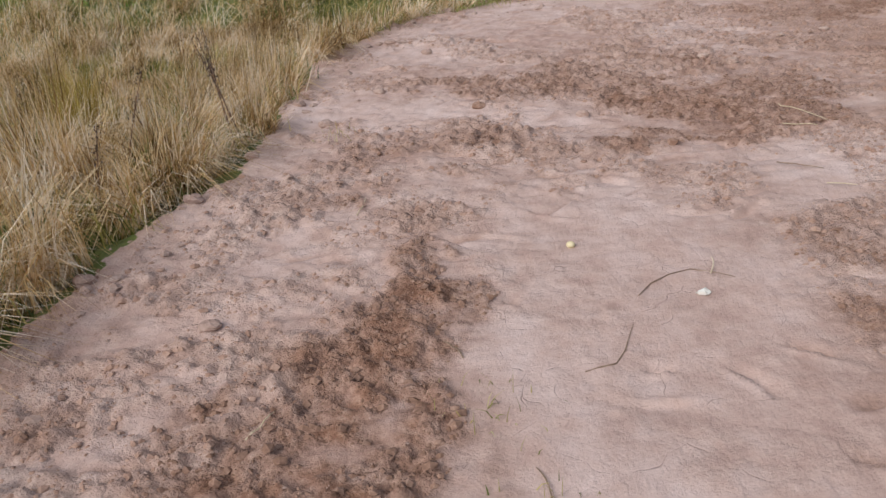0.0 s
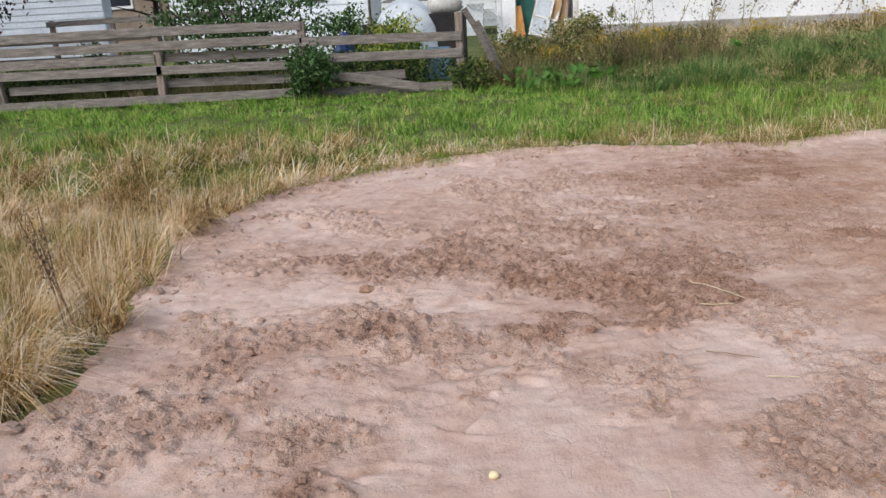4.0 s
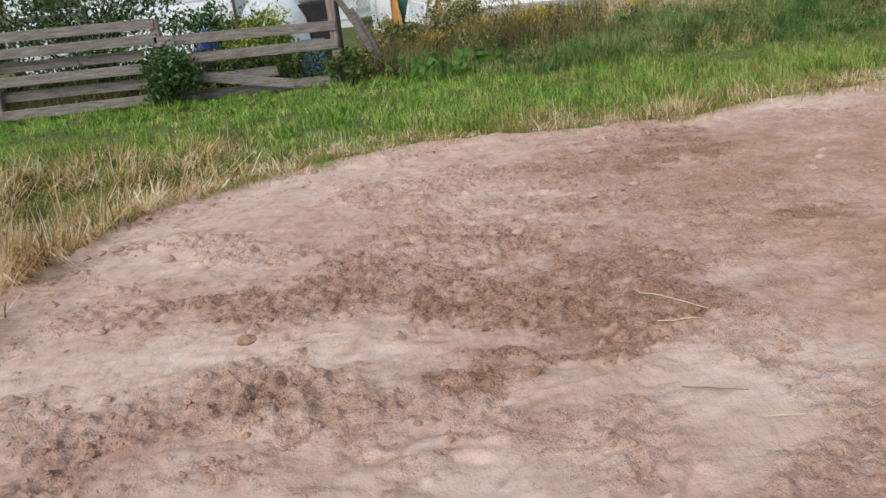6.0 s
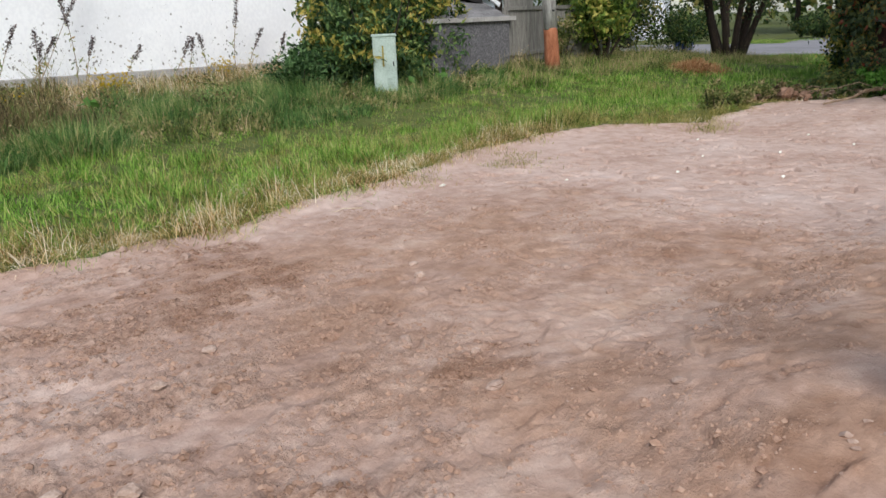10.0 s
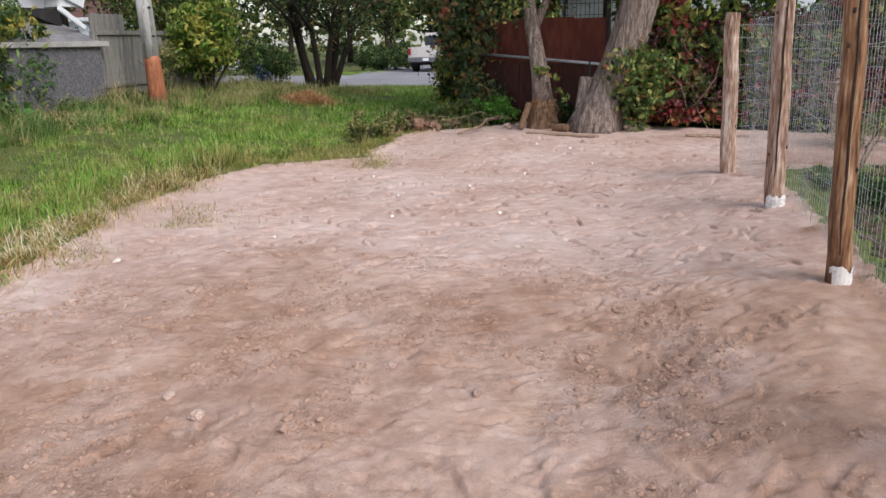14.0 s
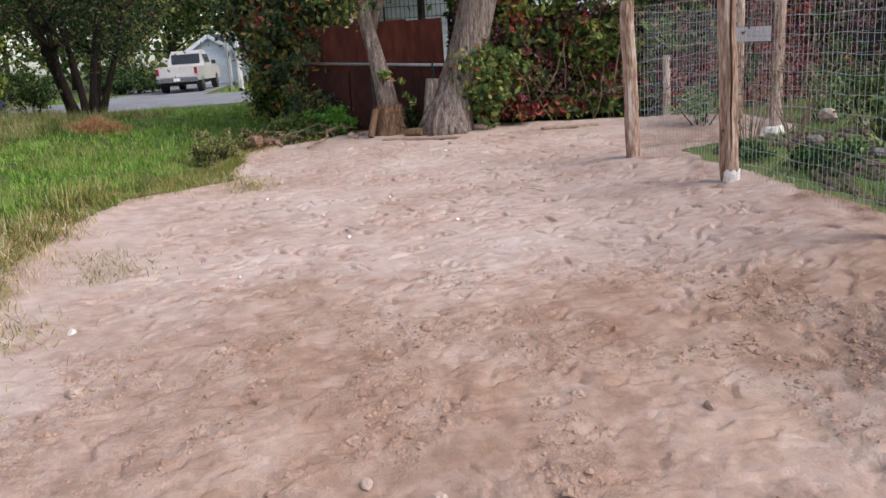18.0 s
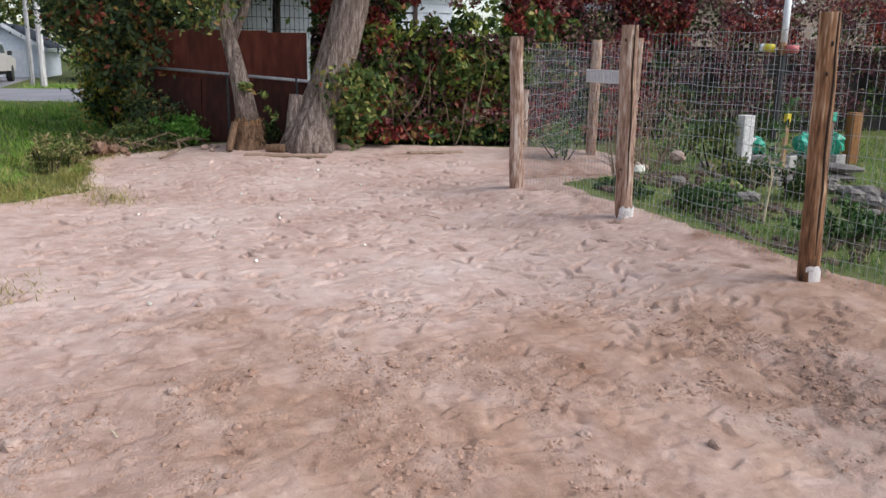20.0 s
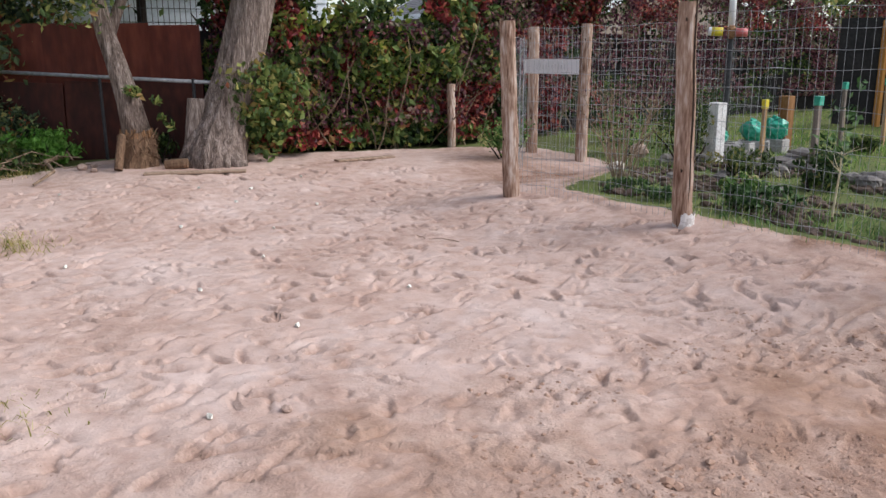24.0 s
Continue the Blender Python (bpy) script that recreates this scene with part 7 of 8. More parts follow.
def wire_run(a, b, top, label, gap=0.06, row=0.13, z0=None, sag=0.012, r=0.0014):
    L = math.hypot(b[0] - a[0], b[1] - a[1])
    ux, uy = (b[0] - a[0]) / L, (b[1] - a[1]) / L
    n = int(L / gap)
    g_ = Geo()
    off = lambda s: sag * math.sin(s * 2.3) + 0.01 * math.sin(s * 7)

    def at(s, z):
        return (a[0] + ux * s - uy * off(s), a[1] + uy * s + ux * off(s), z)
    for k in range(n + 1):
        s = min(k * gap, L)
        p = at(s, 0)
        zb_ = G(p[0], p[1]) + 0.01 if z0 is None else z0
        g_.tube([at(s, zb_), at(s, (zb_ + top) / 2), at(s, top + 0.01 * math.sin(s * 3))], r, 4, cap=False)
    x, y = (a[0] + b[0]) / 2, (a[1] + b[1]) / 2
    t = thing("wire_fence", (x, y, G(x, y)), label, "wire fence", "wire fence runs")
    tagged(part("wire_mesh", g_, M_WIRE, t), kind="stuff")
    m = int((top - 0.03) / row)
    for j in range(m + 1):
        z_ = top - 0.01 - j * row
        pts = [at(L * k / 14, z_ + 0.008 * math.sin(k * 1.3 + j)) for k in range(15)]
        part("line_wire", Geo().tube(pts, r * 1.15, 4, cap=False), M_WIRE, t)


o_ = -0.115
wire_run((PA[0], PA[1] + o_), (PB[0], PB[1] + o_), 1.5, "galvanised welded wire stretched between log posts")
wire_run((PB[0], PB[1] + o_), (PC[0], PC[1] + o_), 1.56, "galvanised welded wire stretched between log posts")
wire_run((PC[0], PC[1] + o_), (PD[0], PD[1] + o_), 1.58, "galvanised welded wire stretched between log posts")
wire_run((PD[0] + 0.05, PD[1] + o_), (4.7, 0.9), 1.58, "welded wire along the garden's side")
wire_run((PA[0] + 0.1, PA[1]), (P1[0], P1[1] + 0.1), 1.45, "welded wire from the gap post to the far posts", gap=0.1)
wire_run((P1[0], P1[1] - 0.08), (P2[0], P2[1] - 0.08), 1.5, "welded wire gate panel between slender posts")
wire_run((P2[0], P2[1] - 0.08), (11.2, -0.8), 1.45, "welded wire further along the garden", gap=0.1)


def sign_board(c, w, h, turn, label, marks):
    R = Euler((0, 0, radians(turn))).to_matrix()
    z0 = c[2] - h / 2
    t = thing("sign", (c[0], c[1], z0), label, "sign")
    xf = lambda p: tuple(Vector(c) + R @ Vector(p))
    b = Geo().box((0, 0, 0), (w, 0.006, h), b=0.001)
    b.v = [xf(p) for p in b.v]
    part("board", b, M_SIGN, t)
    for x, z, ln, tl, m in marks:
        k = Geo().box((x, -0.0045, z), (0.0045, 0.001, ln), (0, tl, 0))
        k.v = [xf(p) for p in k.v]
        part("mark", k, m, t)
    return t, R, xf


sd_, RS, sxf = sign_board((PD[0] - 0.08, PD[1] - 0.13, 1.17), 0.46, 0.235, -66, "white hand-lettered board nailed to a log post", [(-0.02, 0.045, 0.075, -25, M_REDINK), (0.005, 0.03, 0.06, 20, M_REDINK)])
for body, px_, pz_ in (("TI", 0.1, 0.035), ("ARK", 0.02, -0.085)):
    cu = bpy.data.curves.new("lettering", "FONT")
    cu.body, cu.size, cu.extrude = body, 0.085, 0.0004
    cu.materials.append(M_REDINK)
    lo = new("lettering", cu)
    lo.parent = sd_
    lo.matrix_basis = Matrix.Translation(Vector(sxf((px_, -0.0042, pz_))) - BASE[sd_]) @ RS.to_4x4() @ pose(0, 0, 0, 90, 0, 0)
for k in (-0.2,):
    for z_ in (-0.06, 0.05):
        n_ = Geo().lump(sxf((-0.19, -0.004, z_)), (0.005, 0.005, 0.005), 1, 0, 7, 4)
        part("nail", n_, M_DARKMETAL, sd_)
sign_board((12.3, 2.4, 1.1), 0.98, 0.19, 190, "faded white board fixed across two slender posts", [(-0.3 + 0.055 * k, 0.0, 0.05 + 0.02 * (k % 3), 0, M_GREYINK) for k in range(12)])

# ---------------------------------------------------------------- garden behind the wire
def square_post(name, x, y, w, h, mat, label, cap=None, lean=(0, 0)):
    z0 = G(x, y)
    t = thing(name, (x, y, z0), label, "post")
    part("shaft", Geo().beam((x, y, z0 - 0.1), (x + lean[0], y + lean[1], z0 + h), w, w, 0.006, (0, 1, 0)), mat, t)
    if cap:
        part("cap", Geo().beam((x + lean[0], y + lean[1], z0 + h), (x + lean[0] * 1.05, y + lean[1] * 1.05, z0 + h + 0.1), w * 1.35, w * 1.35, 0.006, (0, 1, 0)), cap, t)
    return t


square_post("white_post", 10.25, 1.5, 0.15, 0.72, M_WHITEPAINT, "short thick white-painted garden post")
square_post("stake", 9.75, 1.3, 0.045, 0.66, M_RAWWOOD, "wooden stake with yellow cap", M_YELLOW)
square_post("stake", 9.15, 1.2, 0.06, 0.72, M_GREYPOST, "dark stake with green cap", M_GREENBAG)
square_post("brown_post", 11.42, -1.2, 0.16, 0.78, M_BROWNPOST, "thick square brown timber post")
square_post("stake", 11.0, -1.9, 0.05, 0.85, M_GREYPOST, "slim stake with green top", M_GREENBAG)
square_post("stake", 10.6, -2.3, 0.05, 0.85, M_RAWWOOD, "slim stake with green top", M_GREENBAG, (0.05, -0.05))
square_post("white_post", 10.75, 1.05, 0.12, 0.45, M_WHITEPAINT, "low white-painted garden post")
for x, y, tn in ((10.75, 0.55, 20), (10.95, 0.0, 35), (11.05, -0.5, 10), (10.6, 1.0, 50)):
    z0 = G(x, y)
    cbk = thing("concrete_block", (x, y, z0), "pale concrete block lying in the garden", "block", "concrete blocks")
    g_ = Geo().box((x, y, z0 + 0.1), (0.4, 0.2, 0.24), (0, 0, tn), 0.01)
    part("body", g_, M_CONCRETE, cbk)
    for s in (-0.1, 0.1):
        a = radians(tn)
        # the hollow isn't cut; a dark patch on top paints its shade
        part("core", Geo().box((x + s * math.cos(a), y + s * math.sin(a), z0 + 0.216), (0.13, 0.12, 0.012), (0, 0, tn)), M_DARK_AND_SHADE, cbk, "dark patch as the shade in a hollow core")
for x, y, z_, s_, sd2 in ((10.95, 0.02, 0.24, 0.145, 1), (11.02, -0.5, 0.24, 0.155, 2), (10.72, 0.95, 0.24, 0.12, 3)):
    z0 = G(x, y) + z_ - 0.02
    bgt = thing("plastic_bag", (x, y, z0), "tied green plastic bag standing on a concrete block", "bag", "green bags")
    part("sack", Geo().lump((x, y, z0 + s_ * 0.85), (s_ * 1.2, s_, s_ * 0.95), sd2, 0.2, 9, 6), M_GREENBAG, bgt)
    part("knot", Geo().tube([(x, y, z0 + s_ * 1.6), (x + 0.02, y, z0 + s_ * 1.8), (x + 0.05, y + 0.01, z0 + s_ * 1.95)], [0.06, 0.03, 0.02], 8, 0.2, sd2), M_GREENBAG, bgt)
rr = random.Random(61)
for k, (x, y, sx_, sy_, sz_) in enumerate(((9.55, 0.85, 0.42, 0.22, 0.05), (9.45, 0.75, 0.34, 0.2, 0.05), (9.75, 0.55, 0.28, 0.2, 0.06), (9.3, 1.15, 0.25, 0.15, 0.06))):
    z_ = G(x, y) + (0.03 if k != 1 else 0.13)
    single("stone_slab", Geo().lump((x, y, z_ + 0.02), (sx_, sy_, sz_), k, 0.12, 11, 5), M_ROCK, (x, y, z_), "flat dark stone slab stacked in the garden", "stone", "stone slabs")
for k in range(22):
    u = k / 21
    x, y = 10.9 - 3.2 * u + rr.uniform(-0.15, 0.15), 1.55 - 0.2 * math.sin(u * 5) + rr.uniform(-0.3, 0.3) - 0.2 * u
    s_ = rr.uniform(0.07, 0.17)
    single("garden_rock", Geo().lump((x, y, G(x, y) + s_ * 0.35), (s_, s_ * 0.8, s_ * 0.6), k + 70, 0.15, 9, 6), M_ROCK, (x, y, G(x, y)), "rounded grey rock edging the garden bed", "rock", "garden bed rocks")
single("rock", Geo().lump((11.1, 1.9, 0.08), (0.13, 0.11, 0.09), 5, 0.1, 11, 7), M_STONE, (11.1, 1.9, 0.02), "pale boulder near the slender posts", "rock")

n_ = 2200
sx2, sy2 = rng.uniform(6.0, 10.6, n_), rng.uniform(0.9, 3.95, n_)
k_ = (fbm(sx2 * 1.4 + 7, sy2 * 1.4) > 0.48) & (inside(sx2, sy2) < -0.12)
bed = Geo()
for k, (x, y) in enumerate(zip(sx2[k_], sy2[k_])):
    q = rng.uniform(0.02, 0.07)
    bed.lump((x, y, G(x, y) + 0.01), (q, q * 0.8, q * 0.6), k, 0.25, 5, 4)
tagged(single("garden_soil", bed, M_DARKSOIL, (8.6, 2.6, G(8.6, 2.6)), "dark lumpy soil of the garden bed", "soil"), kind="stuff")
for k in range(16):
    x, y = rr.uniform(7.2, 9.8), rr.uniform(1.5, 2.9)
    s_ = rr.uniform(0.06, 0.14)
    single("garden_rock", Geo().lump((x, y, G(x, y) + s_ * 0.3), (s_, s_ * 0.8, s_ * 0.55), k + 170, 0.15, 9, 6), M_ROCK, (x, y, G(x, y)), "dark grey rock lying in the garden bed", "rock", "garden bed rocks")

# pole with wind toy
wp = thing("wind_toy_pole", (11.1, 0.42, G(11.1, 0.42)), "dark pole with white top pipe and yellow and red wind toy", "garden ornament")
part("pole", Geo().tube([(11.1, 0.42, G(11.1, 0.4) - 0.1), (11.1, 0.42, 1.5)], 0.045, 9), M_DARKMETAL, wp)
part("white_pipe", Geo().tube([(11.1, 0.42, 1.5), (11.1, 0.42, 2.3)], 0.045, 10), M_WHITETRIM, wp, smooth=True)
ax_ = Vector((-0.745, -0.67, -0.05))
c_ = Vector((11.06, 0.46, 1.52))
part("hub", Geo().lump(tuple(c_), (0.06, 0.06, 0.09), 2, 0.1, 9, 6), M_CUTWOOD, wp)
part("yellow_tube", Geo().tube([c_ - ax_ * 0.1, c_ - ax_ * 0.24], 0.055, 12), M_YELLOW, wp, smooth=True)
part("white_tube", Geo().tube([c_ - ax_ * 0.24, c_ - ax_ * 0.28], [0.055, 0.05], 12), M_WHITETRIM, wp, smooth=True)
part("red_tube", Geo().tube([c_ + ax_ * 0.05, c_ + ax_ * 0.2], [0.055, 0.05], 12), M_PINK, wp, smooth=True)
# orange frame
of = thing("pergola", (11.5, -4.0, G(11.5, -4)), "orange-stained timber frame with dark shade under it", "frame")
for x, y in ((11.0, -3.6), (10.2, -4.4), (12.6, -5.2)):
    part("upright", Geo().box((x, y, 0.85), (0.1, 0.1, 1.9), b=0.006), M_ORANGEWOOD, of)
part("beam", Geo().beam((10.2, -4.4, 1.75), (11.0, -3.6, 1.75), 0.08, 0.1), M_ORANGEWOOD, of)
# dark panel added as the shade under the frame
part("back_panel", Geo().box((12.2, -5.6, 0.9), (2.6, 0.05, 1.9), (0, 0, 40)), M_DARK_AND_SHADE, of)

# plants
tree("dead_shrub", 9.55, 3.55, 1.25, (0.9, 0.32, 0.4), M_VINE_MAROON, "bare brown twiggy shrub with few leaves", bark=M_TWIG, stems=18, r=0.009, k=12, per=8, size=(0.03, 0.06), limbs=4, seed=71, fork=0.3, cat="shrub", spread=0.3)
tree("dead_shrub", 10.8, 2.45, 1.2, (0.8, 0.4, 0.5), M_VINE_MAROON, "bare brown twiggy shrub with few leaves", bark=M_TWIG, stems=9, r=0.016, k=14, per=10, size=(0.03, 0.06), limbs=5, seed=72, fork=0.2, cat="shrub", spread=0.4)
tree("sapling", 7.4, 3.3, 1.05, (0.72, 0.22, 0.42), M_LEAF_LILAC, "thin pale sapling with few leaves", bark=M_PALETWIG, r=0.011, k=14, per=6, size=(0.04, 0.09), limbs=6, seed=73, fork=0.35)
for x, y, h_, w_, m_, lb in ((8.35, 2.2, 0.42, 0.5, M_LEAF_DARK, "round dark green clipped shrub"), (7.9, 3.6, 0.25, 0.7, M_LEAF_LILAC, "low green weeds at the wire"), (9.3, 3.7, 0.12, 0.6, M_BUSHGREEN, "low green weeds at the wire"), (8.8, 3.8, 0.12, 0.5, M_BUSHGREEN, "low green weeds at the gap post"),
                          (8.7, 2.9, 0.16, 0.7, M_SEDGE, "low grey-green leafy garden plants"), (9.2, 2.2, 0.35, 0.7, M_LEAF_MID, "low mixed green garden plants"), (10.5, 1.7, 0.75, 0.7, M_LEAF_MID, "yellow-green leafy garden shrub"), (11.9, 1.5, 0.7, 0.8, M_SEDGE, "tall green leafy garden plants"),
                          (6.6, 3.2, 0.3, 0.8, M_LEAF_LILAC, "low green weeds at the wire"), (5.2, 3.3, 0.45, 0.9, M_SEDGE, "lush green weeds at the wire"), (4.5, 3.0, 0.5, 0.8, M_SEDGE, "lush green weeds at the wire"), (12.0, -0.2, 0.9, 0.9, M_LEAF_DARK, "dark green leafy garden shrub"), (13.0, 0.6, 1.2, 1.0, M_LEAF_DARK, "dark green leafy garden shrub"),
                          (12.4, 3.0, 0.6, 0.8, M_SEDGE, "grey-green plant behind the slender posts"), (9.9, -0.8, 0.25, 0.5, M_LEAF_MID, "low green leafy garden plants")):
    shrub("garden_plant", x, y, h_, w_, m_, lb, 26, 34, (0.03, 0.08), int(x * 10), 4, "plant")
for x, y, s_ in ((10.3, 2.95, 0.11), (10.45, 2.8, 0.07)):
    single("litter", Geo().lump((x, y, G(x, y) + 0.06), (s_, s_ * 0.7, 0.07), int(s_ * 500), 0.3, 8, 4), M_LITTER, (x, y, G(x, y)), "crumpled white litter in the grass", "litter")

# houses beyond the hedge
e1 = gable_house("house", (28, -11.3, 0), 9, 4.1, 2.9, 3.9, "x", M_BEIGE, M_ROOF_GREY, "distant house with a pale grey hipped roof", siding=False)
e2 = gable_house("house", (28, -19.5, 0), 9, 7.9, 2.9, 4.6, "x", M_BEIGE, M_ROOF_GREY, "distant house with a grey roof", siding=False)
e3 = gable_house("house", (20.0, 2.5, 0), 6, 5.5, 3.2, 5.2, "y", M_SIDING, M_ROOF_BROWN, "white sided house half hidden behind leaves")
for yy in (3.8,):
    window(e3, (20.0, yy, 1.9), 0.8, 1.1, "w", M_TRIM)

# ---------------------------------------------------------------- weeds on the bank
def stalk(x, y, h, seed):
    rr = random.Random(seed)
    z0 = S(x, y)
    t = thing("weed_stalk", (x, y, z0), "tall dry weed stalk with dark seed head", "weed", "weed stalks")
    pts = limb_path((x, y, z0 - 0.02), (rr.uniform(-0.05, 0.5), rr.uniform(-0.15, 0.15), 1), h, 6, rr, 0.08)
    part("stem", Geo().tube(pts, [0.009, 0.008, 0.007, 0.006, 0.005, 0.004, 0.003], 5), M_TWIG, t)
    n = int(105 * h)
    q = np.array([pts[4].lerp(pts[6], rr.random() ** 0.8) for _ in range(n)]) + rng.normal(0, 0.024, (n, 3))
    tagged(part("seed_head", leaves(q, (0.025, 0.06), 0.3, 0.6), M_SEED, t), kind="stuff")
    q2 = np.array([pts[1].lerp(pts[4], rr.random()) for _ in range(16)]) + rng.normal(0, 0.05, (16, 3))
    part("leaves", leaves(q2, (0.08, 0.17), 0.8, 0.25), M_WEED, t)


rr = random.Random(77)
for k, (x, h) in enumerate(((3.5, 2.0), (3.55, 1.4), (4.05, 1.85), (4.4, 1.45), (5.2, 2.5), (5.05, 1.3), (5.35, 1.3), (5.3, 1.0), (6.0, 1.9), (6.1, 1.1), (6.8, 1.0), (7.7, 1.1), (8.1, 1.0), (8.65, 1.05), (9.2, 1.8), (9.5, 1.2), (10.05, 1.1), (3.0, 0.9), (2.6, 0.8))):
    stalk(x + rr.uniform(-0.05, 0.05), 19.6 + rr.uniform(-0.25, 0.05) - 0.05 * max(0, x - 6), h, k + 100)
for x, y, w_ in ((2.5, 16.8, 0.6), (3.3, 16.5, 0.5), (1.4, 15.7, 0.35), (5.6, 16.9, 0.3), (8.4, 18.4, 0.25)):
    zg = G(x, y)
    n_ = int(420 * w_)
    px_, py_ = x + rng.normal(0, w_ * 0.5, n_), y + rng.normal(0, w_ * 0.35, n_)
    gr = thing("goldenrod", (x, y, zg), "clump of yellow goldenrod", "weed", "goldenrod clumps")
    pz_ = surf(px_, py_)
    hg = rng.uniform(0.3, 0.55, n_)
    tagged(part("stem_cluster", blades(np.stack([px_, py_, pz_], -1), hg, np.full(n_, 0.008), np.abs(rng.normal(0.2, 0.1, n_)), rng.uniform(0, 6.28, n_)), M_WEED, gr), kind="stuff")
    k_ = rng.random(n_) < 0.4
    C = np.repeat(np.stack([px_, py_, pz_ + hg * 0.92], -1)[k_], 5, 0) + rng.normal(0, 0.04, (5 * k_.sum(), 3))
    tagged(part("flower_spray", leaves(C, (0.025, 0.06), 0.1, 0.7), M_GOLD, gr), kind="stuff")
for x, y, n_ in ((1.6, 13.55, 22), (2.15, 13.7, 16), (0.9, 13.6, 12), (10.9, 15.0, 14), (4.6, 15.2, 8)):
    C = np.stack([x + rng.normal(0, 0.22, n_), y + rng.normal(0, 0.16, n_), G(x, y) + rng.uniform(0.1, 0.38, n_)], -1)
    bd = thing("burdock", (x, y, G(x, y)), "low plant with broad bright green leaves", "weed", "broad-leaved weeds")
    for c1 in C:
        part("leaf", leaves([c1], (0.13, 0.25), 0.2, 0.75), M_DOCK, bd)
    tagged(part("stem_cluster", blades(C * np.array([1, 1, 0]) + np.array([0, 0, G(x, y)]), C[:, 2] - G(x, y), np.full(n_, 0.012), np.full(n_, 0.05), rng.uniform(0, 6.28, n_)), M_BROADLEAF, bd), kind="stuff")
shrub("shrub", -2.75, 13.9, 0.98, 1.0, M_LEAF_LILAC, "leafy green shrub growing through the rail fence", 60, 60, (0.05, 0.1), 81)
shrub("shrub", -5.4, 18.6, 2.6, 4.0, M_LEAF_LILAC, "large pale green lilac bush behind the fence", 110, 60, (0.07, 0.14), 82, 10, deep=2.2)
shrub("shrub", -2.9, 18.2, 1.6, 1.5, M_LEAF_LILAC, "green shrub in front of the cottage", 40, 50, (0.06, 0.12), 83)
shrub("shrub", -1.5, 15.6, 1.1, 1.5, M_LEAF_YELLOW, "yellow-green garden shrub behind the fence", 50, 50, (0.05, 0.1), 84)
shrub("shrub", -0.1, 14.0, 0.6, 0.9, M_LEAF_MID, "weeds at the fence end", 30, 40, (0.05, 0.1), 85)
shrub("shrub", 0.9, 16.2, 0.9, 1.4, M_WEED, "brown and green weed thicket", 50, 50, (0.04, 0.1), 86)
shrub("shrub", 2.2, 18.2, 1.0, 1.8, M_WEED, "brown weed thicket at the shed corner", 60, 50, (0.04, 0.1), 87)
for k in range(11):
    x = -11.2 + 0.78 * k
    shrub("garden_plant", x, FY + 0.75 + 0.3 * (k % 3), (0.75, 1.0, 0.85, 0.65)[k % 4], 1.15, (M_LEAF_DARK, M_LEAF_MID, M_LEAF_DARK)[k % 3], "dark leafy growth close behind the rail fence", 34, 40, (0.05, 0.11), 210 + k, 5, "plant")
shrub("shrub", -1.75, 16.6, 1.35, 1.5, M_LEAF_YELLOW, "yellow-green weeds in front of the plastic cover", 46, 46, (0.04, 0.09), 231)
rw = tree("rowan_tree", -12.3, 17.2, 3.2, (3.2, 2.75, 1.9), M_LEAF_ROWAN, "dark rowan tree with red berries", k=330, per=90, size=(0.08, 0.17), seed=88, r=0.14)
part("berries", leaves(clumps((-12.3, 17.2, 3.2), (2.75, 2.75, 1.9), 90, 18, cl=0.12), (0.03, 0.06), 0.2, 0.9), M_BERRY, rw)
tree("tree", -14.3, 36, 6.5, (4.6, 2.4, 2.4), M_LEAF_DARK, "dark tree beside the beige bungalow", k=120, per=70, size=(0.14, 0.28), seed=89)
tree("tree", -5.5, 55, 8, (6.5, 5, 3), M_LEAF_MID, "distant round green tree", k=90, per=60, size=(0.2, 0.4), seed=90)

# ---------------------------------------------------------------- beyond the street
sp = thing("straw_heap", (17.4, 13.1, G(17.4, 13.1)), "heap of orange straw on the grass", "straw")
n_ = 1200
px_, py_ = 17.4 + rng.normal(0, 0.38, n_), 13.1 + rng.normal(0, 0.26, n_)
pz_ = surf(px_, py_) + 0.24 * np.exp(-(((px_ - 17.4) / 0.6) ** 2 + ((py_ - 13.1) / 0.4) ** 2)) * rng.random(n_)
part("straw", blades(np.stack([px_, py_, pz_], -1), rng.uniform(0.1, 0.28, n_), np.full(n_, 0.012), rng.uniform(0.9, 1.5, n_), rng.uniform(0, 6.28, n_)), M_STRAW, sp)
g5 = gable_house("garage", (52, 16.9, -0.4), 6, 3.6, 1.5, 2.6, "x", M_SIDING, M_ROOF_DARK, "white gabled garage with dark roof", cat="garage")
part("door", Geo().box((51.95, 18.7, 0.45), (0.06, 2.2, 1.7), b=0.01), M_WHITETRIM, g5)
h6 = gable_house("house", (40, 33, -0.3), 8, 9, 3.0, 5.0, "y", M_SIDING, M_ROOF_BROWN, "white house across the street")
for yy in (35, 38.5):
    window(h6, (40, yy, 1.6), 0.9, 1.2, "w", M_TRIM)
shrub("hedge", 44.0, 21.4, 1.35, 4.4, M_LEAF_DARK, "clipped dark green hedge across the street", 170, 60, (0.1, 0.2), 91, 12, "hedge", deep=4.4)
shrub("hedge", 41.0, 27.5, 1.7, 5.0, M_LEAF_DARK, "clipped dark green hedge across the street", 120, 60, (0.1, 0.2), 92, 10, "hedge", deep=3.0)
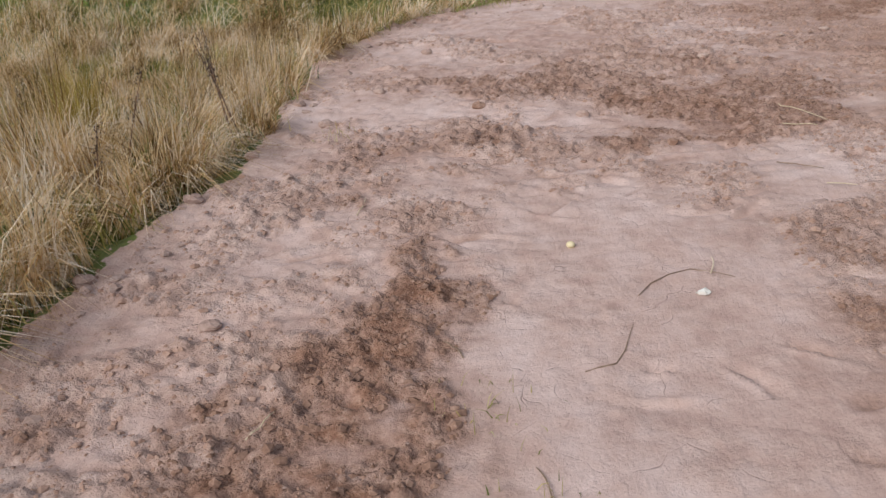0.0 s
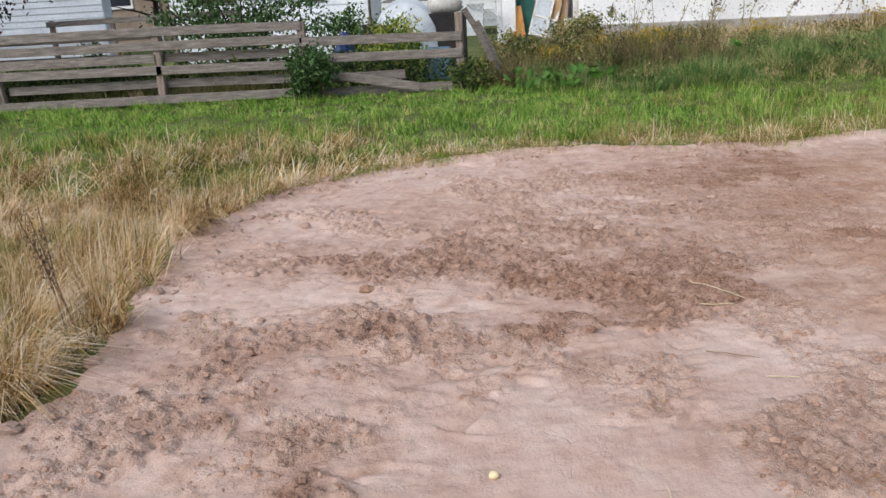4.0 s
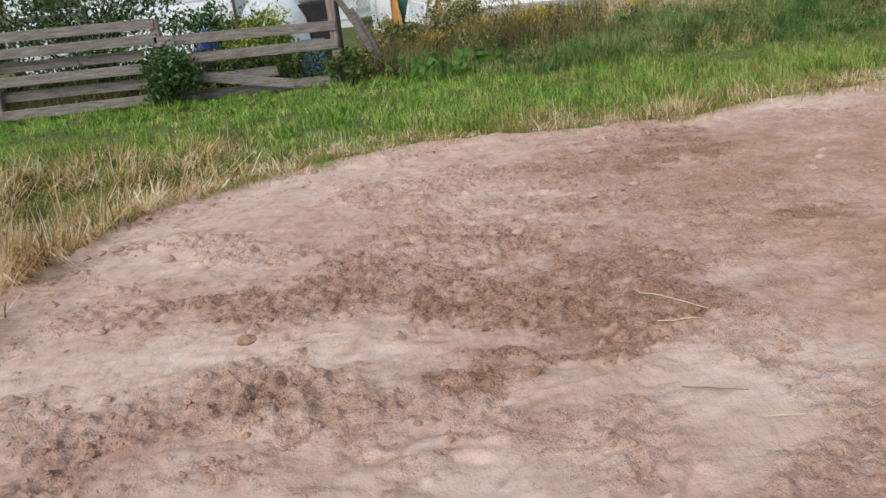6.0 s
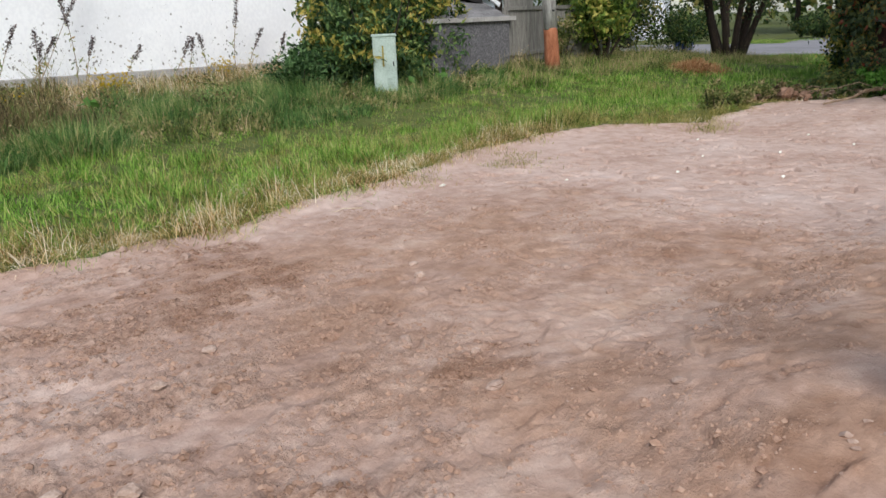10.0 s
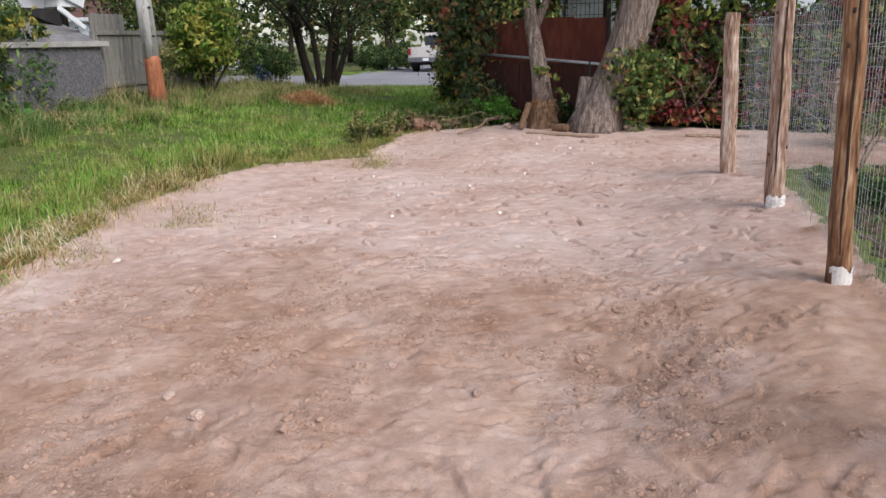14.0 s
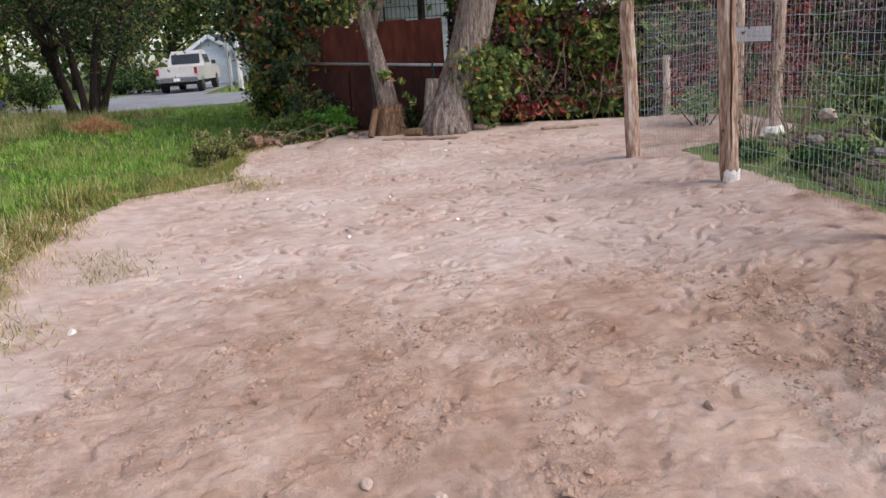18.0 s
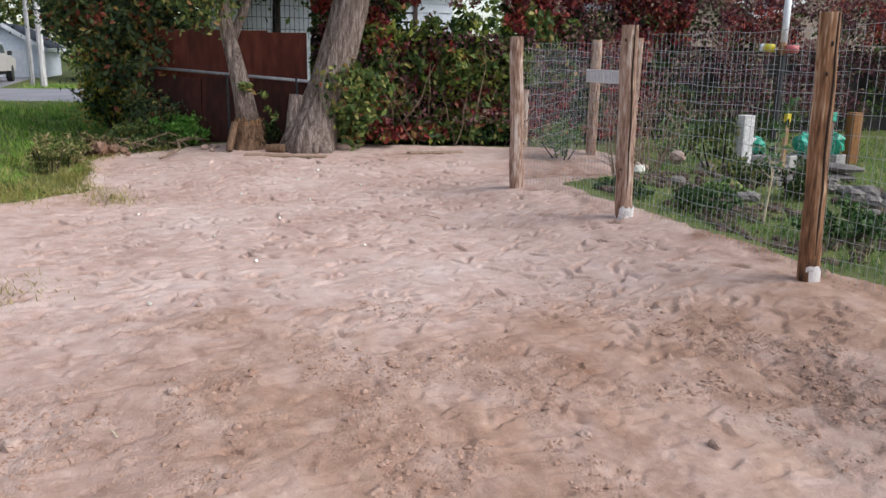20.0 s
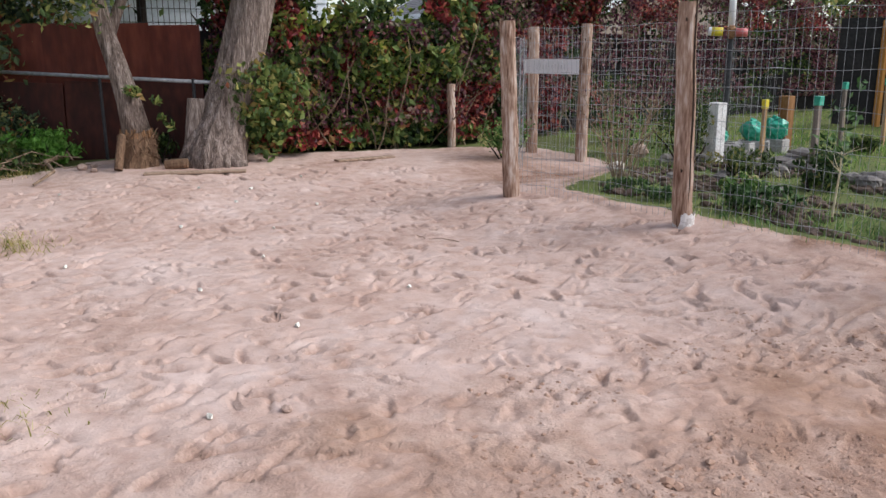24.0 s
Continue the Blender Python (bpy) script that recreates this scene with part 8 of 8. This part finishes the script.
for x, y, h_, m_, sd3 in ((48, 29, 8, M_LEAF_MID, 93), (60, 23, 9, M_LEAF_MID, 105), (66, 25, 10, M_LEAF_DARK, 106), (52, 24, 7, M_LEAF_MID, 92), (55, 25, 10, M_LEAF_MID, 94), (60, 18, 10, M_LEAF_MID, 95), (44, 38, 9, M_LEAF_DARK, 96), (62, 31, 11, M_LEAF_DARK, 97), (58, 10, 10, M_LEAF_MID, 98), (36, 42, 9, M_LEAF_YELLOW, 99), (50, 45, 11, M_LEAF_DARK, 101)):
    tree("street_tree", x, y, h_, (h_ * 0.72, h_ * 0.42, h_ * 0.42), m_, "tall green tree across the street", k=110, per=55, size=(0.2, 0.42), seed=sd3, r=0.2)
sp2 = thing("street_pole", (40.0, 14.75, G(40, 14.75)), "grey wooden street pole with wires", "pole")
part("shaft", Geo().tube([(40.0, 14.75, -0.5), (39.95, 14.75, 9)], [0.14, 0.11], 9), M_POLE, sp2)
single("street_pole", Geo().tube([(40.6, 15.3, -0.5), (40.6, 15.3, 8)], [0.1, 0.08], 8), M_POLE, (40.6, 15.3, G(40.6, 15.3)), "thin grey street pole", "pole")

tree("street_tree", 50, 13.0, 6.5, (4.0, 3.0, 3.2), M_LEAF_MID, "tall green tree across the street", k=130, per=60, size=(0.18, 0.36), seed=103, r=0.18)
shrub("bush", 46.5, 12.6, 2.6, 4.6, M_LEAF_YELLOW, "yellow-green bush across the street", 110, 60, (0.12, 0.24), 104, 8)

# parked pickup
TX, TY, TA = 43.2, 17.85, 2.0
tz = G(TX, TY) + 0.04
tk = thing("pickup_truck", (TX, TY, tz), "parked champagne-silver pickup truck seen from behind", "truck")
RT = Euler((0, 0, radians(TA))).to_matrix()


def tp(g_):
    g_.v = [tuple(Vector((TX, TY, tz)) + RT @ Vector(p)) for p in g_.v]
    return g_


def ty_prism(poly, y0, y1):
    return tp(Geo().prism(poly, y0, y1))


part("body", ty_prism([(-2.7, 0.55), (2.6, 0.5), (2.72, 0.75), (2.65, 1.08), (1.35, 1.2), (0.95, 1.2), (-0.35, 1.2), (-0.45, 1.18), (-2.72, 1.2)], -0.97, 0.97), M_CARPAINT, tk)
cab_ = Geo().prism([(-0.62, 1.18), (1.45, 1.18), (0.75, 1.86), (0.5, 1.93), (-0.2, 1.93), (-0.42, 1.86)], -0.9, 0.9)
cab_.v = [(p[0], p[1] * (0.8 if p[2] > 1.5 else 1.0), p[2]) for p in cab_.v]
part("cab", tp(cab_), M_CARPAINT, tk)
part("rear_window", tp(Geo().box((-0.535, 0, 1.53), (0.03, 1.36, 0.48), (0, 16, 0), 0.004)), M_GLASS, tk)
part("side_window", tp(Geo().box((0.25, -0.83, 1.52), (1.2, 0.02, 0.42), (-15, 0, 0), b=0.004)), M_GLASS, tk)
part("side_window", tp(Geo().box((0.25, 0.83, 1.52), (1.2, 0.02, 0.42), (15, 0, 0), b=0.004)), M_GLASS, tk)
part("windscreen", tp(Geo().box((1.14, 0, 1.54), (0.02, 1.4, 0.75), (0, -45, 0), 0.004)), M_GLASS, tk)
part("tailgate", tp(Geo().box((-2.735, 0, 0.98), (0.04, 1.6, 0.5), b=0.012)), M_CARPAINT, tk)
part("bumper", tp(Geo().box((-2.82, 0, 0.6), (0.18, 1.9, 0.2), b=0.03)), M_CHROME, tk, "chrome bumper")
part("number_plate", tp(Geo().box((-2.92, 0, 0.62), (0.012, 0.3, 0.14), b=0.003)), M_SIGN, tk)
for s in (-1, 1):
    part("tail_lamp", tp(Geo().box((-2.745, s * 0.89, 1.0), (0.05, 0.13, 0.3), b=0.01)), M_TAIL, tk, "red tail lamp")
    part("mirror", tp(Geo().box((0.95, s * 1.05, 1.32), (0.12, 0.2, 0.2), b=0.02)), M_DARKMETAL, tk)
    for x in (-1.75, 1.75):
        wh = part("wheel", tp(Geo().tube([(x, s * 0.72, 0.38), (x, s * 0.97, 0.38)], 0.38, 16)), M_TYRE, tk, smooth=False)
        part("rim", tp(Geo().tube([(x, s * 0.955, 0.38), (x, s * 0.99, 0.38)], 0.22, 12)), M_CHROME, wh)
part("underbody", tp(Geo().box((0, 0, 0.48), (4.8, 1.6, 0.25), b=0.02)), M_DARK_AND_SHADE, tk)
# white van and bin glimpsed under the cedar
vn = thing("white_van", (33.5, 27.0, G(33, 27)), "white panel vehicle parked by the street", "van")
part("body", Geo().box((33.5, 27, 1.05), (2.0, 4.5, 1.6), b=0.12), M_WHITETRIM, vn)
for yy in (25.6, 28.4):
    part("wheel", Geo().tube([(32.48, yy, 0.2), (32.7, yy, 0.2)], 0.33, 12), M_TYRE, vn)
single("wheelie_bin", Geo().prism([(30.9, -0.3), (31.4, -0.3), (31.45, 0.75), (30.85, 0.75)], 21.5, 22.0), M_BLUE, (31.1, 21.7, -0.3), "blue wheelie bin by the street", "bin")

# far woods that close the view
fw = []
for k in range(300):
    a = 6.283 * k / 300
    R_ = rng.uniform(75, 105)
    x, y = 10 + R_ * math.cos(a), 12 + R_ * math.sin(a)
    fw.append(clumps((x, y, rng.uniform(3, 6)), (6, 6, rng.uniform(4, 6.5)), 8, 12, cl=0.5))
wd = new("backdrop", raw_mesh("backdrop", *leaves(np.concatenate(fw), (0.7, 1.5), 0.3, 0.7), M_LEAF_MID))
tagged(wd, "belt of far trees round the houses", "trees", kind="stuff")

# ---------------------------------------------------------------- small things on the bare earth
def scatter_lumps(name, n, keep, size, mat, label, cat, flat=0.6, box=(-2.2, 13.5, -0.5, 9.4), low=False):
    x, y = rng.uniform(box[0], box[1], 6 * n), rng.uniform(box[2], box[3], 6 * n)
    k = keep(x, y)
    x, y = x[k][:n], y[k][:n]
    n = len(x)
    s = size[0] * (size[1] / size[0]) ** (rng.random(n) ** 2.2)
    P = np.array([(1, 0, 0), (-1, 0, 0), (0, 1, 0), (0, -1, 0), (0, 0, 1), (0.6, 0.6, 0.5), (-0.6, 0.6, 0.45), (-0.6, -0.6, 0.5), (0.6, -0.6, 0.45)])
    T = np.array([(0, 5, 8), (0, 2, 5), (2, 6, 5), (2, 1, 6), (1, 7, 6), (1, 3, 7), (3, 8, 7), (3, 0, 8), (4, 5, 6), (4, 6, 7), (4, 7, 8), (4, 8, 5)])
    if low:
        P, T = np.array([(1, 0, 0), (-0.2, 0.95, 0), (-0.9, -0.3, 0), (0.3, -0.9, 0), (0.1, 0.1, 0.9)]), np.array([(0, 1, 4), (1, 2, 4), (2, 3, 4), (3, 0, 4)])
    m_ = len(P)
    a = rng.uniform(0, 6.28, n)
    J = P[None] * rng.uniform(0.7, 1.3, (n, m_, 1)) * s[:, None, None] * np.array([1, 1, flat])
    c, q = np.cos(a)[:, None], np.sin(a)[:, None]
    V = np.stack([J[..., 0] * c - J[..., 1] * q + x[:, None], J[..., 0] * q + J[..., 1] * c + y[:, None], J[..., 2] + (surf(x, y) - s * 0.12)[:, None]], -1).reshape(-1, 3)
    F = (np.arange(n)[:, None, None] * m_ + T[None]).reshape(-1, 3)
    return tagged(new(name, raw_mesh(name, V, F, mat)), label, cat, kind="stuff")


bare = lambda x, y: inside(x, y) > 0.05
NEAR = (-2.1, 5.6, 0.9, 9.0)
scatter_lumps("earth_crumbs", 20000, lambda x, y: bare(x, y) & (damp(x, y) > 0.38) & (crumb(x, y) > 0.3), (0.003, 0.017), M_CLOD, "dark crumbs of turned earth", "earth", 0.7, NEAR, low=True)
scatter_lumps("earth_clods", 6500, lambda x, y: bare(x, y) & (damp(x, y) > 0.42) & (crumb(x, y) > 0.4), (0.006, 0.028), M_CLOD, "dark clods of turned earth", "earth", 0.7, NEAR)
scatter_lumps("coarse_crumbs", 24000, lambda x, y: bare(x, y) & (crumb(x, y) > 0.3) & (damp(x, y) < 0.45), (0.003, 0.017), M_SCUFF, "coarse crumbs of broken earth", "earth", 0.7, NEAR, low=True)
scatter_lumps("broken_clods", 7000, lambda x, y: bare(x, y) & (crumb(x, y) > 0.4) & (damp(x, y) < 0.45), (0.005, 0.026), M_SCUFF, "clods of broken dry earth", "earth", 0.7, NEAR)
scatter_lumps("turned_clods", 900, lambda x, y: bare(x, y) & (crumb(x, y) > 0.3), (0.006, 0.022), M_SCUFF, "clods of turned earth", "earth", 0.65, (3.8, 6.6, 4.7, 7.5))
scatter_lumps("dry_crumbs", 6000, lambda x, y: bare(x, y) & (clay(x, y) < 0.5), (0.003, 0.010), M_CLOD_DRY, "dry crumbs and grit", "grit", box=(-2.1, 8, 0.9, 9.2), low=True)
scatter_lumps("edge_clods", 900, lambda x, y: (inside(x, y) > -0.1) & (inside(x, y) < 0.6) & (x < 3.4), (0.012, 0.06), M_CLOD_DRY, "clods along the edge of the earth", "earth", 0.7)
rr = random.Random(9)
STONES = [(1.05, 6.02, 0.045), (0.9, 6.1, 0.04), (1.25, 5.84, 0.05), (0.19, 4.72, 0.045), (2.75, 5.53, 0.05), (2.86, 6.27, 0.04), (3.8, 7.29, 0.035), (1.18, 7.15, 0.04), (4.16, 5.94, 0.035), (3.64, 7.04, 0.04), (4.36, 6.43, 0.04), (4.81, 8.69, 0.05),
          (-1.21, 8.75, 0.16), (-1.7, 8.35, 0.1), (2.4, 3.2, 0.05), (2.55, 3.05, 0.05), (3.2, 4.9, 0.035), (3.0, 5.9, 0.03), (2.1, 6.9, 0.04), (1.7, 6.6, 0.035), (-1.4, 5.3, 0.05), (-1.6, 4.6, 0.06), (-1.3, 6.5, 0.05), (-1.75, 6.9, 0.06), (-1.2, 2.0, 0.05), (5.2, 8.1, 0.04), (6.6, 8.0, 0.03)]
for k, (x, y, s_) in enumerate(STONES):
    z_ = S(x, y)
    single("stone", Geo().lump((x, y, z_ + s_ * 0.25), (s_, s_ * rr.uniform(0.6, 0.9), s_ * rr.uniform(0.4, 0.65)), k, 0.14, 9, 6), rr.choice((M_STONE, M_CLOD_DRY, M_CLOD_DRY)), (x, y, z_), "small pale stone on the bare earth", "stone", "loose stones")
for x, y, s_ in ((-0.55, 4.9, 0.05), (1.9, 6.4, 0.045), (0.75, 4.15, 0.04), (-1.55, 1.25, 0.03)):
    single("clod", Geo().lump((x, y, S(x, y) + s_ * 0.3), (s_, s_ * 0.8, s_ * 0.6), int(s_ * 999), 0.2, 9, 6), M_CLOD, (x, y, S(x, y)), "brown clod of earth", "clod", "loose clods")
single("fallen_fruit", Geo().lump((0.24, 2.83, S(0.24, 2.83) + 0.012), (0.021, 0.018, 0.017), 3, 0.08, 10, 7), M_YOLK, (0.24, 2.83, S(0.24, 2.83)), "pale yellow fallen fruit on the earth", "fruit", smooth=True)


def flat_bit(name, x, y, s_, mat, label, cat, turn=0.0):
    z_ = S(x, y) + 0.012
    n_ = 7
    pts = [(x + s_ * (1 + 0.3 * math.sin(3 * k + turn)) * math.cos(6.283 * k / n_ + turn), y + 0.6 * s_ * math.sin(6.283 * k / n_ + turn)) for k in range(n_)]
    v = [(a, b, z_ + 0.012 * math.sin(k * 1.7)) for k, (a, b) in enumerate(pts)] + [(a, b, z_ - 0.006) for a, b in pts] + [(x, y, z_ + 0.014)]
    f = [(k, (k + 1) % n_, 2 * n_) for k in range(n_)] + [(k, k + n_, (k + 1) % n_ + n_, (k + 1) % n_) for k in range(n_)]
    return single(name, Geo().add(v, f), mat, (x, y, S(x, y)), label, cat, "scattered bits")


flat_bit("paper_scrap", 0.81, 2.44, 0.03, M_LITTER, "torn white scrap on the earth", "paper", 0.4)
for k, (x, y, s_) in enumerate(((5.71, 9.06, 0.06), (8.0, 6.7, 0.035), (11.4, 6.9, 0.04), (11.9, 6.6, 0.05), (12.1, 7.1, 0.04), (10.6, 7.6, 0.035), (9.2, 7.3, 0.03), (8.6, 7.9, 0.03), (7.6, 7.6, 0.03), (12.3, 5.9, 0.03), (11.0, 6.2, 0.03), (10.2, 6.9, 0.03), (6.7, 8.3, 0.03), (9.7, 8.6, 0.03), (12.6, 8.4, 0.04))):
    flat_bit("fallen_leaf", x, y, s_ * 0.75, M_LITTER, "pale dry leaf on the sand", "leaf", k * 1.3)


def stem(x, y, ln, turn, mat, label, lift=0.01, bend=0.25, r=0.0032):
    a = radians(turn)
    pts = []
    for k in range(6):
        u = k / 5
        px, py = x + ln * u * math.cos(a + bend * u), y + ln * u * math.sin(a + bend * u)
        pts.append((px, py, S(px, py) + 0.006 + lift * math.sin(3.14 * u)))
    return single("twig", Geo().tube(pts, [r, r, r * 0.95, r * 0.9, r * 0.8, r * 0.5], 5), mat, (x, y, S(x, y)), label, "twig", "loose twigs")


for x, y, ln, tn, m_ in ((1.41, 4.48, 0.2, -20, M_PALETWIG), (1.43, 4.96, 0.5, -75, M_PALETWIG), (1.3, 3.9, 0.25, -40, M_TWIG), (1.5, 3.6, 0.14, -25, M_PALETWIG), (-0.75, 1.35, 0.16, 60, M_PALETWIG), (0.3, 1.2, 0.15, 100, M_TWIG), (0.5, 1.0, 0.2, 10, M_TWIG),
                         (-0.9, 3.1, 0.22, 80, M_PALETWIG), (4.6, 8.9, 0.3, 150, M_PALETWIG), (4.8, 8.3, 0.12, 20, M_PALETWIG), (8.9, 5.8, 0.25, 30, M_TWIG), (9.1, 6.0, 0.2, -20, M_TWIG), (-0.1, 1.9, 0.14, 120, M_TWIG), (0.85, 2.6, 0.15, 70, M_PALETWIG)):
    stem(x, y, ln, tn, m_, "thin dry stem lying on the earth")
for pts in (((0.36, 1.86), (0.42, 1.89), (0.47, 1.92), (0.5, 2.0), (0.51, 2.07), (0.53, 2.19)), ((0.55, 2.4), (0.6, 2.51), (0.68, 2.59), (0.77, 2.64), (0.87, 2.62), (0.95, 2.58))):
    single("root", Geo().tube([(x, y, S(x, y) + 0.003) for x, y in pts], [0.003, 0.0034, 0.0032, 0.003, 0.0024, 0.0016], 5, 0.2, 4), M_TWIG, (*pts[0], S(*pts[0])), "thin brown root lying on the clay crust", "root", "loose twigs")
# withered dock stems leaning out of the tall grass
rr = random.Random(52)
for x, y, h_, az in ((-2.15, 4.35, 0.85, 2.6), (-2.05, 4.2, 0.75, 2.9), (-2.3, 4.5, 0.9, 2.2), (-2.0, 4.0, 0.6, 2.4), (-2.6, 3.6, 0.8, 0.3), (-2.45, 3.1, 0.7, -0.4)):
    z_ = S(x, y)
    dk = thing("dock_plant", (x, y, z_), "withered reddish-brown dock stem in the tall grass", "plant", "withered dock stems")
    q = [(x + 0.35 * h_ * (k / 5) ** 1.3 * math.cos(az), y + 0.35 * h_ * (k / 5) ** 1.3 * math.sin(az), z_ + h_ * k / 5) for k in range(6)]
    part("stem", Geo().tube(q, [0.005, 0.005, 0.0045, 0.004, 0.003, 0.002], 5, 0.1, 3), M_STUB, dk)
    C = np.array([[q[3][i] + (q[5][i] - q[3][i]) * u for i in range(3)] for u in rng.random(90)]) + rng.normal(0, 0.016, (90, 3))
    tagged(part("seed_head", leaves(C, (0.008, 0.018), 0.2, 0.7), M_SEED, dk), kind="stuff")
# cut turf and roots along the earth's edge
for x, y, s_ in ((-1.45, 8.25, 0.14), (-1.9, 7.6, 0.1), (-2.1, 6.7, 0.09), (-1.95, 5.0, 0.08), (-1.85, 3.9, 0.08), (-1.9, 3.2, 0.09), (-2.0, 2.3, 0.1)):
    single("turf_clod", Geo().lump((x, y, S(x, y) + s_ * 0.1), (s_ * 0.6, s_ * 0.5, s_ * 0.4), int(s_ * 777 + x * 10), 0.22, 10, 6), M_CLOD_DRY, (x, y, S(x, y)), "clod of pale earth at the grass edge", "clod", "edge clods")
